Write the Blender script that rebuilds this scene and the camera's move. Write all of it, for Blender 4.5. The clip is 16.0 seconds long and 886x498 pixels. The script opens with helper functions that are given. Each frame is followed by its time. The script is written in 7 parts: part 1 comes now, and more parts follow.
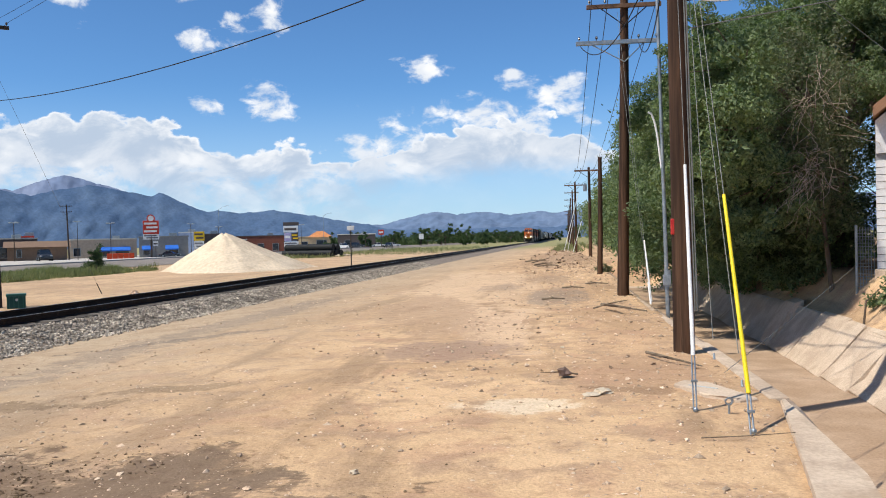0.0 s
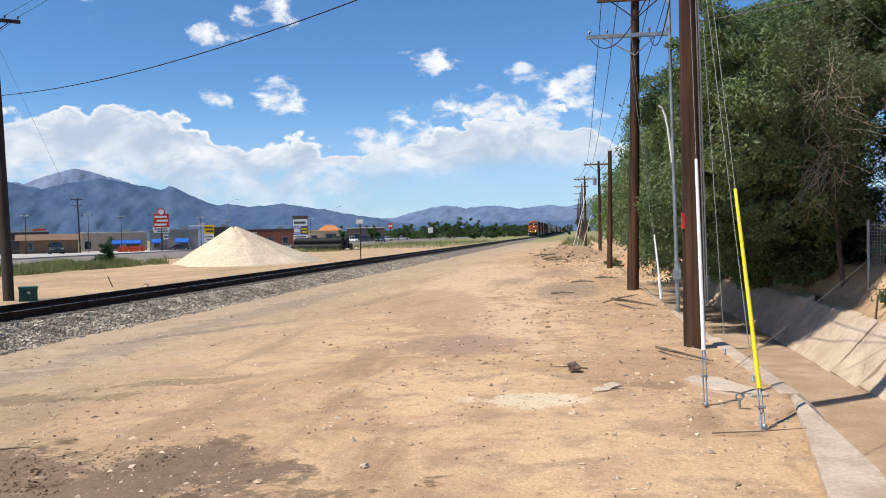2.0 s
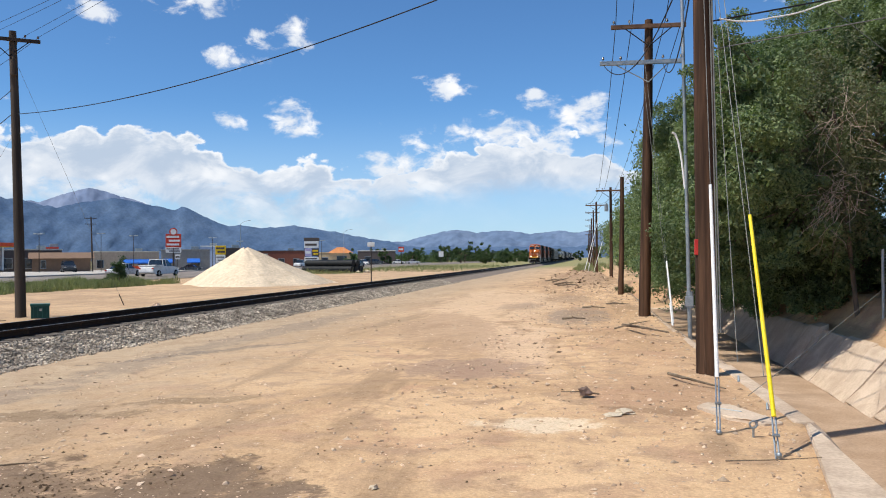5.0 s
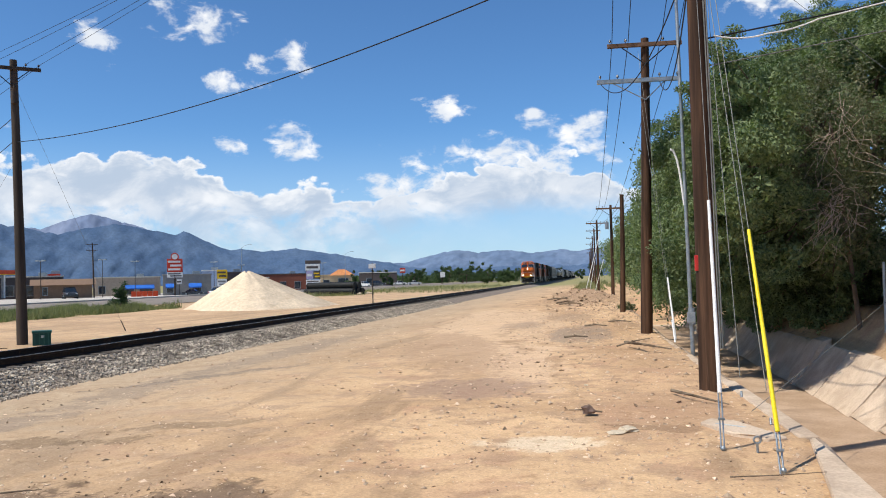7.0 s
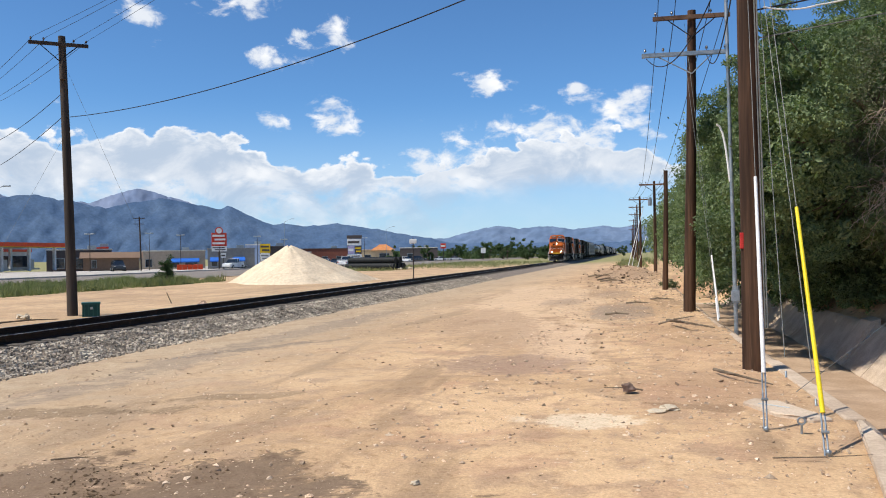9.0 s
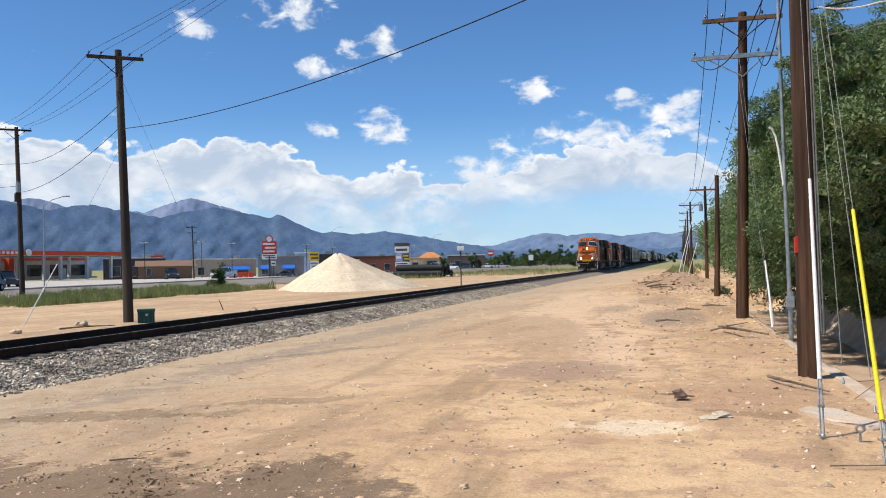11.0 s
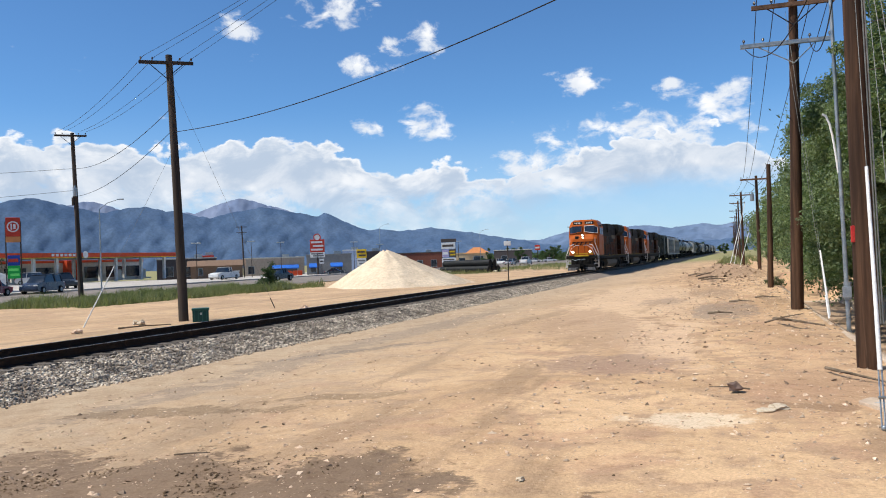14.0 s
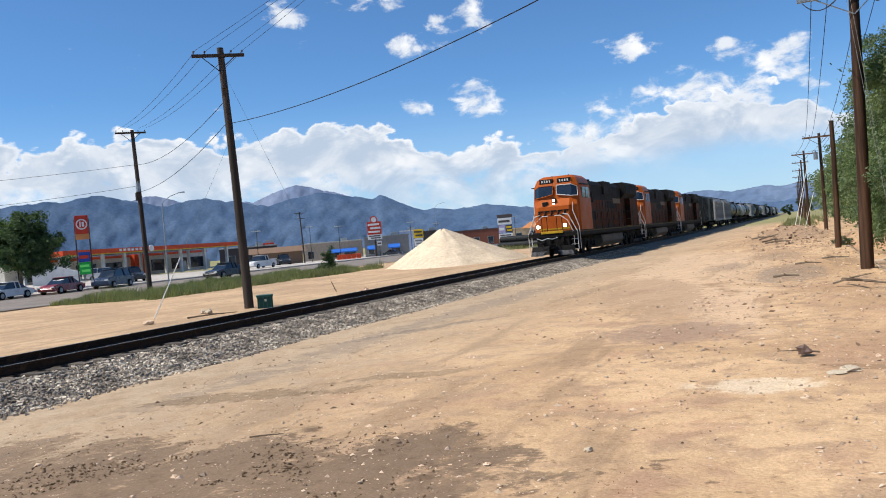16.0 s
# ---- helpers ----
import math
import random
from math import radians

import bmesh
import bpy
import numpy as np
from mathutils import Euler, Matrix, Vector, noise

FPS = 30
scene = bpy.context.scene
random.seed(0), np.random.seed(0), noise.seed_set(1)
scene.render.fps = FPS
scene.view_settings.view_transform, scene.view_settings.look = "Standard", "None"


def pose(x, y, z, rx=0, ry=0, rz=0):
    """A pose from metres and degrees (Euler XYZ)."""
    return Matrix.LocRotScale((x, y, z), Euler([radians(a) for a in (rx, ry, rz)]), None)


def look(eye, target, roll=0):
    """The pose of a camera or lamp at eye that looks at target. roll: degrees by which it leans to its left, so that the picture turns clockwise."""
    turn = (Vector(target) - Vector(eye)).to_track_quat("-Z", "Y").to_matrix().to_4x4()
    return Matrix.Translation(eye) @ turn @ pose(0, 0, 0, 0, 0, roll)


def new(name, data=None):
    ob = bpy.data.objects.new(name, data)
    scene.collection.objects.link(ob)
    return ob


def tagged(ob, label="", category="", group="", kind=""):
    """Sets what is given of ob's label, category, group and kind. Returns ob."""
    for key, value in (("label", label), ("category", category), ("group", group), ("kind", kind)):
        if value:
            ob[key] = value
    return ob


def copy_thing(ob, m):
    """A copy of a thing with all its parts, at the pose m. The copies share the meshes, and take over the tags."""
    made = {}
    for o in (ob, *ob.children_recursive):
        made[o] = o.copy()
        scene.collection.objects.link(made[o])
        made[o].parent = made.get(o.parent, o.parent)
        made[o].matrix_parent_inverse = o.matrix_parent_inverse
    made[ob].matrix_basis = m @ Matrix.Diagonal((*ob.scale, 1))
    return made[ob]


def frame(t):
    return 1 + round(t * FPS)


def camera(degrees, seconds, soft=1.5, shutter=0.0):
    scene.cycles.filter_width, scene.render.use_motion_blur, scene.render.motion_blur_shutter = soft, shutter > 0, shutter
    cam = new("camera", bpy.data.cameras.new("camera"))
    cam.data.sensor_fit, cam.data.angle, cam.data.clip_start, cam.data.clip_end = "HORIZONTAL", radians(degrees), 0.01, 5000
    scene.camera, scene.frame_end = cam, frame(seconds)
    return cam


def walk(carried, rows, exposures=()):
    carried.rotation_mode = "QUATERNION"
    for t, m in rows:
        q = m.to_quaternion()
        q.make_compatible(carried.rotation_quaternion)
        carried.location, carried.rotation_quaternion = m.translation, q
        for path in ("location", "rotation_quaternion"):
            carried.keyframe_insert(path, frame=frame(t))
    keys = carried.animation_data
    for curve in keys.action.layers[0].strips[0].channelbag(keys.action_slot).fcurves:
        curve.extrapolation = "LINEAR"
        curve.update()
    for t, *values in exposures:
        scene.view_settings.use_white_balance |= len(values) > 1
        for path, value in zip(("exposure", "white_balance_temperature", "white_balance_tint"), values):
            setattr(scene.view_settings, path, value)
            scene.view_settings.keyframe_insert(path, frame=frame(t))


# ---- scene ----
# ---- camera: hand-held at eye height, turning to follow the train ----
cam = camera(56.24, 16.0, soft=1.0)
# seconds, place, pitch, roll, yaw
PATH = [
    (0, 0.018, 0.029, 1.671, -0.63, 1.36, 8.59),
    (0.5, 0.016, 0.025, 1.675, 0.32, 0.73, 7.93),
    (1, 0.013, 0.022, 1.674, -0.33, 0.77, 9.67),
    (1.5, 0.017, 0.042, 1.672, -0.59, 0.75, 10.35),
    (2, 0.008, 0.026, 1.677, -1.05, 1.26, 9.23),
    (2.5, -0.007, 0.035, 1.682, 1.58, 0.40, 10.05),
    (3, -0.009, 0.040, 1.681, 0.91, 0.71, 9.81),
    (3.5, -0.017, 0.024, 1.680, 0.79, 0.82, 9.74),
    (4, -0.033, 0.021, 1.672, 0.55, 0.05, 9.87),
    (6.3, 0.016, 0.050, 1.642, 1.31, 2.30, 8.60),
    (6.5, 0.009, 0.023, 1.653, 2.24, 2.43, 7.96),
    (7, 0.003, 0.022, 1.645, 2.05, 1.33, 10.00),
    (7.5, 0.020, 0.057, 1.656, 1.74, 1.85, 11.99),
    (8, 0.010, 0.061, 1.647, 0.98, 1.70, 12.66),
    (8.5, 0.019, 0.070, 1.648, 0.67, 1.75, 14.06),
    (9, 0.006, 0.043, 1.648, 0.42, 0.90, 12.85),
    (9.5, -0.001, 0.050, 1.655, 0.65, 0.78, 15.15),
    (9.7, 0.010, 0.046, 1.636, 0.76, 0.33, 15.17),
    (11.8, -0.005, -0.022, 1.612, 1.00, 1.42, 16.61),
    (12, -0.020, -0.036, 1.605, 0.11, 0.66, 17.32),
    (12.5, -0.003, -0.045, 1.617, 0.01, 1.86, 18.61),
    (13, -0.016, -0.054, 1.627, 0.20, 2.11, 17.56),
    (13.5, -0.010, -0.053, 1.624, 0.14, 1.88, 18.81),
    (14, -0.015, -0.066, 1.627, 0.77, 2.03, 19.32),
    (14.5, -0.012, -0.096, 1.634, 0.59, 2.61, 21.11),
    (15, -0.011, -0.113, 1.639, 1.16, 1.42, 22.87),
    (15.5, 0.003, -0.106, 1.637, 1.35, 3.48, 23.98),
    (16, -0.003, -0.125, 1.630, -0.56, 4.86, 23.33),
]
walk(cam, [(t, pose(x, y, z, 0, 0, yaw) @ pose(0, 0, 0, 90 + pitch) @ pose(0, 0, 0, 0, 0, -roll))
           for t, x, y, z, pitch, roll, yaw in PATH])
# ---- sky, sun ----
SUN_EL, SUN_AZ = 55.0, -124.0          # degrees; azimuth clockwise from +y
world = bpy.data.worlds.new("sky")
scene.world = world
world.use_nodes = True


class Nodes:
    """Short hand for building node trees."""

    def __init__(self, tree):
        self.tree, self.nodes, self.links = tree, tree.nodes, tree.links

    def node(self, kind, **settings):
        n = self.nodes.new(kind)
        for k, v in settings.items():
            setattr(n, k, v)
        return n

    def plug(self, value, socket):
        if isinstance(value, bpy.types.NodeSocket):
            self.links.new(value, socket)
        elif value is not None:
            socket.default_value = value

    def math(self, op, a, b=None, c=None, clamp=False):
        n = self.node("ShaderNodeMath", operation=op, use_clamp=clamp)
        for v, s in zip((a, b, c), n.inputs):
            self.plug(v, s)
        return n.outputs[0]

    def noise(self, vector, scale, detail=5.0, rough=0.55, distort=0.0):
        n = self.node("ShaderNodeTexNoise")
        self.plug(vector, n.inputs["Vector"])
        n.inputs["Scale"].default_value, n.inputs["Detail"].default_value = scale, detail
        n.inputs["Roughness"].default_value, n.inputs["Distortion"].default_value = rough, distort
        return n.outputs[0]

    def ramp(self, value, low, high, a=0.0, b=1.0, smooth=True):
        n = self.node("ShaderNodeMapRange", interpolation_type="SMOOTHSTEP" if smooth else "LINEAR")
        for v, s in zip((value, low, high, a, b), n.inputs):
            self.plug(v, s)
        return n.outputs[0]

    def mix(self, fac, a, b, kind="MIX"):
        n = self.node("ShaderNodeMix", data_type="RGBA", blend_type=kind)
        for v, s in ((fac, n.inputs[0]), (a, n.inputs[6]), (b, n.inputs[7])):
            self.plug((*v, 1.0) if isinstance(v, tuple) and len(v) == 3 else v, s)
        return n.outputs[2]


def build_sky():
    w = Nodes(world.node_tree)
    w.nodes.clear()
    sky = w.node("ShaderNodeTexSky", sky_type="NISHITA", sun_disc=False, sun_elevation=radians(SUN_EL),
                 sun_rotation=radians(SUN_AZ) % (2 * math.pi), altitude=1800.0, air_density=1.0, dust_density=0.6, ozone_density=2.0)
    coord = w.node("ShaderNodeTexCoord").outputs["Generated"]
    sep = w.node("ShaderNodeSeparateXYZ")
    w.links.new(coord, sep.inputs[0])
    x, y, z = sep.outputs
    az = w.math("MULTIPLY", w.math("ARCTAN2", x, y), 57.2958)
    el = w.math("MULTIPLY", w.math("ARCSINE", z), 57.2958)
    flat = w.node("ShaderNodeCombineXYZ")
    w.plug(w.math("MULTIPLY", az, 0.1), flat.inputs[0])
    w.plug(w.math("MULTIPLY", el, 0.16), flat.inputs[1])
    big = w.noise(flat.outputs[0], 1.1, 9.0, 0.58, 0.3)
    lump = w.noise(flat.outputs[0], 3.2, 8.0, 0.62, 0.2)
    # the cumulus bank along the mountains: an uneven top edge, thinning to haze at the foot
    top = w.math("ADD", w.ramp(az, -31.0, -17.0, 8.4, 6.1), w.ramp(az, -15.0, -6.0, 0.0, 2.0))
    top = w.math("ADD", top, w.ramp(az, -2.0, 6.0, 0.0, -3.2))
    top = w.math("ADD", top, w.math("MULTIPLY", w.math("SUBTRACT", big, 0.5), 4.2))
    puff = w.noise(flat.outputs[0], 4.6, 9.0, 0.6, 0.25)
    top = w.math("ADD", top, w.math("MULTIPLY", w.math("SUBTRACT", puff, 0.5), 2.4))
    heap = []                                       # rounded heads of the cumulus, large and small
    for size, push in ((4.2, 1.9), (11.0, 0.8)):
        cell = w.node("ShaderNodeTexVoronoi", feature="SMOOTH_F1")
        w.plug(w.mix(0.06, flat.outputs[0], w.node("ShaderNodeTexNoise").outputs[1]), cell.inputs["Vector"])
        cell.inputs["Scale"].default_value, cell.inputs["Smoothness"].default_value = size, 0.25
        heap.append(cell.outputs["Distance"])
        top = w.math("ADD", top, w.math("MULTIPLY", w.math("SUBTRACT", 0.42, cell.outputs["Distance"]), push))
    under = w.math("SUBTRACT", top, el)
    bank = w.ramp(under, -0.05, 0.30)
    thin = w.ramp(el, 1.5, 6.0, 0.42, 1.0)
    holes = w.ramp(w.math("ADD", lump, w.ramp(el, 3.0, 6.5, -0.02, 0.16)), 0.34, 0.56)
    east = w.ramp(az, -19.0, -9.0)                   # towards the north the bank floats clear of the hills
    clear = w.ramp(w.math("ADD", el, w.math("MULTIPLY", w.math("SUBTRACT", big, 0.5), 5.0)), 3.8, 5.6, 0.10, 1.0)
    thin = w.math("MULTIPLY", thin, w.math("ADD", w.math("MULTIPLY", east, w.math("SUBTRACT", clear, 1.0)), 1.0))
    bank = w.math("MULTIPLY", w.math("MULTIPLY", bank, holes), thin)
    # single clouds: azimuth, elevation, half width, half height
    cloud = None
    for a, e, ra, re in ((-9.7, 11.8, 1.7, 0.8), (-20.4, 9.4, 1.5, 1.2), (-19.8, 15.0, 1.1, 1.0), (-3.9, 11.1, 0.9, 0.45),
                         (-26.6, 17.2, 2.6, 1.1), (-23.9, 9.1, 1.3, 0.55), (-24.3, 13.3, 1.9, 0.7), (-22.1, 14.4, 0.9, 0.6),
                         (-32.6, 15.9, 1.5, 0.9), (-1.2, 10.0, 2.6, 1.0), (0.1, 8.6, 1.2, 0.7), (1.6, 6.7, 0.7, 0.35),
                         (-6.3, 7.6, 3.6, 1.8), (-2.6, 7.6, 3.6, 1.6), (-11.5, 6.6, 4.0, 1.3), 
                         (14.0, 18.0, 4.0, 2.0), (-60.0, 22.0, 7.0, 2.5), (60.0, 25.0, 9.0, 3.0), (150.0, 30.0, 14.0, 4.0)):
        dx = w.math("POWER", w.math("ABSOLUTE", w.math("DIVIDE", w.math("SUBTRACT", az, a), ra * 1.25)), 2.0)
        dy = w.math("POWER", w.math("ABSOLUTE", w.math("DIVIDE", w.math("SUBTRACT", el, e), re * 1.25)), 2.0)
        one = w.math("SUBTRACT", 1.0, w.math("ADD", dx, dy))
        cloud = one if cloud is None else w.math("MAXIMUM", cloud, one)
    ragged = w.math("ADD", w.math("MAXIMUM", cloud, -1.0), w.math("MULTIPLY", w.math("SUBTRACT", puff, 0.56), 6.5))
    cloud = w.ramp(ragged, -0.25, 1.15)
    mask = w.math("MAXIMUM", bank, w.math("MULTIPLY", cloud, 0.96))
    haze = w.ramp(el, 0.0, 11.0, 0.60, 0.0)
    shade = w.ramp(w.noise(flat.outputs[0], 2.0, 6.0, 0.6, 0.4), 0.38, 0.62)
    shade = w.math("MAXIMUM", w.math("MULTIPLY", shade, 0.75), w.ramp(under, 0.9, 0.1, 0.0, 1.0))
    shade = w.math("MULTIPLY", shade, w.ramp(w.math("ADD", heap[0], w.math("MULTIPLY", heap[1], 0.6)), 0.42, 0.95, 1.0, 0.62))
    white = w.mix(shade, (0.47, 0.565, 0.70), (0.96, 0.965, 0.975))
    tint = w.mix(1.0, sky.outputs[0], (0.62, 0.95, 1.22), "MULTIPLY")
    back = w.node("ShaderNodeBackground")
    dim = w.node("ShaderNodeVectorMath", operation="SCALE")
    w.links.new(tint, dim.inputs[0])
    dim.inputs["Scale"].default_value = SKY
    hazy = w.mix(haze, dim.outputs[0], (0.50, 0.64, 0.80))
    w.links.new(w.mix(mask, hazy, white), back.inputs[0])
    back.inputs[1].default_value = 1.0
    w.links.new(back.outputs[0], w.node("ShaderNodeOutputWorld").inputs[0])


SKY = 0.105
build_sky()
sun = new("sun", bpy.data.lights.new("sun", "SUN"))
sun.data.energy, sun.data.angle, sun.data.color = 5.0, radians(0.53), (1.0, 0.94, 0.85)
sa, se = radians(SUN_AZ), radians(SUN_EL)
sun.matrix_basis = look((0, 0, 60), Vector((0, 0, 60)) - Vector((math.sin(sa) * math.cos(se), math.cos(sa) * math.cos(se), math.sin(se))))
scene.view_settings.exposure = 0.13
# ---- materials ----
def mat(name, low, high, scale=3.0, rough=0.8, metal=0.0, bump=0.15, fine=60.0, third=None, space="Object",
        spec=0.15, vary=0.0, relief=0.01, stretch=(1, 1, 1), emit=0.0, island=0.0):
    """A surface of two colours mixed by a coarse noise, with grain, and stains of a third colour."""
    m = bpy.data.materials.new(name)
    m.use_nodes = True
    w = Nodes(m.node_tree)
    b = w.nodes["Principled BSDF"]
    at = w.node("ShaderNodeNewGeometry").outputs["Position"] if space == "World" else w.node("ShaderNodeTexCoord").outputs["Object"]
    if stretch != (1, 1, 1):
        sc = w.node("ShaderNodeMapping")
        sc.inputs["Scale"].default_value = stretch
        w.links.new(at, sc.inputs[0])
        at = sc.outputs[0]
    coarse, grain = w.noise(at, scale, 6.0, 0.6), w.noise(at, fine, 4.0, 0.6)
    colour = w.mix(w.ramp(coarse, 0.35, 0.65), low, high)
    colour = w.mix(0.55, colour, w.mix(w.ramp(grain, 0.3, 0.7), (0.62, 0.62, 0.62), (1.0, 1.0, 1.0)), "MULTIPLY")
    if third:
        stain = w.ramp(w.noise(at, scale * 0.37, 5.0, 0.65, 0.6), 0.56, 0.68)
        colour = w.mix(stain, colour, third)
    if vary:
        tone = w.ramp(w.node("ShaderNodeObjectInfo").outputs["Random"], 0.0, 1.0, 1.0 - vary, 1.0 + vary, False)
        v = w.node("ShaderNodeVectorMath", operation="SCALE")
        w.links.new(colour, v.inputs[0]), w.links.new(tone, v.inputs["Scale"])
        colour = v.outputs[0]
    if island:
        tone = w.ramp(w.node("ShaderNodeNewGeometry").outputs["Random Per Island"], 0.0, 1.0, 1.0 - island, 1.0 + island, False)
        v = w.node("ShaderNodeVectorMath", operation="SCALE")
        w.links.new(colour, v.inputs[0]), w.links.new(tone, v.inputs["Scale"])
        colour = v.outputs[0]
    w.links.new(colour, b.inputs["Base Color"])
    w.links.new(w.ramp(coarse, 0.3, 0.7, max(rough - 0.1, 0.02), min(rough + 0.1, 1.0)), b.inputs["Roughness"])
    b.inputs["Metallic"].default_value, b.inputs["Specular IOR Level"].default_value = metal, spec
    if bump:
        n = w.node("ShaderNodeBump")
        n.inputs["Strength"].default_value, n.inputs["Distance"].default_value = bump, relief
        w.links.new(grain, n.inputs["Height"])
        w.links.new(n.outputs[0], b.inputs["Normal"])
    # the surface glows in its own colour, standing in for distant haze
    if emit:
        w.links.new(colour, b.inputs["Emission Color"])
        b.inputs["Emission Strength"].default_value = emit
    return m


def lamp_mat(name, colour, strength):
    m = bpy.data.materials.new(name)
    m.use_nodes = True
    b = m.node_tree.nodes["Principled BSDF"]
    b.inputs["Base Color"].default_value = b.inputs["Emission Color"].default_value = (*colour, 1)
    b.inputs["Emission Strength"].default_value = strength
    return m


def leaf_mat(name, low, high):
    m = bpy.data.materials.new(name)
    m.use_nodes = True
    w = Nodes(m.node_tree)
    b = w.nodes["Principled BSDF"]
    rnd = w.node("ShaderNodeNewGeometry").outputs["Random Per Island"]
    patch = w.noise(w.node("ShaderNodeTexCoord").outputs["Object"], 0.7, 3.0)
    c = w.mix(w.math("ADD", w.math("MULTIPLY", rnd, 0.6), w.math("MULTIPLY", w.ramp(patch, 0.35, 0.65), 0.4)), low, high)
    w.links.new(c, b.inputs["Base Color"])
    b.inputs["Roughness"].default_value, b.inputs["Specular IOR Level"].default_value = 0.65, 0.2
    t = w.node("ShaderNodeBsdfTranslucent")
    w.links.new(w.mix(1.0, c, (1.1, 1.45, 0.55), "MULTIPLY"), t.inputs[0])
    mix = w.node("ShaderNodeMixShader")
    mix.inputs[0].default_value = 0.28
    w.links.new(b.outputs[0], mix.inputs[1]), w.links.new(t.outputs[0], mix.inputs[2])
    w.links.new(mix.outputs[0], w.nodes["Material Output"].inputs[0])
    return m


def dirt_mat():
    """Packed sandy dirt: pale wheel-worn sand, brown damp mud, gravelly grey patches, small grit."""
    m = bpy.data.materials.new("packed_dirt")
    m.use_nodes = True
    w = Nodes(m.node_tree)
    b = w.nodes["Principled BSDF"]
    at = w.node("ShaderNodeNewGeometry").outputs["Position"]
    sep = w.node("ShaderNodeSeparateXYZ")
    w.links.new(at, sep.inputs[0])
    x, y, z = sep.outputs
    wide, mid, grit = w.noise(at, 0.22, 6.0, 0.6, 0.5), w.noise(at, 1.6, 8.0, 0.62, 0.3), w.noise(at, 38.0, 4.0, 0.6)
    c = w.mix(w.ramp(wide, 0.36, 0.64), (0.50, 0.328, 0.182), (0.68, 0.462, 0.266))
    c = w.mix(w.ramp(mid, 0.47, 0.64, 0.0, 0.75), c, (0.375, 0.250, 0.158))
    c = w.mix(w.ramp(w.noise(at, 0.8, 7.0, 0.65, 0.8), 0.50, 0.66, 0.0, 0.55), c, (0.46, 0.27, 0.17))
    crumb = w.noise(at, 6.5, 5.0, 0.7, 0.2)
    # long streaks left by wheels, along the track
    roll = w.node("ShaderNodeMapping")
    roll.inputs["Scale"].default_value, roll.inputs["Rotation"].default_value = (1.0, 0.13, 1.0), (0, 0, radians(-9))
    w.links.new(at, roll.inputs[0])
    ruts = w.noise(roll.outputs[0], 0.9, 6.0, 0.6, 0.4)
    c = w.mix(w.ramp(ruts, 0.53, 0.64, 0.0, 0.72), c, (0.33, 0.22, 0.13))

    def patch(cx, cy, rx, ry, turn, colour, amount, edge=1.6):
        nonlocal c
        s, k = math.sin(radians(turn)), math.cos(radians(turn))
        px, py = w.math("SUBTRACT", x, cx), w.math("SUBTRACT", y, cy)
        u = w.math("DIVIDE", w.math("ADD", w.math("MULTIPLY", px, k), w.math("MULTIPLY", py, s)), rx)
        v = w.math("DIVIDE", w.math("SUBTRACT", w.math("MULTIPLY", py, k), w.math("MULTIPLY", px, s)), ry)
        d = w.math("ADD", w.math("MULTIPLY", u, u), w.math("MULTIPLY", v, v))
        d = w.math("ADD", d, w.math("MULTIPLY", w.math("SUBTRACT", mid, 0.5), 3.4))
        d = w.math("ADD", d, w.math("MULTIPLY", w.math("SUBTRACT", ruts, 0.5), 3.6))
        d = w.math("ADD", d, w.math("MULTIPLY", w.math("SUBTRACT", crumb, 0.5), 2.6))
        c = w.mix(w.ramp(d, 1.15, edge * 0.3, 0.0, amount), c, colour)

    # greyer, paler ground towards and beyond the track
    c = w.mix(w.math("SUBTRACT", w.ramp(x, -1.5, -10.0, 0.0, 0.75), w.ramp(x, -14.0, -18.0, 0.0, 0.5)), c, w.mix(w.ramp(mid, 0.4, 0.62), (0.36, 0.276, 0.186), (0.49, 0.39, 0.265)))
    for p in PATCHES:
        patch(*p)
    c = w.mix(w.ramp(crumb, 0.30, 0.50, 0.55, 0.0), c, w.mix(1.0, c, (0.62, 0.56, 0.50), "MULTIPLY"))
    c = w.mix(w.ramp(crumb, 0.56, 0.72, 0.0, 0.5), c, w.mix(1.0, c, (1.22, 1.22, 1.24), "MULTIPLY"))
    speck = w.noise(at, 17.0, 3.0, 0.7)
    c = w.mix(w.ramp(speck, 0.655, 0.69, 0.0, 0.75), c, (0.70, 0.56, 0.40))
    c = w.mix(w.ramp(w.noise(at, 13.0, 3.0, 0.7), 0.685, 0.71, 0.0, 0.75), c, (0.20, 0.12, 0.075))
    c = w.mix(0.42, c, w.mix(w.ramp(grit, 0.32, 0.66), (0.55, 0.54, 0.53), (1.06, 1.06, 1.06)), "MULTIPLY")
    # beyond the lot: dry grass
    far = w.ramp(w.math("ADD", y, w.math("MULTIPLY", mid, 30.0)), 130.0, 190.0)
    c = w.mix(far, c, (0.26, 0.24, 0.11))
    w.links.new(c, b.inputs["Base Color"])
    b.inputs["Roughness"].default_value, b.inputs["Specular IOR Level"].default_value = 0.95, 0.15
    n = w.node("ShaderNodeBump")
    n.inputs["Strength"].default_value, n.inputs["Distance"].default_value = 0.8, 0.035
    w.links.new(w.math("ADD", w.math("MULTIPLY", grit, 0.35), w.math("ADD", mid, w.math("MULTIPLY", crumb, 0.55))), n.inputs["Height"])
    w.links.new(n.outputs[0], b.inputs["Normal"])
    return m


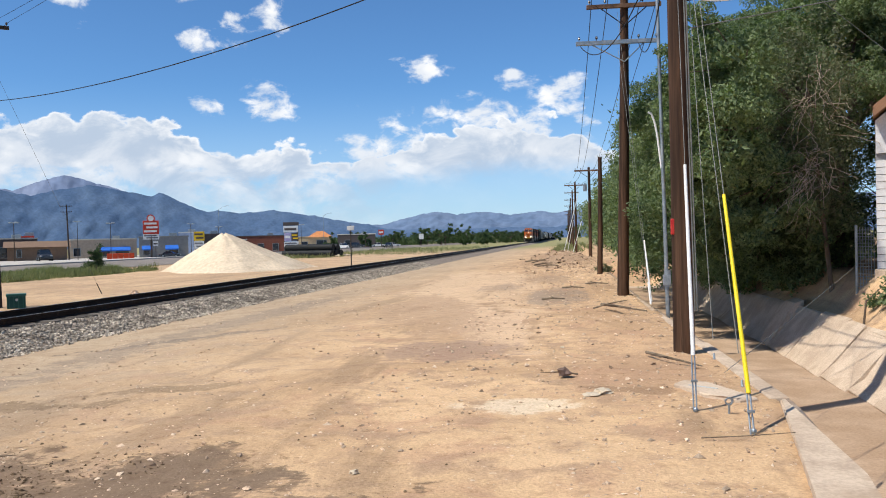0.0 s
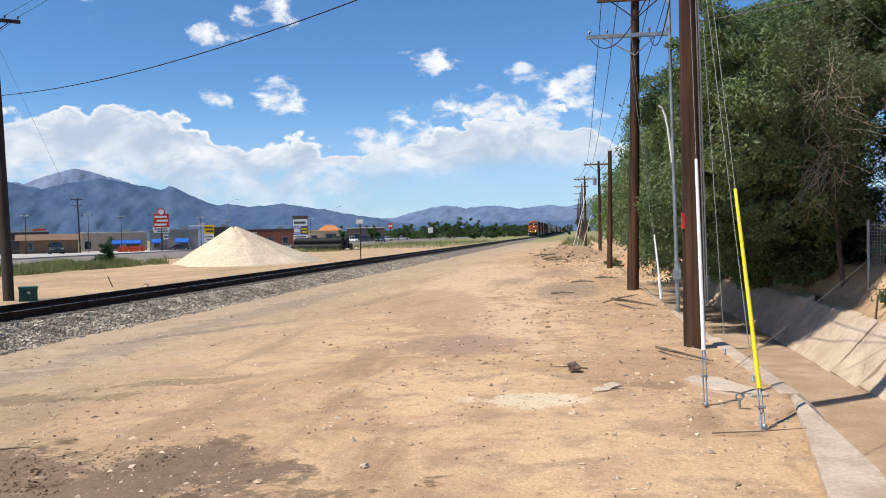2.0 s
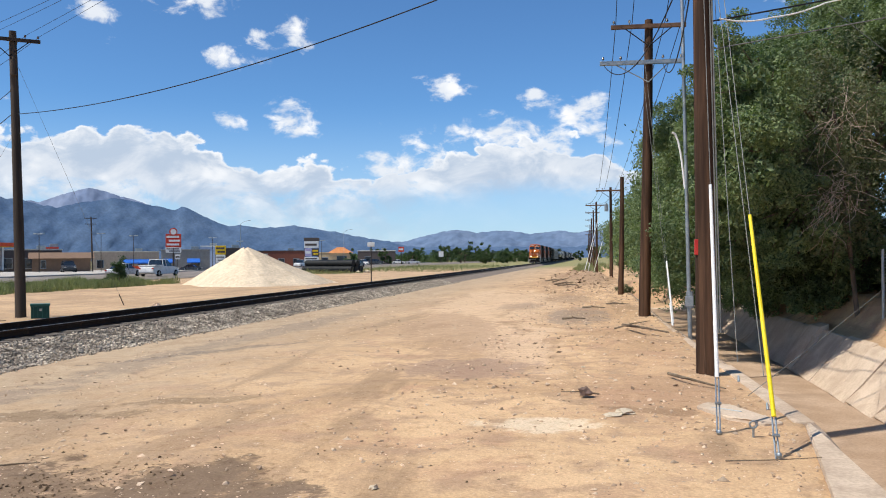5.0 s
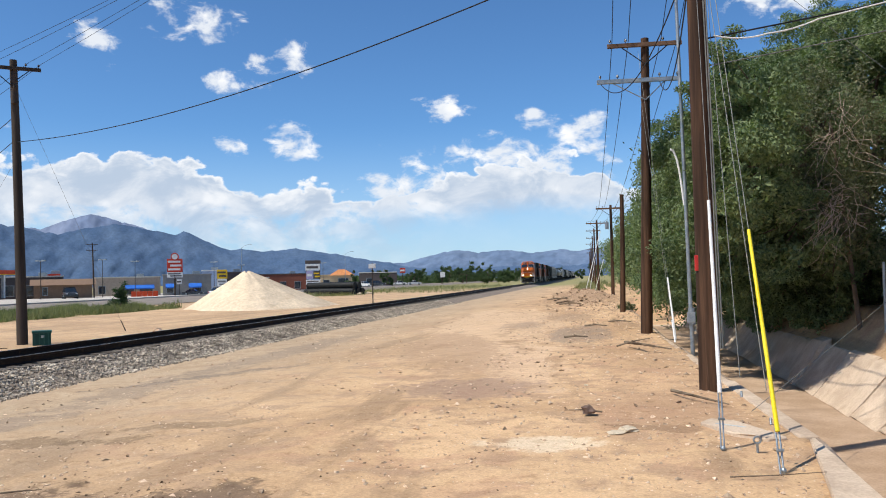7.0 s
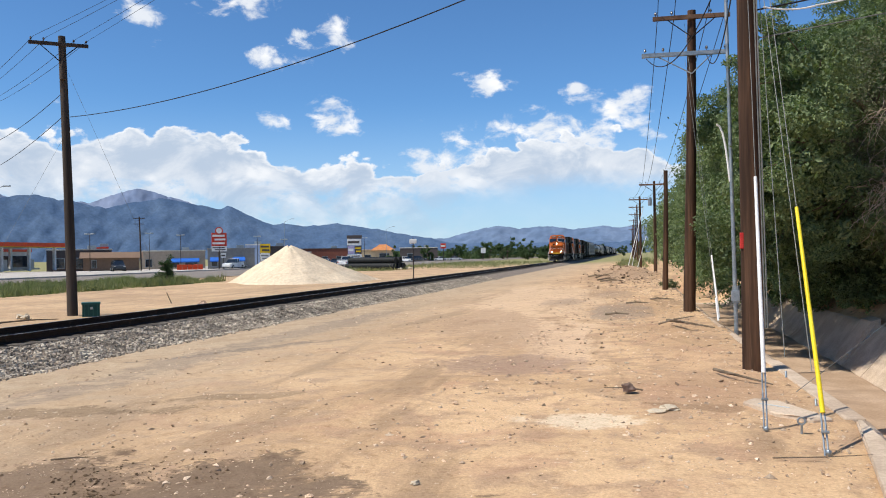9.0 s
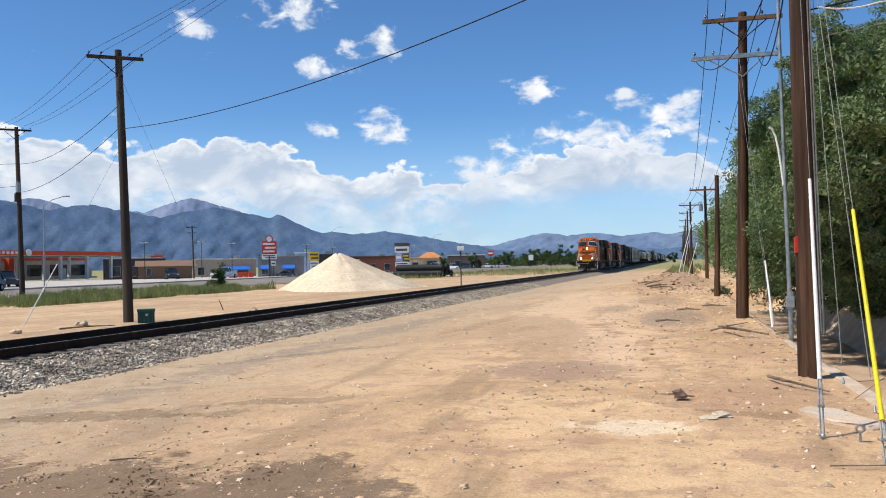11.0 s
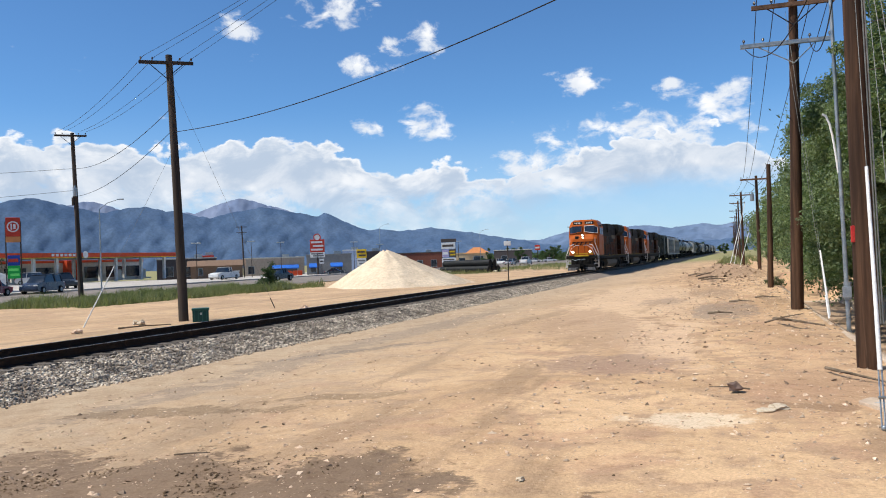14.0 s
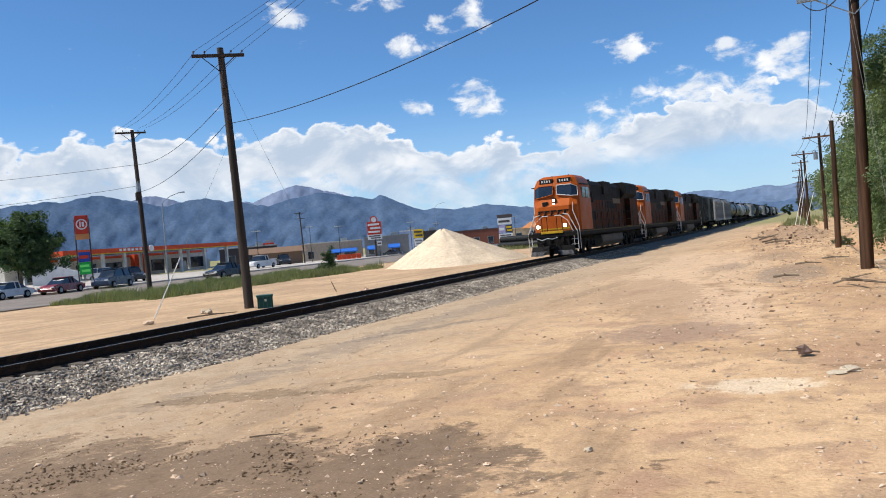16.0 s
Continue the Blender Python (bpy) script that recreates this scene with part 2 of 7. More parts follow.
# middle, half lengths, turn, colour, amount
PATCHES = (
    (-5.0, 5.0, 3.2, 1.55, -4, (0.215, 0.147, 0.092), 0.75, 1.5), (-3.0, 5.6, 1.0, 0.9, 10, (0.19, 0.127, 0.08), 0.75, 1.6), (-4.3, 5.3, 2.9, 1.05, -3, (0.22, 0.152, 0.098), 0.8, 2.4), (-6.4, 5.5, 2.4, 1.1, -16, (0.23, 0.160, 0.104), 0.75, 1.5), (-4.4, 4.3, 2.6, 0.9, 0, (0.24, 0.165, 0.105), 0.7, 1.5),
    (-3.2, 30.0, 2.6, 13.0, 6, (0.68, 0.49, 0.32), 0.6), (-1.5, 17.0, 0.9, 5.0, 8, (0.66, 0.47, 0.31), 0.6), (-0.7, 53.0, 2.2, 6.5, 0, (0.33, 0.225, 0.15), 0.6), (-2.3, 28.5, 0.8, 2.6, 0, (0.29, 0.22, 0.165), 0.6, 1.0), (-0.9, 33.5, 1.0, 3.5, 0, (0.30, 0.215, 0.15), 0.6, 1.0),
    (0.9, 16.0, 0.9, 8.0, 2, (0.40, 0.25, 0.15), 0.35), (0.6, 10.4, 1.0, 1.6, 10, (0.38, 0.235, 0.145), 0.35), (-3.4, 20.0, 1.2, 6.0, 12, (0.40, 0.27, 0.17), 0.6),
    (-7.9, 20.0, 0.7, 12.0, 0, (0.30, 0.24, 0.18), 0.6),
    (-6.6, 8.6, 1.6, 0.35, 12, (0.24, 0.17, 0.105), 0.7), (-4.9, 9.6, 1.1, 0.25, 14, (0.24, 0.17, 0.105), 0.6),
    (-2.0, 12.6, 1.3, 1.2, 15, (0.31, 0.21, 0.155), 0.65, 1.0), (-0.4, 24.0, 0.9, 3.5, 0, (0.27, 0.21, 0.16), 0.7),
    (-0.5, 8.4, 0.66, 0.36, 0, (0.78, 0.64, 0.45), 0.75), (-7.4, 15.5, 2.2, 0.35, 55, (0.25, 0.20, 0.15), 0.7),
    (0.6, 9.3, 0.6, 0.25, -20, (0.27, 0.17, 0.10), 0.6),
)
DIRT = dirt_mat()
BALLAST = mat("crushed_stone", (0.17, 0.135, 0.105), (0.32, 0.265, 0.205), 9.0, 0.9, bump=0.4, fine=45.0, space="World")
STONE = mat("ballast_stone", (0.26, 0.22, 0.175), (0.60, 0.52, 0.41), 2.2, 0.9, bump=0.3, fine=50.0, space="World", island=0.55)
CLOD = mat("damp_clod", (0.13, 0.085, 0.05), (0.22, 0.15, 0.09), 6.0, 0.95, island=0.35)
RAIL = mat("rusty_rail_steel", (0.030, 0.022, 0.018), (0.055, 0.036, 0.026), 8.0, 0.7, 0.4, third=(0.09, 0.05, 0.03))
SHINE = mat("polished_railhead", (0.55, 0.54, 0.52), (0.70, 0.69, 0.67), 2.0, 0.28, 1.0, bump=0.02)
TIE = mat("weathered_tie", (0.10, 0.085, 0.07), (0.19, 0.165, 0.14), 5.0, 0.9, vary=0.25, stretch=(1, 6, 6))
POLEWOOD = mat("creosoted_pole", (0.034, 0.019, 0.012), (0.125, 0.068, 0.040), 5.0, 0.8, bump=0.8, fine=34.0, stretch=(1, 1, 0.05), third=(0.19, 0.115, 0.07))
OLDWOOD = mat("old_dark_pole", (0.045, 0.036, 0.030), (0.085, 0.068, 0.055), 4.0, 0.85, bump=0.5, fine=26.0, stretch=(1, 1, 0.06))
ARMWOOD = mat("crossarm_wood", (0.10, 0.058, 0.038), (0.19, 0.115, 0.075), 4.0, 0.85, bump=0.3)
GALV = mat("galvanised_steel", (0.27, 0.31, 0.33), (0.38, 0.42, 0.44), 6.0, 0.45, 0.7, bump=0.03)
WIRE = mat("dark_cable", (0.015, 0.016, 0.018), (0.03, 0.03, 0.034), 4.0, 0.6, bump=0)
STRAND = mat("guy_strand", (0.15, 0.155, 0.145), (0.23, 0.235, 0.22), 9.0, 0.6, 0.3, bump=0)
WHITEPL = mat("white_plastic", (0.74, 0.74, 0.71), (0.82, 0.82, 0.80), 4.0, 0.45, bump=0.03)
YELLOWPL = mat("yellow_plastic", (0.78, 0.60, 0.02), (0.86, 0.69, 0.04), 3.0, 0.4, bump=0.03)
CONCRETE = mat("weathered_concrete", (0.47, 0.36, 0.26), (0.61, 0.485, 0.36), 1.6, 0.9, bump=0.35, fine=30.0, third=(0.38, 0.28, 0.19), space="World")
SILT = mat("dusty_silt", (0.38, 0.26, 0.165), (0.50, 0.36, 0.245), 0.9, 0.95, bump=0.4, fine=24.0, third=(0.30, 0.21, 0.14), space="World")
ASPHALT = mat("worn_asphalt", (0.20, 0.17, 0.145), (0.27, 0.235, 0.20), 0.5, 0.9, space="World", fine=30.0)
LOT = mat("pale_forecourt", (0.44, 0.40, 0.35), (0.54, 0.50, 0.44), 0.4, 0.9, space="World", fine=12.0, third=(0.36, 0.32, 0.28))
SAND = mat("pale_sand", (0.65, 0.52, 0.365), (0.76, 0.625, 0.45), 0.8, 0.95, bump=0.7, fine=5.0, relief=0.06, third=(0.55, 0.43, 0.30))
MOUND = mat("brown_lump", (0.20, 0.13, 0.082), (0.46, 0.33, 0.22), 3.0, 0.95, island=0.5)
ROCK = mat("dirt_stone", (0.38, 0.255, 0.165), (0.68, 0.53, 0.38), 7.0, 0.95, island=0.45, fine=40.0)
LEAF = leaf_mat("elm_leaf", (0.034, 0.064, 0.033), (0.245, 0.300, 0.150))
LEAF_DULL = leaf_mat("dusty_leaf", (0.075, 0.085, 0.05), (0.22, 0.22, 0.13))
FAR_LEAF = leaf_mat("far_leaf", (0.036, 0.062, 0.030), (0.095, 0.135, 0.058))
GRASS = leaf_mat("dry_grass_blade", (0.095, 0.120, 0.050), (0.32, 0.31, 0.16))
SILL = mat("dirty_gold_sill", (0.07, 0.042, 0.012), (0.13, 0.078, 0.02), 2.0, 0.7, bump=0.02)
BARK = mat("bark", (0.10, 0.075, 0.055), (0.20, 0.155, 0.115), 5.0, 0.95, bump=0.6, stretch=(1, 1, 0.25))
DRYTWIG = mat("bleached_twig", (0.34, 0.27, 0.20), (0.50, 0.41, 0.32), 6.0, 0.95)
DEADWOOD = mat("dead_branch", (0.12, 0.088, 0.06), (0.22, 0.17, 0.12), 6.0, 0.95)
ORANGE = mat("faded_orange_paint", (0.37, 0.078, 0.009), (0.44, 0.100, 0.012), 1.2, 0.45, bump=0.03, third=(0.34, 0.078, 0.014))
BLACK = mat("black_paint", (0.007, 0.007, 0.007), (0.016, 0.015, 0.014), 2.0, 0.75, bump=0.03, third=(0.028, 0.024, 0.021))
FRAME = mat("sooty_underframe", (0.006, 0.006, 0.005), (0.016, 0.014, 0.012), 4.0, 0.75)
YELLOW = mat("yellow_stripe", (0.50, 0.30, 0.02), (0.58, 0.36, 0.03), 3.0, 0.5, bump=0.02)
HANDRAIL = mat("white_handrail", (0.66, 0.64, 0.60), (0.76, 0.74, 0.70), 6.0, 0.5, bump=0)
GREYCAR = mat("grey_hopper_paint", (0.28, 0.28, 0.27), (0.42, 0.42, 0.40), 0.8, 0.6, third=(0.22, 0.17, 0.13))
DARKCAR = mat("dark_car_paint", (0.012, 0.016, 0.016), (0.026, 0.030, 0.028), 1.0, 0.55, third=(0.06, 0.05, 0.04))
TANKBLACK = mat("tank_black", (0.016, 0.016, 0.017), (0.035, 0.034, 0.034), 1.0, 0.4)
TANKWHITE = mat("tank_white", (0.38, 0.37, 0.36), (0.50, 0.49, 0.48), 1.0, 0.45, third=(0.35, 0.29, 0.24))
GLASS = mat("dark_glass", (0.012, 0.018, 0.026), (0.02, 0.028, 0.04), 1.0, 0.06, spec=0.7, bump=0)
LAMP = lamp_mat("lit_headlight", (1.0, 0.90, 0.70), 9.0)
SOOT = mat("sooty_orange_paint", (0.022, 0.009, 0.004), (0.10, 0.027, 0.006), 0.9, 0.7, bump=0.05, third=(0.03, 0.02, 0.015))
MUTE = mat("tan_tank", (0.13, 0.105, 0.075), (0.19, 0.155, 0.115), 2.0, 0.7)
# ---- building kit ----
def box(bm, c, s, turn=0.0, bevel=0.0, m=None):
    """A box of size s round c, turned about z."""
    t = Matrix.Translation(c) @ Matrix.Rotation(radians(turn), 4, "Z") if m is None else m
    out = bmesh.ops.create_cube(bm, size=1.0, matrix=t @ Matrix.Diagonal((*s, 1)))
    if bevel:
        edges = list({e for v in out["verts"] for e in v.link_edges})
        bmesh.ops.bevel(bm, geom=edges, offset=bevel, segments=2, affect="EDGES", profile=0.6)
    return out["verts"]


def rod(bm, a, b, ra, rb=None, seg=10):
    """A round bar from a to b, tapering from ra to rb."""
    a, b = Vector(a), Vector(b)
    d = b - a
    t = Matrix.Translation((a + b) / 2) @ d.to_track_quat("Z", "Y").to_matrix().to_4x4()
    return bmesh.ops.create_cone(bm, cap_ends=True, segments=seg, radius1=ra, radius2=ra if rb is None else rb, depth=d.length, matrix=t)["verts"]


def tube(bm, pts, r, seg=6):
    for a, b in zip(pts, pts[1:]):
        rod(bm, a, b, r, r, seg)


def solid(bm, profile, x0, x1, axis="x"):
    """A closed outline in two axes drawn out along the third."""
    def at(p, k):
        return {"x": (k, p[0], p[1]), "y": (p[0], k, p[1]), "z": (p[0], p[1], k)}[axis]
    a, b = [bm.verts.new(at(p, x0)) for p in profile], [bm.verts.new(at(p, x1)) for p in profile]
    n = len(profile)
    bm.faces.new(a), bm.faces.new(b[::-1])
    for i in range(n):
        bm.faces.new((a[i], b[i], b[(i + 1) % n], a[(i + 1) % n]))
    return a + b


def part(name, bm, material, parent=None, label="", smooth=False):
    bmesh.ops.recalc_face_normals(bm, faces=bm.faces)
    me = bpy.data.meshes.new(name)
    bm.to_mesh(me)
    bm.free()
    me.materials.append(material)
    if smooth:
        me.polygons.foreach_set("use_smooth", [True] * len(me.polygons))
        me.set_sharp_from_angle(angle=radians(38))
    ob = new(name, me)
    ob.parent = parent
    return tagged(ob, label) if label else ob


def repeat(name, bm, material, parent, places):
    """One small part, set down again at every place on its thing."""
    first = part(name, bm, material, parent)
    first.location = places[0]
    for p in places[1:]:
        ob = new(name, first.data)
        ob.parent, ob.location = parent, p


def thing(name, at, label, category, group="", turn=0.0, kind=""):
    ob = new(name)
    ob.empty_display_size = 0.2
    ob.matrix_basis = pose(*at, 0, 0, turn)
    return tagged(ob, label, category, group, kind)


def raw(name, verts, faces, material, parent=None, smooth=False):
    me = bpy.data.meshes.new(name)
    me.from_pydata([tuple(map(float, v)) for v in verts], [], [tuple(map(int, f)) for f in faces])
    me.materials.append(material)
    if smooth:
        me.polygons.foreach_set("use_smooth", [True] * len(me.polygons))
    ob = new(name, me)
    ob.parent = parent
    return ob


def fresh():
    return bmesh.new()


def smooth01(a, b, v):
    k = np.clip((v - a) / (b - a), 0, 1)
    return k * k * (3 - 2 * k)


rng = np.random.default_rng(7)


def wobble(x, y, scale, seed=0.0):
    """A cheap smooth noise in [-1, 1] over the plan."""
    x, y = x * scale, y * scale
    return (np.sin(x * 1.7 + y * 0.9 + seed) + np.sin(-x * 0.8 + y * 2.1 + 1.7 * seed + 1.1) + np.sin(x * 2.9 - y * 1.3 + 2.3 * seed + 0.4)
            + 0.6 * np.sin(x * 5.1 + y * 4.3 + seed * 3.1)) / 3.6
# ---- ground, ditch, track, road, mountains ----
TRACK_X, RAIL_Z = -13.2, 0.15


def lip_x(y):
    """The concrete lip at the left edge of the drainage ditch."""
    return np.where(y > 8.5, 2.11 - 0.02 * np.clip(y - 8.5, 0, 14), np.maximum(2.11 - 0.178 * (8.5 - y), 1.25))


def ditch_z(x, y):
    """Channel surface: left side, floor, right side, then the bank under the house."""
    lip = lip_x(y)
    left = np.interp(x - lip, [0, 0.10, 0.95], [0.0, -0.05, -1.1])
    right = np.interp(x, [4.65, 4.9, 5.4, 5.7, 6.35, 9.0], [-1.1, -0.85, -0.15, -0.02, 0.72, 0.9])
    return np.maximum(left, right)


def ground_z(x, y):
    x, y = np.asarray(x, float), np.asarray(y, float)
    z = np.interp(x, [-17.5, -16.0, -15.0, -10.6, -9.6, -6.0, -3.0, 0.0], [-0.2, -0.26, -0.4, -0.34, -0.25, -0.13, -0.03, 0.0])
    west = 0.1 - 0.012 * (np.clip(y, 95, 175) - 95)
    z = np.where(x < -40, -0.2, z)
    z = np.where(x < -61, -0.2 + (west + 0.2) * smooth01(-63, -88, x), z)
    near = np.exp(-((x + 3) ** 2 + (y - 8) ** 2) / 500.0) * (x > -9.6) * (x < 1.6)
    z = z + near * (0.035 * wobble(x, y, 0.55) + 0.018 * wobble(x, y, 2.2, 2.0))
    z = z + 0.68 * np.exp(-(((x + 0.6) / 2.3) ** 2 + ((y - 56) / 6.0) ** 2)) * (1 + 0.35 * wobble(x, y, 1.5) + 0.2 * wobble(x, y, 3.7, 2.0))
    z = z + 0.12 * np.exp(-(((x - 0.9) / 0.7) ** 2 + ((y - 15) / 5.0) ** 2)) * wobble(x, y, 1.1, 4.0)
    lip = lip_x(y)
    cut = (x > lip + 0.02) & (y < 60)
    return np.where(cut, ditch_z(x, y) - 0.1 * (x < 5.38), np.where((x > lip) & (y >= 60), 0.3 * smooth01(60, 75, y), z))


def spaced(points):
    out = []
    for a, b, step in points:
        out += list(np.arange(a, b, step))
    return np.array(out + [points[-1][1]])


def build_ground():
    xs = spaced([(-4500, -1000, 500), (-1000, -200, 100), (-200, -60, 10), (-60, -18, 3), (-18, -9, 0.5), (-9, 1.2, 0.17), (1.2, 6.6, 0.12), (6.6, 20, 1.5), (20, 200, 30), (200, 4500, 860)])
    ys = spaced([(-3000, -200, 700), (-200, -10, 38), (-10, 3, 1.0), (3, 16, 0.17), (16, 30, 0.4), (30, 80, 1.0), (80, 200, 8), (200, 1000, 80), (1000, 4800, 475)])
    gx, gy = np.meshgrid(xs, ys)
    gz = ground_z(gx, gy)
    n, m = len(xs), len(ys)
    i = np.arange(m - 1)[:, None] * n + np.arange(n - 1)[None]
    faces = np.stack([i, i + 1, i + n + 1, i + n], -1).reshape(-1, 4)
    ob = raw("ground", np.stack([gx, gy, gz], -1).reshape(-1, 3), faces, DIRT, smooth=True)
    tagged(ob, "packed sandy dirt lot with ruts, damp patches and scattered stones", "ground", kind="structure")


def strip(name, xs, ys, zf, material, label, category, lift=0.0):
    """A sheet over the plan that follows a height function."""
    gx, gy = np.meshgrid(xs, ys)
    gz = zf(gx, gy) + lift
    n, m = len(xs), len(ys)
    i = np.arange(m - 1)[:, None] * n + np.arange(n - 1)[None]
    faces = np.stack([i, i + 1, i + n + 1, i + n], -1).reshape(-1, 4)
    return tagged(raw(name, np.stack([gx, gy, gz], -1).reshape(-1, 3), faces, material, smooth=True), label, category, kind="structure")


def build_ditch():
    ys = np.arange(-6, 46, 0.35)
    us = np.linspace(0, 1, 44)
    gy = np.repeat(ys[:, None], len(us), 1)
    gx = lip_x(gy) + 0.02 + us[None] * (5.44 + 0.05 * wobble(gy, gy * 0, 1.7) - lip_x(gy))
    gz = ditch_z(gx, gy) + 0.012 * wobble(gx, gy, 1.3) + 0.02
    ob = raw("drainage_ditch", np.stack([gx, gy, gz], -1).reshape(-1, 3),
             np.stack([(i := np.arange(len(ys) - 1)[:, None] * len(us) + np.arange(len(us) - 1)[None]), i + 1, i + len(us) + 1, i + len(us)], -1).reshape(-1, 4), CONCRETE, smooth=True)
    tagged(ob, "cracked concrete drainage ditch lined with dusty slabs", "ditch", kind="structure")
    bm = fresh()                                     # the raised kerb that ends at the corner
    top = [(1.58, 5.9), (1.96, 5.9), (2.09, 8.5), (2.03, 8.5)]
    top = [(0.64, 0.6), (1.06, 0.6)] + [top[1], top[2], top[3], top[0]]
    solid(bm, top, -0.6, 0.045, "z")
    bmesh.ops.bevel(bm, geom=bm.edges[:], offset=0.015, segments=2, affect="EDGES")
    tagged(part("ditch_kerb", bm, CONCRETE), "thick pale concrete kerb along the ditch edge", "kerb", kind="structure")
    r = np.random.default_rng(31)                    # broken slabs on the house side, heaved and cracked apart
    y = 3.0
    while y < 21.5:
        long = float(r.uniform(0.9, 1.9))
        bm = fresh()
        up, out = float(r.uniform(-0.10, 0.14)), float(r.uniform(0.03, 0.09))
        foot = 4.68 + float(r.uniform(-0.08, 0.1))
        vs = solid(bm, [(foot, -1.10), (foot - 0.02 - out, -1.02), (4.9 - out, -0.80 + out * 0.5), (5.4 - out, -0.10 + up), (5.46 + up, -0.06 + up), (5.5, -0.4), (5.0, -1.1)], y, y + long - 0.035, "y")
        for v in vs:
            v.co += Vector((float(r.uniform(-0.03, 0.03)), float(r.uniform(-0.07, 0.07)) if abs(v.co.y - y) > 0.3 else float(r.uniform(0, 0.05)), float(r.uniform(-0.03, 0.03))))
        bmesh.ops.bevel(bm, geom=bm.edges[:], offset=0.012, segments=1, affect="EDGES")
        part("slab", bm, CONCRETE, ob)
        y += long
    bm = fresh()                                     # thin lip that follows the poles
    for a in np.arange(8.7, 40, 2.2):
        b = a + 2.17
        box(bm, (float(lip_x(a + 1.1)) - 0.03, (a + b) / 2, -0.11 + 0.01 * math.sin(a * 3)), (0.2 if a < 12 else 0.15, b - a, 0.24 if a < 12 else 0.20), turn=1.0, bevel=0.02)
    ys2, xs2 = np.arange(-4, 44, 0.4), np.linspace(2.9, 4.72, 14)
    strip("ditch_silt", xs2, ys2, lambda x, y: -1.035 + 0.018 * wobble(x, y, 1.1, 3.0) - 0.03 * (np.abs(x - 3.8) > 0.85), SILT, "dusty brown silt on the ditch floor", "silt")
    tagged(part("ditch_lip", bm, CONCRETE), "broken concrete lip slabs between dirt and ditch", "kerb", kind="structure")


def rail_outline(x):
    half = [(0.07, 0.0), (0.07, 0.015), (0.012, 0.035), (0.010, 0.125), (0.034, 0.135), (0.036, 0.165), (0.028, 0.172)]
    z0 = RAIL_Z - 0.172
    return [(x + a, z0 + b) for a, b in half] + [(x - a, z0 + b) for a, b in reversed(half)]


def build_track():
    track = thing("railroad_track", (0, 0, 0), "single railroad track with dark rusty rails on ballast", "track", kind="structure")
    for x in (TRACK_X + 0.75, TRACK_X - 0.75):
        bm = fresh()
        solid(bm, rail_outline(x), -80.0, 1500.0, "y")
        rail = part("rail", bm, RAIL, track, "dark rusty steel rail")
        bm = fresh()
        box(bm, (x, 710, RAIL_Z + 0.002), (0.03, 1580, 0.004))
        part("railhead", bm, SHINE, rail, "polished top of the rail")
    bed = [(TRACK_X - 3.0, -0.45), (TRACK_X - 1.75, -0.07), (TRACK_X + 1.6, -0.07), (TRACK_X + 2.2, -0.2), (TRACK_X + 3.0, -0.42)]
    bm = fresh()
    solid(bm, bed, -80.0, 1500.0, "y")
    part("ballast_bed", bm, BALLAST, track, "grey crushed-stone ballast bed")
    bm = fresh()
    box(bm, (0, 0, 0), (2.6, 0.23, 0.18), bevel=0.012)
    first = part("tie", bm, TIE, track)
    first.location = (TRACK_X, -2.0, -0.112)
    for k in range(1, 260):
        t = new("tie", first.data)
        t.parent, t.location = track, (TRACK_X + 0.03 * math.sin(k * 5.3), -2.0 + 0.5 * k, -0.112 + 0.006 * math.sin(k * 2.7))
        t.rotation_euler = (0, 0, 0.012 * math.sin(k * 7.1))


OCTA = np.array([(1, 0, 0), (-1, 0, 0), (0, 1, 0), (0, -1, 0), (0, 0, 1), (0, 0, -1)], float)
OCTF = np.array([(0, 2, 4), (2, 1, 4), (1, 3, 4), (3, 0, 4), (2, 0, 5), (1, 2, 5), (3, 1, 5), (0, 3, 5)])
CUBE = np.array([(-1, -1, -1), (1, -1, -1), (1, 1, -1), (-1, 1, -1), (-1, -1, 1), (1, -1, 1), (1, 1, 1), (-1, 1, 1)], float) * 0.72
CUBEF = np.array([(0, 3, 2), (0, 2, 1), (4, 5, 6), (4, 6, 7), (0, 1, 5), (0, 5, 4), (1, 2, 6), (1, 6, 5), (2, 3, 7), (2, 7, 6), (3, 0, 4), (3, 4, 7)])


def scatter(name, at, size, material, label, category, flat=0.7, cube=True):
    """Many loose stones in one mesh, each with its own shape and turn."""
    base, fac = (CUBE, CUBEF) if cube else (OCTA, OCTF)
    n, k = len(at), len(base)
    v = base[None] * (1 + 0.45 * rng.uniform(-1, 1, (n, k, 3))) * size[:, None, None] * np.array([1, 0.8, flat]) * rng.uniform(0.7, 1.2, (n, 1, 3))
    a, b = rng.uniform(0, 6.28, n), rng.normal(0, 0.5, n)
    y, z = v[..., 1] * np.cos(b)[:, None] - v[..., 2] * np.sin(b)[:, None], v[..., 1] * np.sin(b)[:, None] + v[..., 2] * np.cos(b)[:, None]
    x, y = v[..., 0] * np.cos(a)[:, None] - y * np.sin(a)[:, None], v[..., 0] * np.sin(a)[:, None] + y * np.cos(a)[:, None]
    v = np.stack([x, y, z], -1) + at[:, None]
    f = fac[None] + (np.arange(n) * k)[:, None, None]
    return tagged(raw(name, v.reshape(-1, 3), f.reshape(-1, 3), material), label, category, kind="stuff")


def bed_z(x):
    return np.interp(x, [TRACK_X - 3.0, TRACK_X - 1.75, TRACK_X + 1.6, TRACK_X + 2.2, TRACK_X + 3.0, TRACK_X + 4.4], [-0.45, -0.07, -0.07, -0.2, -0.42, -0.42])


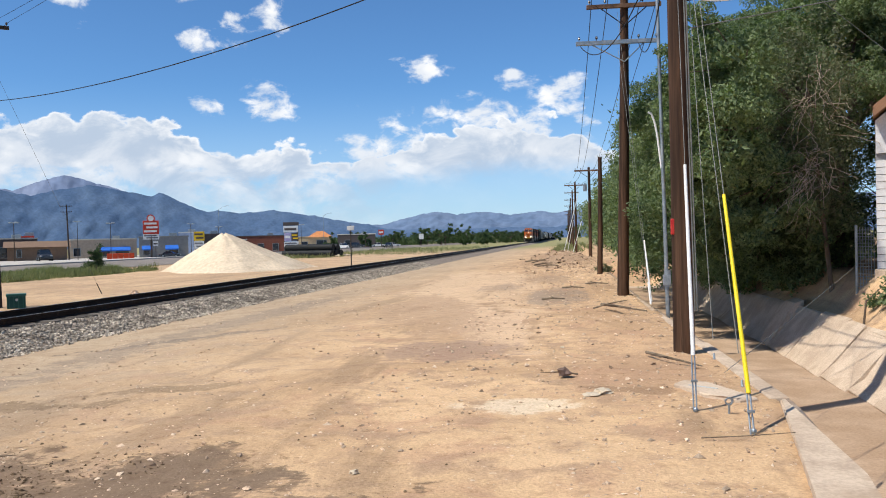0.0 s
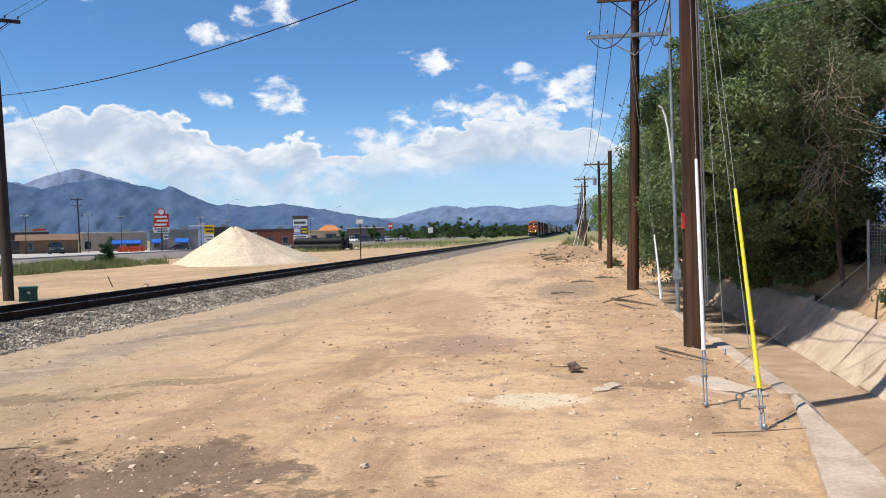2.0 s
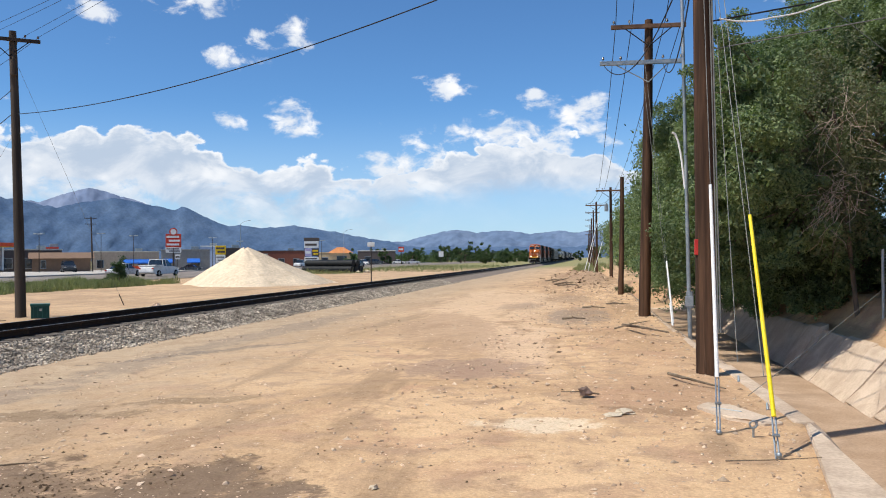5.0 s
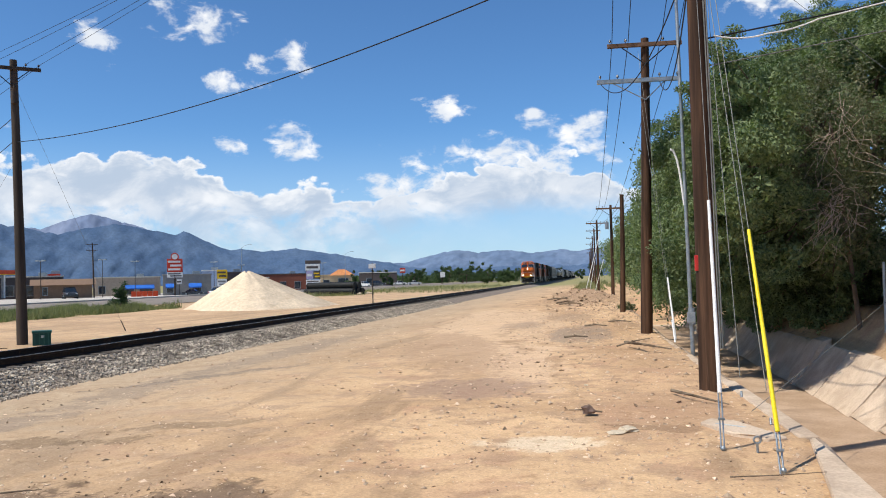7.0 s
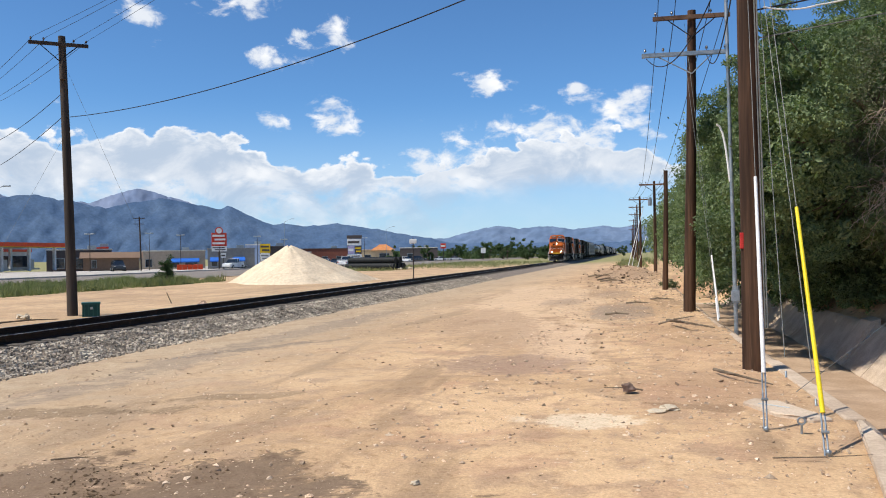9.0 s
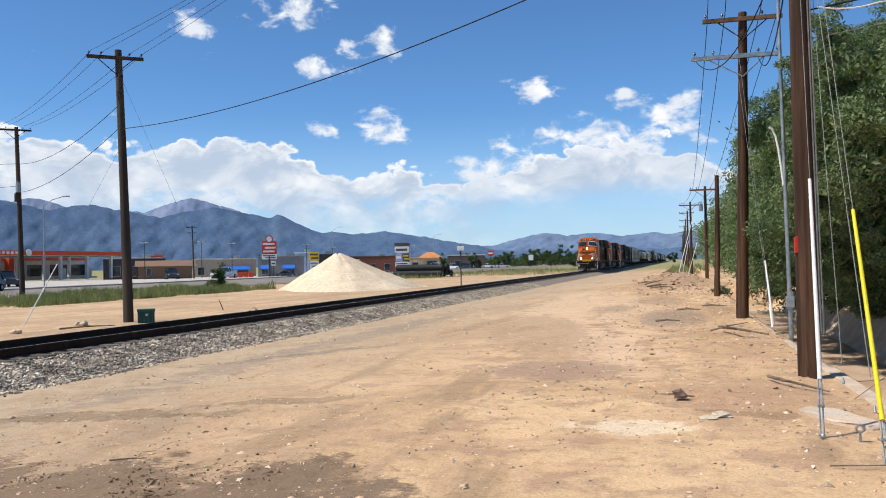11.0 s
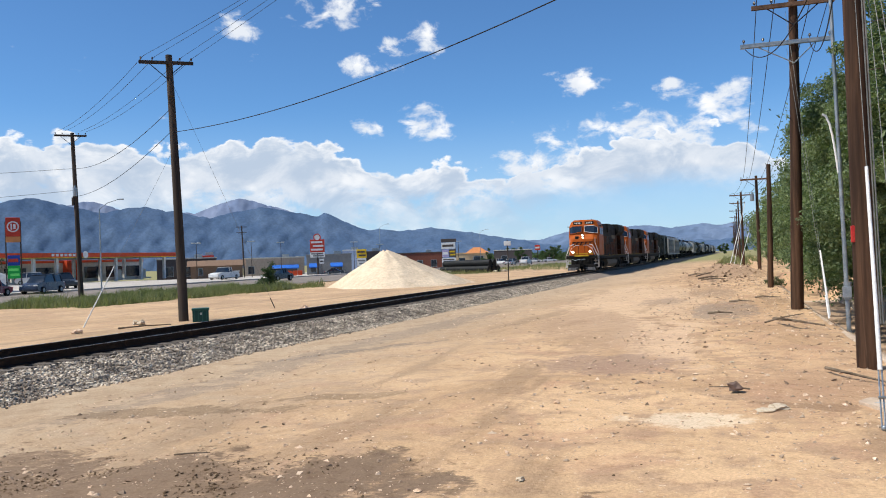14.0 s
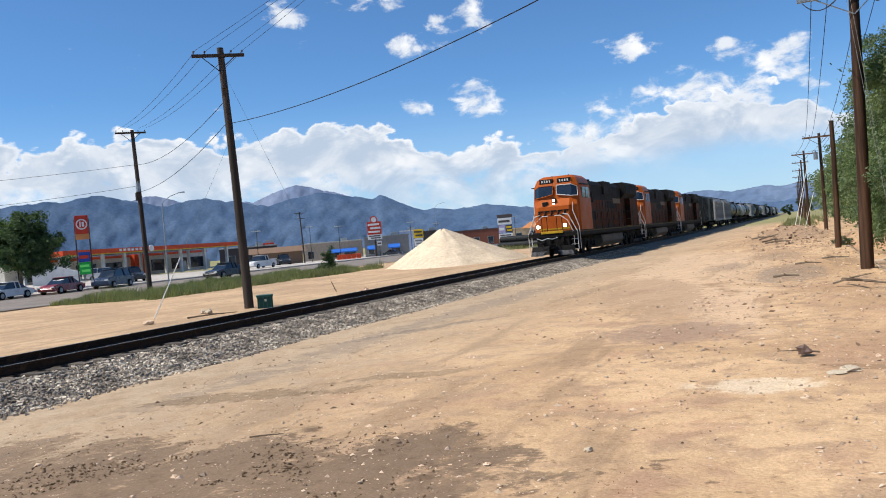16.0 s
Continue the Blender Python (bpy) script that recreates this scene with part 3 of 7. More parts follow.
def build_stones():
    n = 40000
    y = 3.0 + 62.0 * rng.random(n) ** 1.7
    x = TRACK_X + 0.95 + 2.3 * rng.random(n) ** 0.9 + np.abs(rng.normal(0, 0.22, n))
    edge = TRACK_X + 2.85 + 0.28 * wobble(x * 0, y, 0.7)
    keep = (x < edge + rng.exponential(0.12, n))
    x, y = x[keep], y[keep]
    z = np.maximum(bed_z(x), ground_z(x, y)) + 0.012
    scatter("ballast_stones", np.stack([x, y, z], -1), 0.014 + 0.028 * rng.random(len(x)) ** 1.4, STONE, "loose grey and tan crushed ballast stones", "gravel", 0.75)
    n = 5200                                             # coarser rubble towards the ditch and poles
    x, y = 1.9 - 4.2 * rng.random(n) ** 1.3, 6.5 + 52 * rng.random(n) ** 1.3
    s = (0.006 + 0.030 * rng.random(n) ** 5) * (1 + 0.022 * y)
    scatter("lot_rubble", np.stack([x, y, ground_z(x, y) + s * 0.15], -1), s, ROCK, "coarse brown and pale rubble near the poles", "stones", 0.55, False)
    n = 480                                             # broken lumps and litter over the far mound
    x, y = rng.normal(-0.7, 1.4, n), rng.normal(52.0, 5.0, n)
    s = 0.03 + 0.11 * rng.random(n) ** 4
    scatter("mound_rubble", np.stack([x, y, ground_z(x, y) + s * 0.2], -1), s, MOUND, "dark brown lumps and litter on a dirt mound", "rubble", 0.6, False)
    n = 5200                                             # clods in the churned damp dirt
    x, y = rng.normal(-4.9, 1.5, n), rng.normal(5.1, 0.7, n)
    keep = (wobble(x, y, 1.3, 3.0) + 0.5 * wobble(x, y, 3.1, 1.0) > 0.05) & (y > 3.2)
    x, y = x[keep], y[keep]
    s = 0.005 + 0.016 * rng.random(len(x)) ** 3
    scatter("mud_clods", np.stack([x, y, ground_z(x, y) + s * 0.2], -1), s, CLOD, "dark damp clods of churned dirt", "clods", 0.6, False)
    n = 15000                                            # grit and stones over the lot
    x, y = rng.uniform(-9.2, 1.9, n), 3.2 + 40 * rng.random(n) ** 2.0
    dense = (wobble(x, y, 0.5, 9.0) > -0.25) | (x > 0)
    x, y = x[dense], y[dense]
    s = (0.005 + 0.026 * rng.random(len(x)) ** 6 + 0.009 * rng.random(len(x)) ** 2) * (0.9 + 0.007 * y)
    scatter("lot_stones", np.stack([x, y, ground_z(x, y) + s * 0.1], -1), s * 1.15, ROCK, "scattered small brown and pale stones on dirt", "stones", 0.5, False)


def build_road():
    ys = spaced([(-120, 20, 20), (20, 120, 5), (120, 900, 60)])
    strip("road", np.array([-61.5, -56, -50.5, -45, -40.0]), ys, lambda x, y: -0.15 + 0.03 * np.cos((x + 50.5) / 10.5 * 1.5), ASPHALT, "worn grey-brown asphalt street with traffic", "road")
    bm = fresh()
    for a in np.arange(-60, 320, 6.0):
        box(bm, (-61.65, a + 3, -0.1), (0.3, 5.98, 0.22), bevel=0.03)
    tagged(part("far_kerb", bm, LOT), "pale concrete kerb along the far roadside", "kerb", kind="structure")
    strip("forecourt", np.linspace(-135, -61.8, 24), spaced([(10, 200, 6), (200, 330, 20)]), ground_z, LOT, "pale concrete and asphalt parking forecourt", "pavement", 0.05)


def mountain(name, dist, peaks, base, seed, material, label, az0=-62.0, az1=34.0, rough=1.0):
    """A range of folded ridges: peaks are azimuth, elevation and half width in degrees."""
    cols, rws = 420, 26
    az = np.radians(np.linspace(az0, az1, cols))
    deg = np.degrees(az)
    top = np.full(cols, base)
    for a, e, w in peaks:
        top = np.maximum(top, e - np.abs((deg - a) / w) ** 1.25 * 1.0)
    top = top + rough * (0.07 * wobble(deg, deg * 0, 1.3, seed) + 0.05 * wobble(deg, deg * 0, 4.1, seed + 2) + 0.025 * wobble(deg, deg * 0, 11.0, seed + 5))
    verts = []
    for r in range(rws):
        k = r / (rws - 1)
        fold = wobble(deg + 3.2 * k, np.full(cols, k * 1.9), 1.3, seed) * 0.6 + wobble(deg - 2.4 * k, np.full(cols, k * 2.6), 2.7, seed + 1) * 0.3
        d = dist * (1 - 0.07 * (1 - k)) + dist * 0.014 * fold * (1 - k * 0.6)
        el = np.radians(-0.35 + (top + 0.35) * (k ** 0.85))
        verts.append(np.stack([np.sin(az) * d, np.cos(az) * d, 1.6 + np.tan(el) * d], -1))
    v = np.concatenate(verts)
    i = np.arange(rws - 1)[:, None] * cols + np.arange(cols - 1)[None]
    f = np.stack([i, i + 1, i + cols + 1, i + cols], -1).reshape(-1, 4)
    tagged(raw(name, v, f, material, smooth=True), label, "mountains", kind="structure")


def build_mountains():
    # air haze is painted into these colours: blue, paler with distance, faintly glowing
    near = mat("haze_painted_forest_slope", (0.054, 0.091, 0.160), (0.075, 0.116, 0.187), 0.010, 0.95, bump=0, fine=0.10, space="World", spec=0.0, emit=0.52)
    far = mat("haze_painted_bare_summit", (0.125, 0.165, 0.255), (0.165, 0.200, 0.285), 0.006, 0.95, bump=0, fine=0.015, space="World", spec=0.0, emit=0.55)
    low = mat("haze_painted_low_range", (0.088, 0.130, 0.205), (0.120, 0.164, 0.242), 0.004, 0.95, bump=0, fine=0.02, space="World", spec=0.0, emit=0.55)
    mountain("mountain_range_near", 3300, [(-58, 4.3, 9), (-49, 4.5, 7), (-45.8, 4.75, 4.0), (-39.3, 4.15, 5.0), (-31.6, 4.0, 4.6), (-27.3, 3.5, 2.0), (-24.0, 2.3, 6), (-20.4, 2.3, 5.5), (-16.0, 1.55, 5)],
             0.75, 1.0, near, "forested mountain range with blue haze painted into its colour")
    mountain("mountain_summit", 4300, [(-42.4, 4.55, 3.0), (-33.0, 4.62, 3.0), (-31.0, 4.1, 2.6), (-36.5, 3.75, 4.0)], 0.6, 3.0, far, "bare summit behind the range, pale haze painted into its colour", az0=-56, az1=-20, rough=0.6)
    mountain("mountain_range_far", 3900, [(-9.0, 1.95, 4.5), (-6.0, 1.9, 6), (-2.0, 1.8, 7), (0.5, 1.85, 6), (8, 2.2, 9), (20, 2.4, 12), (-13.0, 1.15, 8)], 0.7, 6.0, low, "low range on the horizon with blue haze painted into its colour", az0=-22, rough=0.6)
# ---- poles, wires, guys ----
DARKGLAZE = mat("brown_glazed_insulator", (0.05, 0.035, 0.03), (0.09, 0.07, 0.06), 5.0, 0.3, spec=0.5)


def insulator(bm, at, size=1.0):
    x, y, z = at
    rod(bm, (x, y, z), (x, y, z + 0.07 * size), 0.012 * size, seg=6)
    for k, r in enumerate((0.045, 0.055, 0.04)):
        rod(bm, (x, y, z + (0.07 + 0.035 * k) * size), (x, y, z + (0.105 + 0.035 * k) * size), r * size, r * 0.75 * size, seg=10)


def utility_pole(at, height, radius, arms, label, lean=(0, 0), wood=None, boxes=(), group="utility poles beside the track"):
    """arms: height, half length, turn, material; all on one tapered round pole."""
    pole = thing("utility_pole", at, label, "utility pole", group)
    top = Vector((lean[0], lean[1], height))
    bm = fresh()
    n, seg, rings = 10, 14, []
    for k in range(n + 1):
        a = k / n
        c = top * a + Vector((0.02 * math.sin(3 * a), 0, -0.4 * (k == 0)))
        r = radius * (1 - 0.33 * a) * (1 + 0.015 * math.sin(k * 2.3))
        rings.append([bm.verts.new(c + Vector((r * math.cos(2 * math.pi * i / seg), r * math.sin(2 * math.pi * i / seg), 0))) for i in range(seg)])
    for p, q in zip(rings, rings[1:]):
        for i in range(seg):
            bm.faces.new((p[i], p[(i + 1) % seg], q[(i + 1) % seg], q[i]))
    bm.faces.new(rings[-1])
    part("shaft", bm, wood or POLEWOOD, pole, smooth=True)
    for h, half, turn, material, off in arms:
        c = top * (h / height)
        bm = fresh()
        r = Matrix.Translation(c + Vector((0, -radius * 0.9, 0))) @ Matrix.Rotation(radians(turn), 4, "Z")
        box(bm, None, (2 * half, 0.09, 0.115), m=r @ Matrix.Translation((off, 0, 0)), bevel=0.008)
        arm = part("crossarm", bm, material, pole)
        bm = fresh()
        for s in (-1, 1):
            rod(bm, r @ Vector((off + s * half * 0.62, -0.01, -0.05)), r @ Vector((0, 0.02, -0.55)), 0.016, seg=6)
        part("brace", bm, GALV if material is GALV else WIRE, pole)
        for s in (-0.92, -0.5, 0.5, 0.92):
            bm = fresh()
            insulator(bm, r @ Vector((off + s * half, 0, 0.055)), 0.75)
            part("insulator", bm, DARKGLAZE, arm)
    for z, dx, w, h in boxes:
        bm = fresh()
        c = top * (z / height) + Vector((dx, -0.16, 0))
        rod(bm, c - Vector((0, 0, h / 2)), c + Vector((0, 0, h / 2)), w, seg=14)
        rod(bm, c + Vector((0, 0, h / 2)), c + Vector((0, 0, h / 2 + 0.12)), w * 0.35, seg=8)
        part("transformer", bm, OLDWOOD if w < 0.12 else GALV, pole, "small grey can on the pole", smooth=True)
    return pole


def cable(a, b, sag, r, material, label, name="overhead_cable", n=18, group="overhead cables"):
    a, b = Vector(a), Vector(b)
    cu = bpy.data.curves.new(name, "CURVE")
    cu.dimensions, cu.bevel_depth, cu.bevel_resolution = "3D", r, 1
    sp = cu.splines.new("POLY")
    sp.points.add(n)
    for i in range(n + 1):
        k = i / n
        p = a.lerp(b, k) - Vector((0, 0, sag * 4 * k * (1 - k)))
        sp.points[i].co = (*p, 1)
    cu.materials.append(material)
    return tagged(new(name, cu), label, "cable", group)


def guy(anchor, top, s0, s1, colour, label, rods=True, r=0.020):
    """A guy wire from its ground anchor to the pole, with a plastic guard between s0 and s1 of its length."""
    a, t = Vector(anchor), Vector(top)
    g = thing("guy_wire", anchor, label, "guy wire", "guy wires at the poles")
    d = t - a
    bm = fresh()
    rod(bm, d * 0.07, d, 0.0042, seg=6)
    part("strand", bm, STRAND, g)
    bm = fresh()
    rod(bm, d * s0, d * s1, r, r * 0.8, 12)
    part("guard", bm, colour, g, "bright plastic guard sleeve", smooth=True)
    if rods:
        bm = fresh()
        for s in (-0.014, 0.014):
            rod(bm, Vector((s, 0, -0.12)), d * (s0 + 0.004) + Vector((s, 0.01, 0)), 0.008, seg=6)
        rod(bm, d * s0 * 0.55 - Vector((0.03, 0, 0)), d * s0 * 0.55 + Vector((0.03, 0, 0)), 0.013, seg=6)
        bmesh.ops.create_uvsphere(bm, u_segments=8, v_segments=6, radius=0.026, matrix=Matrix.Translation((0, 0, 0.03)))
        part("anchor_rod", bm, GALV, g)
    return g


NEAR, MID, SHORT, FAR2 = (1.6, 12.03, -0.02), (1.51, 23.8, 0), (1.37, 37.1, 0), (1.61, 61.2, 0)
LEFT, LEFT2 = (-18.4, 24.5, -0.2), (-39.2, 42.0, -0.22)


def build_poles():
    utility_pole(NEAR, 11.5, 0.150, [(10.9, 1.1, 4, ARMWOOD, 0)], "tall creosoted wooden utility pole beside the ditch", (-0.07, 0))
    utility_pole(MID, 8.27, 0.165, [(8.06, 1.02, 2, ARMWOOD, -0.02), (7.06, 1.15, 2, GALV, -0.18)], "wooden utility pole with two crossarms", (0.2, 0))
    utility_pole(SHORT, 5.15, 0.125, [], "short weathered pole stub beside the track lot", (0.1, 0))
    utility_pole(FAR2, 6.7, 0.13, [(6.45, 0.95, 0, ARMWOOD, -0.1)], "distant wooden utility pole with crossarm", (0, 0), boxes=[(5.2, -0.3, 0.14, 0.5)])
    for y, h in ((88, 7.4), (118, 8.2), (150, 8.6), (190, 9.0), (235, 9.2), (285, 9.6)):
        utility_pole((1.2 - y * 0.004, y, 0), h, 0.14, [(h - 0.35, 1.0, 0, ARMWOOD, -0.1)], "distant wooden utility pole with crossarm")
    utility_pole(LEFT, 9.45, 0.175, [(9.15, 0.92, 37, OLDWOOD, 0)], "dark wooden utility pole across the track", (-0.30, 0), OLDWOOD, [(8.2, 0.12, 0.11, 0.5)])
    utility_pole(LEFT2, 10.8, 0.17, [(10.6, 0.95, 43, OLDWOOD, 0)], "dark wooden utility pole on the roadside grass", (-0.35, 0), OLDWOOD, [(7.0, 0.12, 0.13, 0.55), (6.4, -0.05, 0.1, 0.5)])
    utility_pole((-93.0, 144.0, -0.6), 10.6, 0.17, [(10.3, 1.1, 33, OLDWOOD, 0), (9.2, 1.0, 33, OLDWOOD, 0)], "distant utility pole by the shops", (-0.3, 0), OLDWOOD, group="poles by the shops")
    # galvanised street-lamp pole and the bent conduit on it
    lamp = thing("steel_pole", (2.12, 18.4, -0.3), "slim galvanised steel pole in the ditch edge", "steel pole")
    bm = fresh()
    rod(bm, (0, 0, -0.3), (-0.12, 0, 8.6), 0.045, 0.034, 12)
    part("shaft", bm, GALV, lamp, smooth=True)
    bm = fresh()
    rod(bm, (0, 0, 0.85), (0, 0, 1.2), 0.075, seg=12)
    box(bm, (-0.02, -0.06, 1.0), (0.16, 0.1, 0.22), bevel=0.01)
    part("collar", bm, GALV, lamp)
    bm = fresh()
    tube(bm, [(-0.34, 0, 4.62), (-0.27, 0, 4.58), (-0.21, 0, 4.42), (-0.16, 0, 4.15), (-0.12, 0, 3.8), (-0.08, 0, 3.4)], 0.022, 8)
    part("conduit", bm, WHITEPL, lamp, "bent pale conduit arm")
    # guys
    top = Vector(NEAR)
    guy((1.16, 8.01, 0.0), top + Vector((-0.11, -0.12, 9.6)), 0.053, 0.25, WHITEPL, "guy wire with white guard beside the pole")
    guy((1.5, 7.16, 0.0), top + Vector((-0.1, -0.12, 8.7)), 0.036, 0.235, YELLOWPL, "guy wire with bright yellow guard at its anchor")
    guy((1.39, 8.18, 0.0), top + Vector((-0.05, -0.12, 9.0)), 0.05, 0.056, GALV, "bare steel guy wire to the near pole", False, 0.012)
    guy((1.47, 7.22, 0.0), top + Vector((-0.2, -0.12, 8.9)), 0.04, 0.046, GALV, "second steel guy wire at the yellow anchor", False, 0.012)
    guy((1.93, 19.9, -0.05), Vector(MID) + Vector((0, -0.1, 7.9)), 0.02, 0.2, WHITEPL, "guy wire with white guard at the second pole", False, 0.024)
    guy((1.86, 19.3, -0.05), Vector(MID) + Vector((0, -0.1, 6.9)), 0.02, 0.09, WHITEPL, "guy wire with short white guard", False, 0.022)
    guy((-19.3, 20.6, -0.2), Vector(LEFT) + Vector((-0.2, -0.1, 6.0)), 0.02, 0.34, WHITEPL, "guy wire with white guard across the track", False, 0.018)
    guy((-18.1, 30.2, -0.2), Vector(LEFT) + Vector((-0.25, 0, 8.6)), 0.01, 0.06, OLDWOOD, "thin guy wire behind the dark pole", False)
    for x, y, tx, h in ((-0.3, 57.5, 1.1, 4.0), (0.3, 72.0, 0.9, 3.0), (-0.1, 84.0, 0.7, 3.4)):
        g = thing("guy_guard", (x, y, float(ground_z(x, y))), "pale guy guard leaning to a far pole", "guy wire", "guy wires at the poles")
        bm = fresh()
        rod(bm, (0, 0, -0.1), (tx, 1.0, h), 0.020, seg=8)
        part("guard", bm, WHITEPL, g)
    # riser pipe on the near pole and the small red box
    riser = thing("riser_cable", (NEAR[0] + 0.14, NEAR[1] - 0.12, 0), "grey cables stapled down the near pole", "cable")
    for k, dx in enumerate((0.0, 0.03)):
        bm = fresh()
        rod(bm, (dx, 0, 0.6), (dx - 0.16, 0.02, 11.0), 0.010, seg=6)
        part("cable", bm, STRAND, riser)
    tag = thing("red_marker", (NEAR[0] - 0.135, NEAR[1] - 0.06, 1.78), "small red plastic marker on the pole", "marker")
    bm = fresh()
    box(bm, (0, 0, 0), (0.05, 0.05, 0.22), bevel=0.01)
    part("plate", bm, mat("red_plastic", (0.45, 0.03, 0.03), (0.55, 0.05, 0.04), 4.0, 0.5), tag)
    # long cable over the track, from the dark pole to above the near pole
    cable((LEFT[0] - 0.2, LEFT[1], 6.5), (NEAR[0] - 0.05, NEAR[1], 6.75), 0.62, 0.012, WIRE, "black cable spanning the track between poles", n=40)
    arm_l, arm_2 = Vector(LEFT) + Vector((-0.3, 0, 9.25)), Vector(LEFT2) + Vector((-0.35, 0, 10.75))
    for k in (-0.85, -0.45, 0.45, 0.85):
        o = Vector((k * 0.79, k * 0.61, 0.15))
        cable(arm_l + o, arm_2 + o, 0.35, 0.008, WIRE, "thin power line between the roadside poles")
        cable(arm_l + o, Vector((1.6 + k, 12.0, 10.2 + 0.8 * k)), 0.15, 0.006, WIRE, "thin power line running overhead")
    cable((LEFT[0] - 0.2, LEFT[1], 6.6), (LEFT2[0] - 0.3, LEFT2[1], 6.5), 0.5, 0.012, WIRE, "slack phone line between roadside poles")
    cable((LEFT[0] - 0.2, LEFT[1], 7.4), (LEFT2[0] - 0.3, LEFT2[1], 8.3), 0.6, 0.012, WIRE, "slack phone line between roadside poles")
    cable((LEFT2[0] - 0.3, LEFT2[1], 8.3), (-75.0, 30.0, 9.0), 0.5, 0.012, WIRE, "slack phone line along the road")
    cable((LEFT2[0] - 0.3, LEFT2[1], 6.9), (-75.0, 30.0, 7.2), 0.7, 0.012, WIRE, "slack phone line along the road")
    for k in (-0.9, -0.45, 0.45, 0.9):
        cable((MID[0] + 0.2 + k, MID[1], 8.24), (FAR2[0] + k * 0.9, FAR2[1], 6.65), 0.5, 0.011, WIRE, "power line between track-side poles")
        cable((MID[0] + 0.2 + k, MID[1], 8.24), (NEAR[0] + k, NEAR[1], 11.1), 0.15, 0.010, WIRE, "power line between track-side poles")
        cable((FAR2[0] + k * 0.9, FAR2[1], 6.65), (0.85 + k, 88, 7.3), 0.4, 0.012, WIRE, "power line between track-side poles")
    for k, z in ((-1.2, 7.1), (0.4, 7.1)):
        cable((MID[0] + 0.17 + k, MID[1] - 0.1, z - 0.1), (NEAR[0] - 0.05, NEAR[1], z - 0.9), 0.9, 0.012, WIRE, "slack drop wire at the second pole")
    # service drops to the house side
    drop = (10.5, 13.2, 6.75)
    cable((NEAR[0] + 0.12, NEAR[1], 4.93), drop, 0.10, 0.012, WIRE, "black service cable towards the house")
    cable((NEAR[0] + 0.2, NEAR[1] - 0.05, 4.95), (2.55, 12.14, 4.97), 0.05, 0.011, WHITEPL, "white spliced service cable towards the house", n=8)
    cable((2.55, 12.14, 4.97), (3.25, 12.23, 5.15), 0.03, 0.011, WHITEPL, "white spliced service cable towards the house", n=8)
    cable((3.25, 12.23, 5.15), (10.5, 13.1, 6.9), 0.05, 0.010, WHITEPL, "white spliced service cable towards the house")
    cable((NEAR[0] + 0.12, NEAR[1], 4.54), (10.5, 13.2, 6.1), 0.03, 0.008, STRAND, "grey messenger cable towards the house")
    cable((3.3, 17.8, 8.1), (6.45, 16.85, 4.7), 0.04, 0.005, STRAND, "grey service wire to the house eave")
    cable((1.81, 10.2, 0.02), (6.0, 18.5, 0.95), 0.01, 0.004, STRAND, "thin steel stay across the ditch")
    eye = thing("anchor_eye", (1.47, 8.06, 0), "unused galvanised anchor eye in the dirt", "anchor")
    bm = fresh()
    rod(bm, (0, 0, -0.1), (0, 0, 0.07), 0.011, seg=8)
    tube(bm, [(0.032 * math.sin(a), 0, 0.1 - 0.032 * math.cos(a)) for a in np.linspace(0, 6.28, 13)], 0.009, 6)
    part("eye", bm, GALV, eye)
# ---- the train ----
def truck(parent, y, axles, pitch, r):
    """Side frames with springs and journals, and the wheels they carry."""
    n = (axles - 1) * pitch
    bm = fresh()
    for s in (-1, 1):
        solid(bm, [(y - n / 2 - 0.55, 0.55), (y - n / 2 - 0.4, 0.85), (y + n / 2 + 0.4, 0.85), (y + n / 2 + 0.55, 0.55), (y + n / 2 + 0.2, 0.36), (y + n / 2 - 0.45, 0.5),
                   (y - n / 2 + 0.45, 0.5), (y - n / 2 - 0.2, 0.36)], s * 0.92, s * 1.12)
        for k in range(axles):
            box(bm, (s * 1.15, y - n / 2 + k * pitch, r), (0.12, 0.34, 0.36), bevel=0.03)
        for k in range(axles - 1):
            for d in (-0.12, 0.12):
                rod(bm, (s * 1.08, y - n / 2 + (k + 0.5) * pitch + d, 0.5), (s * 1.08, y - n / 2 + (k + 0.5) * pitch + d, 0.84), 0.09, seg=10)
    box(bm, (0, y, 0.75), (2.0, 1.0, 0.3))
    part("truck_frame", bm, FRAME, parent)
    for k in range(axles):
        yy = y - n / 2 + k * pitch
        bm = fresh()
        for s in (-1, 1):
            rod(bm, (s * 0.69, yy, r), (s * 0.82, yy, r), r, r, 22)
            rod(bm, (s * 0.66, yy, r), (s * 0.69, yy, r), r + 0.025, r + 0.025, 22)
        rod(bm, (-0.8, yy, r), (0.8, yy, r), 0.09, seg=10)
        part("wheelset", bm, FRAME, parent)


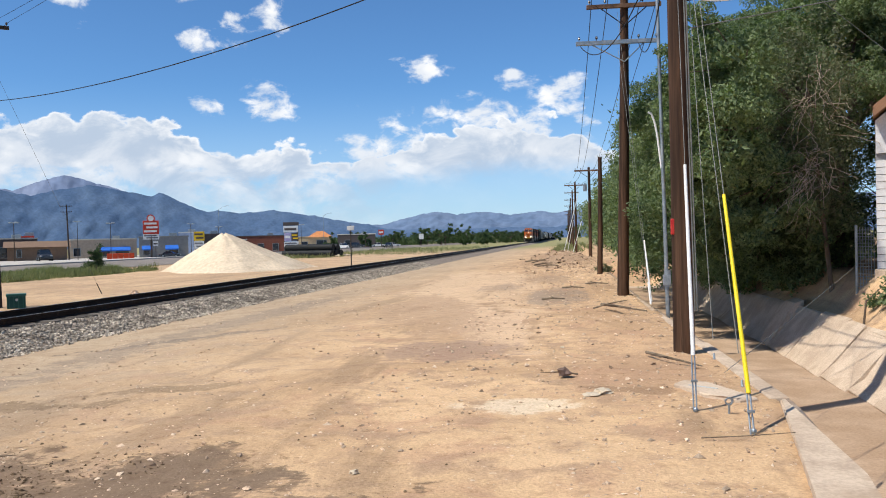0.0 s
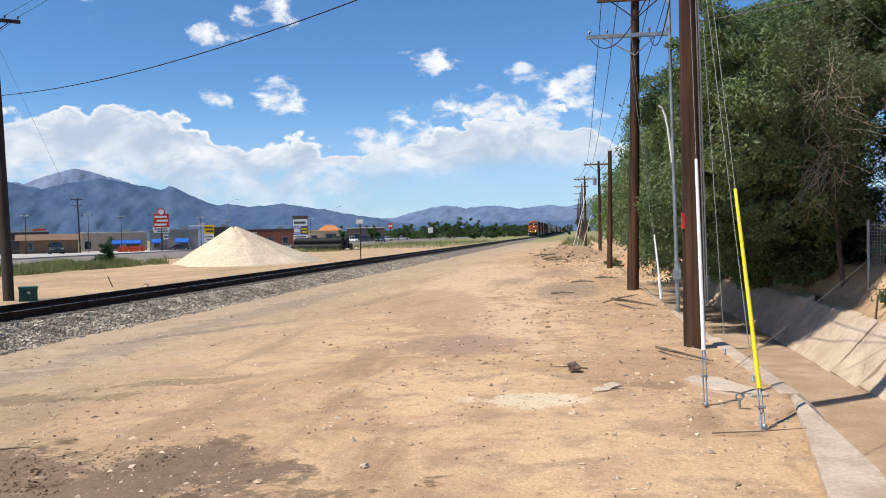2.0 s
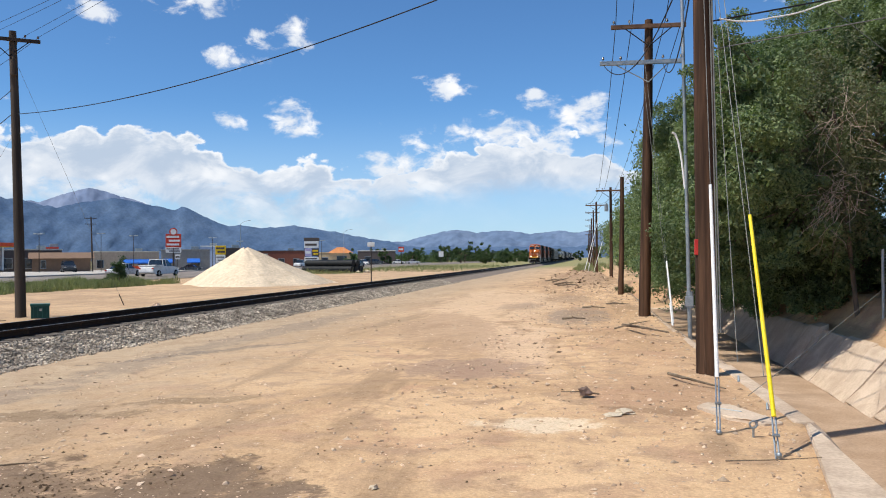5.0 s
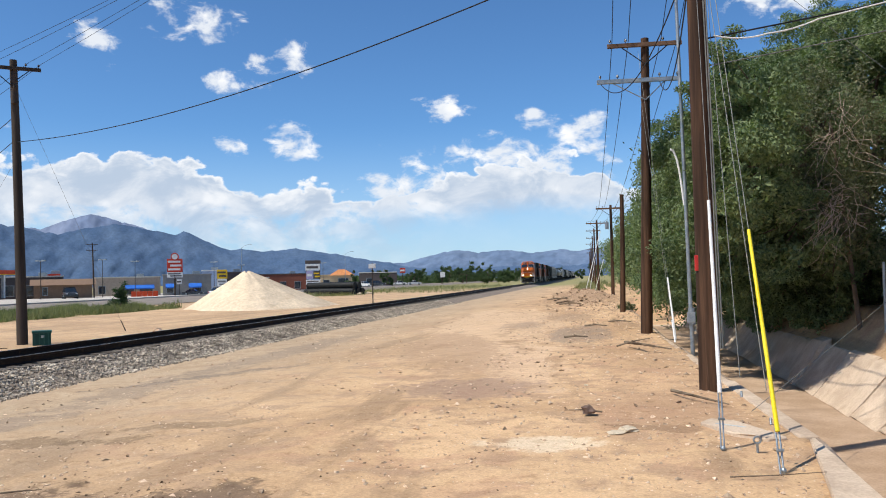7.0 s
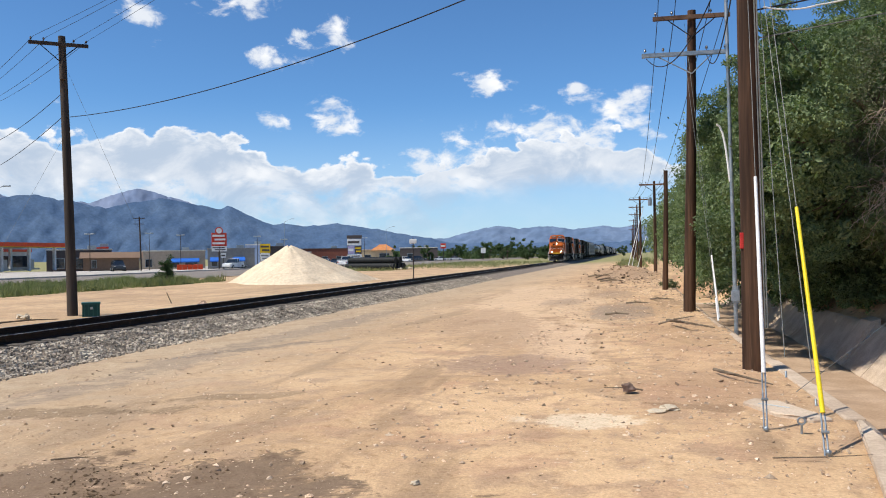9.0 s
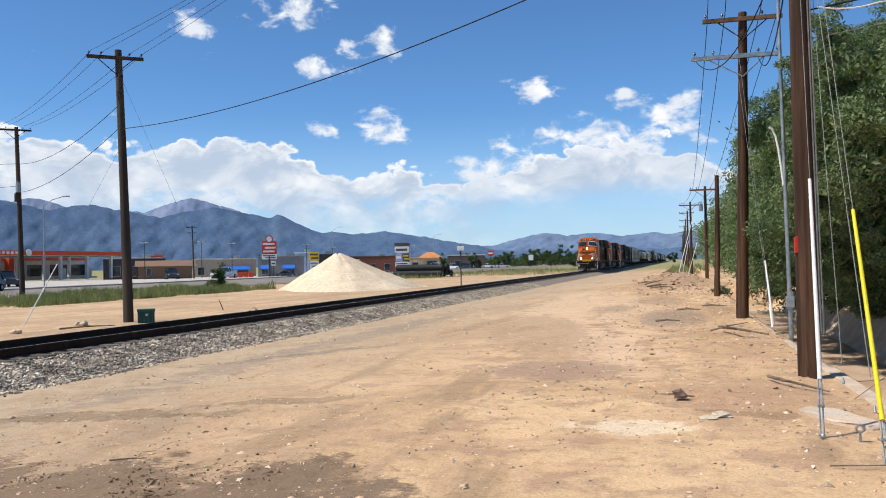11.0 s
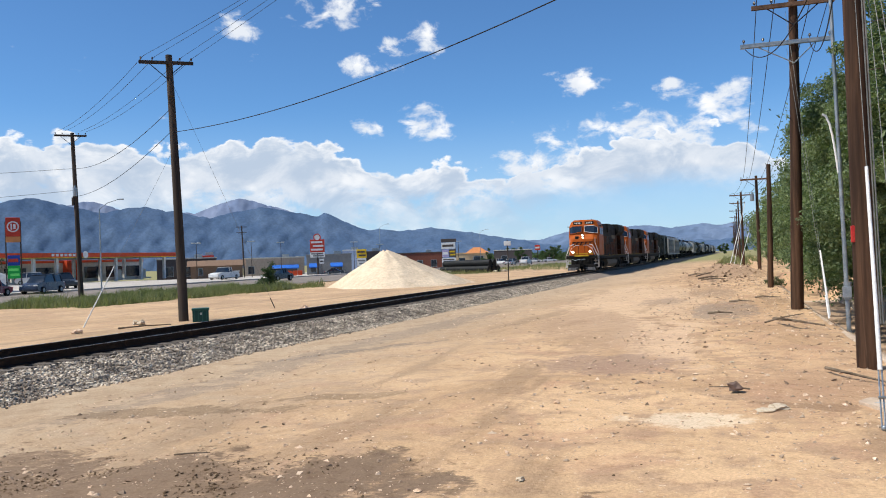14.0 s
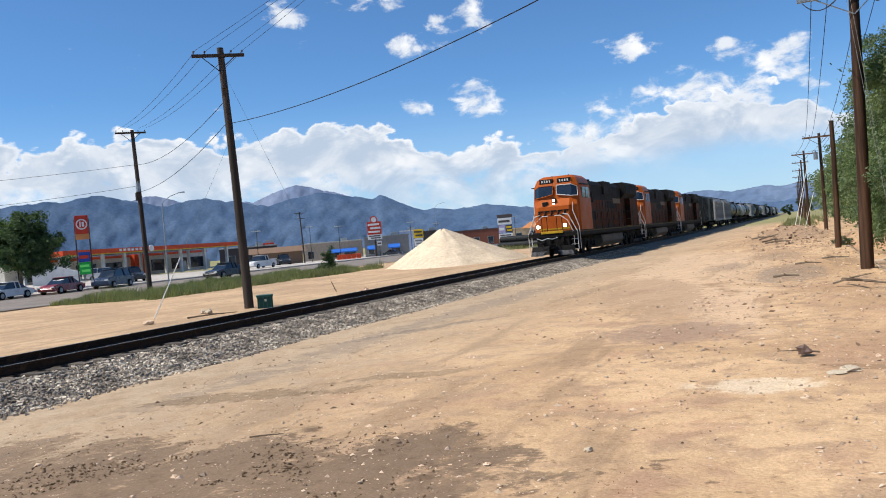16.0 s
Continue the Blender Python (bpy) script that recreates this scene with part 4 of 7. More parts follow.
def locomotive(front):
    loco = thing("locomotive", (TRACK_X, 60, RAIL_Z), "orange and black diesel locomotive with lit headlights" if front else "orange and black trailing diesel locomotive", "locomotive", "diesel locomotives of the freight train")
    L = 22.3
    bm = fresh()
    box(bm, (0, L / 2 + 0.3, 1.24), (2.98, L - 1.2, 0.30), bevel=0.02)
    box(bm, (0, L / 2, 1.0), (1.6, L - 1.6, 0.35))
    # dark filler block, added to stop light showing through between the trucks
    box(bm, (0, L / 2 + 0.4, 0.68), (1.25, L - 3.0, 0.46))
    part("underframe", bm, FRAME, loco)
    bm = fresh()
    for s in (-1, 1):
        box(bm, (s * 1.495, L / 2 + 0.3, 1.33), (0.012, L - 1.3, 0.07))
    part("sill_stripe", bm, SILL, loco, "dirty yellow sill stripe")
    truck(loco, 4.2, 3, 1.85, 0.53)
    truck(loco, L - 4.0, 3, 1.85, 0.53)
    bm = fresh()
    solid(bm, [(-1.30, 0.95), (-1.38, 0.55), (-1.1, 0.22), (1.1, 0.22), (1.38, 0.55), (1.30, 0.95)], 7.6, 14.6, "y")
    bmesh.ops.bevel(bm, geom=bm.edges[:], offset=0.04, segments=2, affect="EDGES")
    part("fuel_tank", bm, MUTE, loco, "dusty tan fuel tank")
    # pilot, plough, coupler, steps
    bm = fresh()
    solid(bm, [(0.35, 1.12), (0.35, 1.35), (0.75, 1.42), (0.75, 1.12)], -1.5, 1.5)
    solid(bm, [(0.42, 0.45), (0.42, 1.14), (0.75, 1.14), (0.75, 0.45)], -0.98, 0.98)
    for s in (-1, 1):                                 # two wings of the plough, swept back from the middle
        a = [bm.verts.new(p) for p in ((s * 0.16, -0.12, 0.16), (s * 1.34, 0.22, 0.16), (s * 1.30, 0.34, 0.62), (s * 0.16, 0.06, 0.62))]
        b = [bm.verts.new(v.co + Vector((0, 0.06, 0))) for v in a]
        bm.faces.new(a), bm.faces.new(b[::-1])
        for i in range(4):
            bm.faces.new((a[i], b[i], b[(i + 1) % 4], a[(i + 1) % 4]))
        for k in range(4):
            box(bm, (s * 1.28, 0.72 + 0.05 * k, 0.34 + 0.29 * k), (0.44, 0.30, 0.035))
        box(bm, (s * 1.06, 0.86, 0.80), (0.03, 0.3, 1.0))
        box(bm, (s * 0.62, 0.36, 0.92), (0.18, 0.12, 0.26), bevel=0.03)
        rod(bm, (s * 0.62, 0.36, 0.70), (s * 0.50, 0.10, 0.50), 0.03, seg=8)
    part("pilot", bm, FRAME, loco)
    for s in (-1, 1):
        for k in range(4):
            bm = fresh()
            box(bm, (s * 1.28, 0.565 + 0.05 * k, 0.35 + 0.29 * k), (0.42, 0.016, 0.03))
            part("step_edge", bm, HANDRAIL, loco, "white step edge")
    bm = fresh()
    tube(bm, [(-0.95, 0.30, 1.08), (-0.62, 0.22, 0.96), (-0.30, 0.26, 1.06), (0.0, 0.22, 1.0), (0.32, 0.26, 1.08)], 0.022, 8)
    part("safety_chain", bm, GALV, loco, "slack safety chain across the front")
    grey = mat("worn_grey_plough", (0.07, 0.07, 0.07), (0.20, 0.20, 0.20), 5.0, 0.6)
    bm = fresh()
    solid(bm, [(-1.33, 0.10), (-1.25, 0.34), (-0.35, 0.36), (-0.3, 0.18), (-0.6, 0.09)], 0.0, 0.05, "y")
    part("plough_edge", bm, grey, loco, "worn lower edge of the plough")
    bm = fresh()
    solid(bm, [(1.33, 0.10), (1.25, 0.34), (0.35, 0.36), (0.3, 0.18), (0.6, 0.09)], 0.0, 0.05, "y")
    part("plough_edge", bm, grey, loco, "worn lower edge of the plough")
    bm = fresh()
    box(bm, (0, -0.15, 0.86), (0.26, 0.8, 0.24), bevel=0.04)
    box(bm, (0.09, -0.5, 0.86), (0.16, 0.26, 0.3), bevel=0.05)
    tube(bm, [(0.35, 0.1, 0.95), (0.37, -0.15, 0.6), (0.3, -0.3, 0.45), (0.2, -0.42, 0.52)], 0.03, 8)
    tube(bm, [(-0.9, 0.1, 1.05), (-0.7, -0.1, 0.78), (-0.4, -0.12, 0.85), (-0.25, -0.12, 1.0)], 0.025, 8)
    part("coupler", bm, FRAME, loco)
    bm = fresh()
    box(bm, (0, 0.33, 1.38), (1.35, 0.06, 0.14), bevel=0.02)
    part("anticlimber", bm, YELLOW, loco, "yellow front platform bumper")
    # nose and cab, with chamfered corners
    bm = fresh()

    def ring(pts, z):
        return [bm.verts.new((x, y, zz if zz else z)) for x, y, *rest in pts for zz in [rest[0] if rest else 0]]

    def skin(rings):
        for a, b in zip(rings, rings[1:]):
            for i in range(len(a)):
                bm.faces.new((a[i], a[(i + 1) % len(a)], b[(i + 1) % len(b)], b[i]))
        bm.faces.new(rings[-1]), bm.faces.new(rings[0][::-1])
    skin([ring([(-0.95, 1.02), (-1.36, 1.40), (-1.36, 2.4), (1.36, 2.4), (1.36, 1.40), (0.95, 1.02)], 1.40),
          ring([(-0.95, 1.10), (-1.36, 1.46), (-1.36, 2.4), (1.36, 2.4), (1.36, 1.46), (0.95, 1.10)], 2.85),
          ring([(-0.92, 1.50, 3.26), (-1.34, 1.62, 3.10), (-1.34, 2.4), (1.34, 2.4), (1.34, 1.62, 3.10), (0.92, 1.50, 3.26)], 3.14)])
    part("nose", bm, ORANGE, loco)
    bm = fresh()
    skin([ring([(-1.05, 1.56), (-1.45, 1.86), (-1.45, 4.75), (1.45, 4.75), (1.45, 1.86), (1.05, 1.56)], 1.40),
          ring([(-1.05, 1.56), (-1.45, 1.86), (-1.45, 4.75), (1.45, 4.75), (1.45, 1.86), (1.05, 1.56)], 3.05),
          ring([(-1.02, 1.74), (-1.40, 2.00), (-1.40, 4.75), (1.40, 4.75), (1.40, 2.00), (1.02, 1.74)], 4.02),
          ring([(-0.98, 1.90), (-1.22, 2.12), (-1.22, 4.75), (1.22, 4.75), (1.22, 2.12), (0.98, 1.90)], 4.42),
          ring([(-0.80, 2.2), (-0.95, 2.4), (-0.95, 4.75), (0.95, 4.75), (0.95, 2.4), (0.80, 2.2)], 4.60)])
    part("cab", bm, ORANGE, loco)
    for s in (-1, 1):
        bm = fresh()
        q = [(s * 0.12, 1.61, 3.52), (s * 1.04, 1.60, 3.38), (s * 1.37, 1.85, 3.38), (s * 1.34, 1.95, 3.90), (s * 1.02, 1.71, 4.04), (s * 0.12, 1.71, 4.04)]
        for quad in ((0, 1, 4, 5), (1, 2, 3, 4)):
            f = [bm.verts.new((q[i][0], q[i][1] - 0.05, q[i][2])) for i in quad]
            g = [bm.verts.new((q[i][0], q[i][1] + 0.10, q[i][2])) for i in quad]
            bm.faces.new(f), bm.faces.new(g[::-1])
            for i in range(4):
                bm.faces.new((f[i], f[(i + 1) % 4], g[(i + 1) % 4], g[i]))
        part("windshield", bm, GLASS, loco, "dark windshield pane")
        bm = fresh()
        for a, b in zip(q, q[1:] + q[:1]):
            rod(bm, Vector(a) + Vector((0, -0.055, 0)), Vector(b) + Vector((0, -0.055, 0)), 0.022, seg=6)
        part("windshield_trim", bm, HANDRAIL if s > 0 else ORANGE, loco)
        bm = fresh()
        box(bm, (s * 0.56, 1.93, 4.31), (0.84, 0.28, 0.26), bevel=0.02)
        board = part("number_board", bm, BLACK, loco, "black number board with pale bars")
        bm = fresh()
        box(bm, (0, 0, 0), (0.08, 0.012, 0.13))
        repeat("bar", bm, HANDRAIL, board, [(s * 0.56 - 0.24 + 0.16 * k, 1.785, 4.31) for k in range(4)])
        bm = fresh()
        box(bm, (s * 1.45, 2.95, 3.55), (0.02, 0.8, 0.62), bevel=0.006)
        part("side_window", bm, GLASS, loco)
        bm = fresh()
        box(bm, (s * 1.45, 3.90, 3.55), (0.02, 0.8, 0.62), bevel=0.006)
        part("side_window", bm, GLASS, loco)
        bm = fresh()
        box(bm, (s * 1.52, 2.9, 4.02), (0.2, 1.7, 0.04))
        part("sunshade", bm, BLACK, loco)
        bm = fresh()
        box(bm, (s * 0.82, 0.42, 1.72), (0.24, 0.2, 0.24), bevel=0.03)
        lamp = part("ditch_light", bm, BLACK, loco)
        bm = fresh()
        rod(bm, (s * 0.82, 0.30, 1.72), (s * 0.82, 0.335, 1.72), 0.105, 0.105, 18)
        part("lens", bm, LAMP if front else HANDRAIL, lamp, "lit ditch light lens")
        bm = fresh()
        tube(bm, [(s * 1.52, 0.50, 0.35), (s * 1.52, 0.46, 1.35), (s * 1.05, 0.40, 2.30), (s * 0.72, 0.40, 2.38)], 0.026, 8)
        tube(bm, [(s * 1.52, 1.08, 0.35), (s * 1.52, 1.0, 1.6), (s * 1.2, 0.98, 2.5), (s * 1.2, 1.05, 3.0)], 0.020, 8)
        tube(bm, [(s * 1.30, 0.45, 0.6), (s * 1.30, 0.42, 1.3), (s * 0.98, 0.40, 2.0), (s * 0.55, 0.40, 2.3), (s * 0.2, 0.40, 2.3)], 0.018, 8)
        part("handrail", bm, HANDRAIL, loco, "white front handrail")
        bm = fresh()
        for k in range(9):
            rod(bm, (s * 1.45, 5.6 + 1.85 * k, 1.38), (s * 1.45, 5.6 + 1.85 * k, 2.45), 0.017, seg=6)
        tube(bm, [(s * 1.45, 5.0, 2.45), (s * 1.45, 21.2, 2.45)], 0.018, 6)
        tube(bm, [(s * 1.45, 5.0, 1.9), (s * 1.45, 21.2, 1.9)], 0.014, 6)
        part("side_handrail", bm, BLACK, loco)
        bm = fresh()
        tube(bm, [(s * 1.47, 21.4, 2.45), (s * 1.47, 21.7, 2.1), (s * 1.47, 21.75, 0.7)], 0.028, 8)
        tube(bm, [(s * 1.3, 22.1, 2.4), (s * 1.3, 22.15, 1.3)], 0.02, 8)
        part("rear_handrail", bm, HANDRAIL, loco, "white rear step handrail")
    bm = fresh()
    for dz in (-0.12, 0.12):
        rod(bm, (0.0, 1.22, 3.06 + dz), (0.0, 1.7, 3.06 + dz), 0.13, 0.13, 18)
    twin = part("headlight_box", bm, BLACK, loco)
    for dz in (-0.12, 0.12):
        bm = fresh()
        rod(bm, (0.0, 1.19, 3.06 + dz), (0.0, 1.23, 3.06 + dz), 0.075, 0.075, 18)
        part("headlight", bm, LAMP if front else HANDRAIL, twin, "lit round headlight")
    bm = fresh()
    box(bm, (-0.55, 1.26, 2.96), (0.32, 0.3, 0.32), bevel=0.03)
    part("nose_vent", bm, BLACK, loco)
    bm = fresh()                                      # painted mark, drawn as plain dark slanted strokes
    for k, x in enumerate((-1.0, -0.6, -0.2, 0.22, 0.62)):
        solid(bm, [(x, 2.62), (x + 0.38, 2.62), (x + 0.30, 2.54), (x + 0.16, 2.54), (x + 0.04, 2.30), (x - 0.06, 2.30), (x + 0.04, 2.54)], 1.04 + 0.002 * k, 1.09, "y")
    part("nose_emblem", bm, BLACK, loco, "dark painted emblem strokes")
    bm = fresh()
    box(bm, (0, 1.02, 1.56), (1.9, 0.03, 0.07))
    part("nose_stripe", bm, YELLOW, loco)
    bm = fresh()
    for x in (-0.62, -0.3, 0.3, 0.62):
        tube(bm, [(x, 0.44, 1.42), (x, 0.42, 2.32)], 0.022, 6)
    tube(bm, [(-0.75, 0.42, 2.32), (0.75, 0.42, 2.32)], 0.022, 6)
    part("front_railing", bm, BLACK, loco)
    # hood
    bm = fresh()
    solid(bm, [(-0.95, 1.4), (-0.95, 3.55), (0.95, 3.55), (0.95, 1.4)], 4.7, 18.2, "y")
    solid(bm, [(-1.2, 1.4), (-1.2, 3.0), (1.2, 3.0), (1.2, 1.4)], 4.7, 7.2, "y")
    solid(bm, [(-1.35, 1.4), (-1.35, 3.4), (1.35, 3.4), (1.35, 1.4)], 18.2, 21.4, "y")
    part("hood", bm, SOOT, loco, "sooty orange engine hood")
    bm = fresh()
    solid(bm, [(-0.97, 3.2), (-1.0, 4.15), (-0.75, 4.42), (0.75, 4.42), (1.0, 4.15), (0.97, 3.2)], 4.72, 16.6, "y")
    solid(bm, [(-1.0, 3.4), (-1.36, 3.75), (-1.36, 4.4), (-1.2, 4.56), (1.2, 4.56), (1.36, 4.4), (1.36, 3.75), (1.0, 3.4)], 16.5, 21.5, "y")
    solid(bm, [(-1.12, 3.6), (-1.12, 4.45), (1.12, 4.45), (1.12, 3.6)], 10.2, 12.4, "y")
    rod(bm, (0, 9.4, 4.2), (0, 9.4, 4.62), 0.35, seg=16)
    part("hood_top", bm, BLACK, loco, "black hood roof and radiator housing")
    for s in (-1, 1):
        for k in range(11):
            bm = fresh()
            box(bm, (s * 0.96, 7.8 + 0.92 * k, 2.45), (0.035, 0.80, 1.55), bevel=0.008)
            part("hood_door", bm, SOOT, loco)
        slots = [((s * 0.99, 5.1 + 0.33 * k, 3.35), (0.06, 0.2, 0.62)) for k in range(7)]
        slots += [((s * 1.37, 18.9, 4.05), (0.03, 4.4, 0.45)), ((s * 0.985, 13.0, 2.9), (0.03, 3.0, 0.5)), ((s * 1.21, 6.0, 2.2), (0.03, 1.6, 0.5))]
        for c, size in slots:
            bm = fresh()
            box(bm, c, size)
            part("grille", bm, BLACK, loco)
        bm = fresh()
        box(bm, (s * 0.99, 14.8, 3.2), (0.05, 2.6, 0.34))
        part("side_panel", bm, MUTE, loco, "faded tan side panel")
    bm = fresh()
    for x, y in ((-0.5, 3.0), (0.2, 3.4), (0.6, 2.9)):
        rod(bm, (x, y, 4.5), (x, y, 4.68), 0.03, seg=8)
    rod(bm, (-0.2, 3.8, 4.6), (0.4, 3.8, 4.6), 0.05, seg=8)
    part("roof_horns", bm, BLACK, loco)
    for o in loco.children:
        o.scale = (0.97, 1.0, 1.04)
    return loco


def hopper(paint, label):
    car = thing("hopper_car", (TRACK_X, 100, RAIL_Z), label, "freight car", "freight cars of the train")
    L = 16.6
    bm = fresh()
    side = [(-1.58, 1.15), (-1.62, 3.9), (-1.2, 4.5), (1.2, 4.5), (1.62, 3.9), (1.58, 1.15)]
    solid(bm, side, 1.2, L - 1.2, "y")
    part("body", bm, paint, car)
    for s in (-1, 1):
        bm = fresh()
        box(bm, (0, 0, 0), (0.07, 0.08, 2.6))
        repeat("side_post", bm, paint, car, [(s * 1.63, 1.6 + 0.85 * k, 2.6) for k in range(17)])
        bm = fresh()
        box(bm, (s * 1.63, L / 2, 3.95), (0.1, L - 2.4, 0.14))
        part("top_rail", bm, paint, car)
        bm = fresh()
        box(bm, (s * 1.6, L / 2, 1.15), (0.12, L - 0.8, 0.26))
        part("side_sill", bm, paint, car)
    bm = fresh()
    for k in range(3):
        y = 4.1 + 4.2 * k
        solid(bm, [(y - 1.7, 1.15), (y - 0.4, 0.45), (y + 0.4, 0.45), (y + 1.7, 1.15)], -1.3, 1.3)
    box(bm, (0, L / 2, 1.0), (0.6, L - 0.3, 0.35))
    box(bm, (0, -0.1, 0.9), (0.3, 0.8, 0.28))
    part("hopper_bays", bm, FRAME, car)
    bm = fresh()
    box(bm, (0, L / 2, 4.56), (0.7, L - 2.6, 0.12))
    for s in (-1, 1):
        box(bm, (s * 0.85, L / 2, 4.62), (0.5, L - 2.0, 0.03))
    part("roof_walk", bm, FRAME, car)
    truck(car, 2.0, 2, 1.78, 0.46)
    truck(car, L - 2.0, 2, 1.78, 0.46)
    return car


def tank(paint, label):
    car = thing("tank_car", (TRACK_X, 100, RAIL_Z), label, "freight car", "freight cars of the train")
    L = 17.2
    bm = fresh()
    rod(bm, (0, 1.0, 2.75), (0, L - 1.0, 2.75), 1.45, seg=28)
    bmesh.ops.bevel(bm, geom=[e for e in bm.edges if abs(e.verts[0].co.y - e.verts[1].co.y) < 1e-4], offset=0.35, segments=4, affect="EDGES")
    part("shell", bm, paint, car, smooth=True)
    bm = fresh()
    rod(bm, (0, L / 2, 4.1), (0, L / 2, 4.55), 0.5, seg=18)
    box(bm, (0, L / 2, 4.25), (1.6, 2.6, 0.05))
    for s in (-1, 1):
        tube(bm, [(s * 0.8, L / 2 - 1.3, 4.25), (s * 0.8, L / 2 - 1.3, 4.9), (s * 0.8, L / 2 + 1.3, 4.9), (s * 0.8, L / 2 + 1.3, 4.25)], 0.025, 6)
        tube(bm, [(s * 1.5, L / 2, 1.2), (s * 1.5, L / 2, 2.9), (s * 0.8, L / 2, 4.25)], 0.03, 6)
    part("dome", bm, FRAME, car)
    bm = fresh()
    box(bm, (0, L / 2, 1.1), (0.7, L - 0.3, 0.4))
    for y in (2.2, L - 2.2):
        box(bm, (0, y, 1.35), (2.4, 1.2, 0.5), bevel=0.05)
    box(bm, (0, -0.1, 0.9), (0.3, 0.8, 0.28))
    part("underframe", bm, FRAME, car)
    truck(car, 2.0, 2, 1.78, 0.46)
    truck(car, L - 2.0, 2, 1.78, 0.46)
    return car


def boxcar(paint, label):
    car = thing("box_car", (TRACK_X, 100, RAIL_Z), label, "freight car", "freight cars of the train")
    L = 16.4
    bm = fresh()
    solid(bm, [(-1.55, 1.1), (-1.55, 4.35), (-1.1, 4.62), (1.1, 4.62), (1.55, 4.35), (1.55, 1.1)], 0.7, L - 0.7, "y")
    part("body", bm, paint, car)
    for s in (-1, 1):
        bm = fresh()
        box(bm, (s * 1.58, L / 2, 2.7), (0.07, 3.0, 3.0), bevel=0.02)
        part("door", bm, paint, car)
        bm = fresh()
        box(bm, (0, 0, 0), (0.06, 0.14, 3.1))
        repeat("side_post", bm, paint, car, [(s * 1.57, 1.4 + 1.05 * k, 2.7) for k in range(14) if abs(1.4 + 1.05 * k - L / 2) > 1.7])
        bm = fresh()
        tube(bm, [(s * 1.62, 0.95, 0.8), (s * 1.62, 0.95, 4.3)], 0.025, 6)
        part("ladder_rail", bm, paint, car)
    bm = fresh()
    box(bm, (0, L / 2, 1.0), (1.2, L - 0.4, 0.4))
    box(bm, (0, -0.1, 0.9), (0.3, 0.8, 0.28))
    part("underframe", bm, FRAME, car)
    truck(car, 2.2, 2, 1.78, 0.46)
    truck(car, L - 2.2, 2, 1.78, 0.46)
    return car


def build_train():
    """The consist from the front: place behind the leading nose, and the vehicle."""
    lead, trail = locomotive(True), locomotive(False)
    out = [(0.0, lead), (22.6, trail), (45.2, copy_thing(trail, pose(0, 0, 0)))]
    dark = boxcar(DARKCAR, "dark sooty box car behind the locomotives")
    grey = hopper(GREYCAR, "grey covered hopper car streaked with rust")
    black = tank(TANKBLACK, "black cylindrical tank car")
    white = tank(TANKWHITE, "white tank car streaked with dirt")
    first = {"d": dark, "g": grey, "b": black, "w": white}
    size = {"d": 16.6, "g": 16.9, "b": 17.5, "w": 17.5}
    used, y = set(), 68.0
    for k in "dggbbwbgbdbbgdbwdgbbbgdbbg":
        ob = copy_thing(first[k], pose(0, 0, 0)) if k in used else first[k]
        used.add(k)
        out.append((y, ob))
        y += size[k]
    return out
# ---- trees, pile, shops, house, small things ----
def leaves(at, size, out=None):
    """Leaf blades as bent quads: centres, sizes -> vertices and faces."""
    n = len(at)
    a = rng.normal(0, 1, (n, 3))
    a /= np.linalg.norm(a, axis=1)[:, None]
    if out is not None:
        a = a * 0.8 + out * 0.5 + np.array([0, 0, 0.35])
        a /= np.linalg.norm(a, axis=1)[:, None]
    b = np.cross(a, rng.normal(0, 1, (n, 3)))
    b /= np.linalg.norm(b, axis=1)[:, None]
    c = np.cross(a, b)
    s = size[:, None]
    v = np.stack([at - b * s, at + c * s * 0.42 + a * s * 0.12, at + b * s, at - c * s * 0.42 + a * s * 0.12], 1)
    f = np.arange(n)[:, None] * 4 + np.arange(4)[None]
    return v.reshape(-1, 3), f


def crown_points(lobes, n, hang=0.0):
    """Leaf places in the shells of ragged lobes (centre, radii), and the way outwards."""
    vol = np.array([l[3] * l[4] * l[5] for l in lobes]) ** 0.67
    pick = rng.choice(len(lobes), n, p=vol / vol.sum())
    L = np.array(lobes)[pick]
    d = rng.normal(0, 1, (n, 3))
    d /= np.linalg.norm(d, axis=1)[:, None]
    k = 1.0 + 0.22 * np.sin(d[:, 0] * 7 + pick) * np.sin(d[:, 1] * 6 + 2 * pick) + 0.18 * np.sin(d[:, 2] * 9 + d[:, 0] * 8 + 3 * pick)
    r = k * (0.58 + 0.46 * rng.random(n) ** 0.7)
    p = L[:, :3] + d * L[:, 3:] * r[:, None]
    # leaves gather in sprays round twig ends, with gaps between
    m = max(n // 95, 12)
    spray = rng.integers(0, m, n)
    wide = 0.14 * np.mean(L[:, 3:]) ** 0.75 * (0.6 + 0.8 * rng.random(m))
    off = rng.normal(0, 1, (n, 3)) * wide[spray][:, None] * np.array([1, 1, 0.7])
    q, d = p[spray] + off, d[spray]
    q[:, 2] -= hang * rng.random(n) ** 2
    return q, d


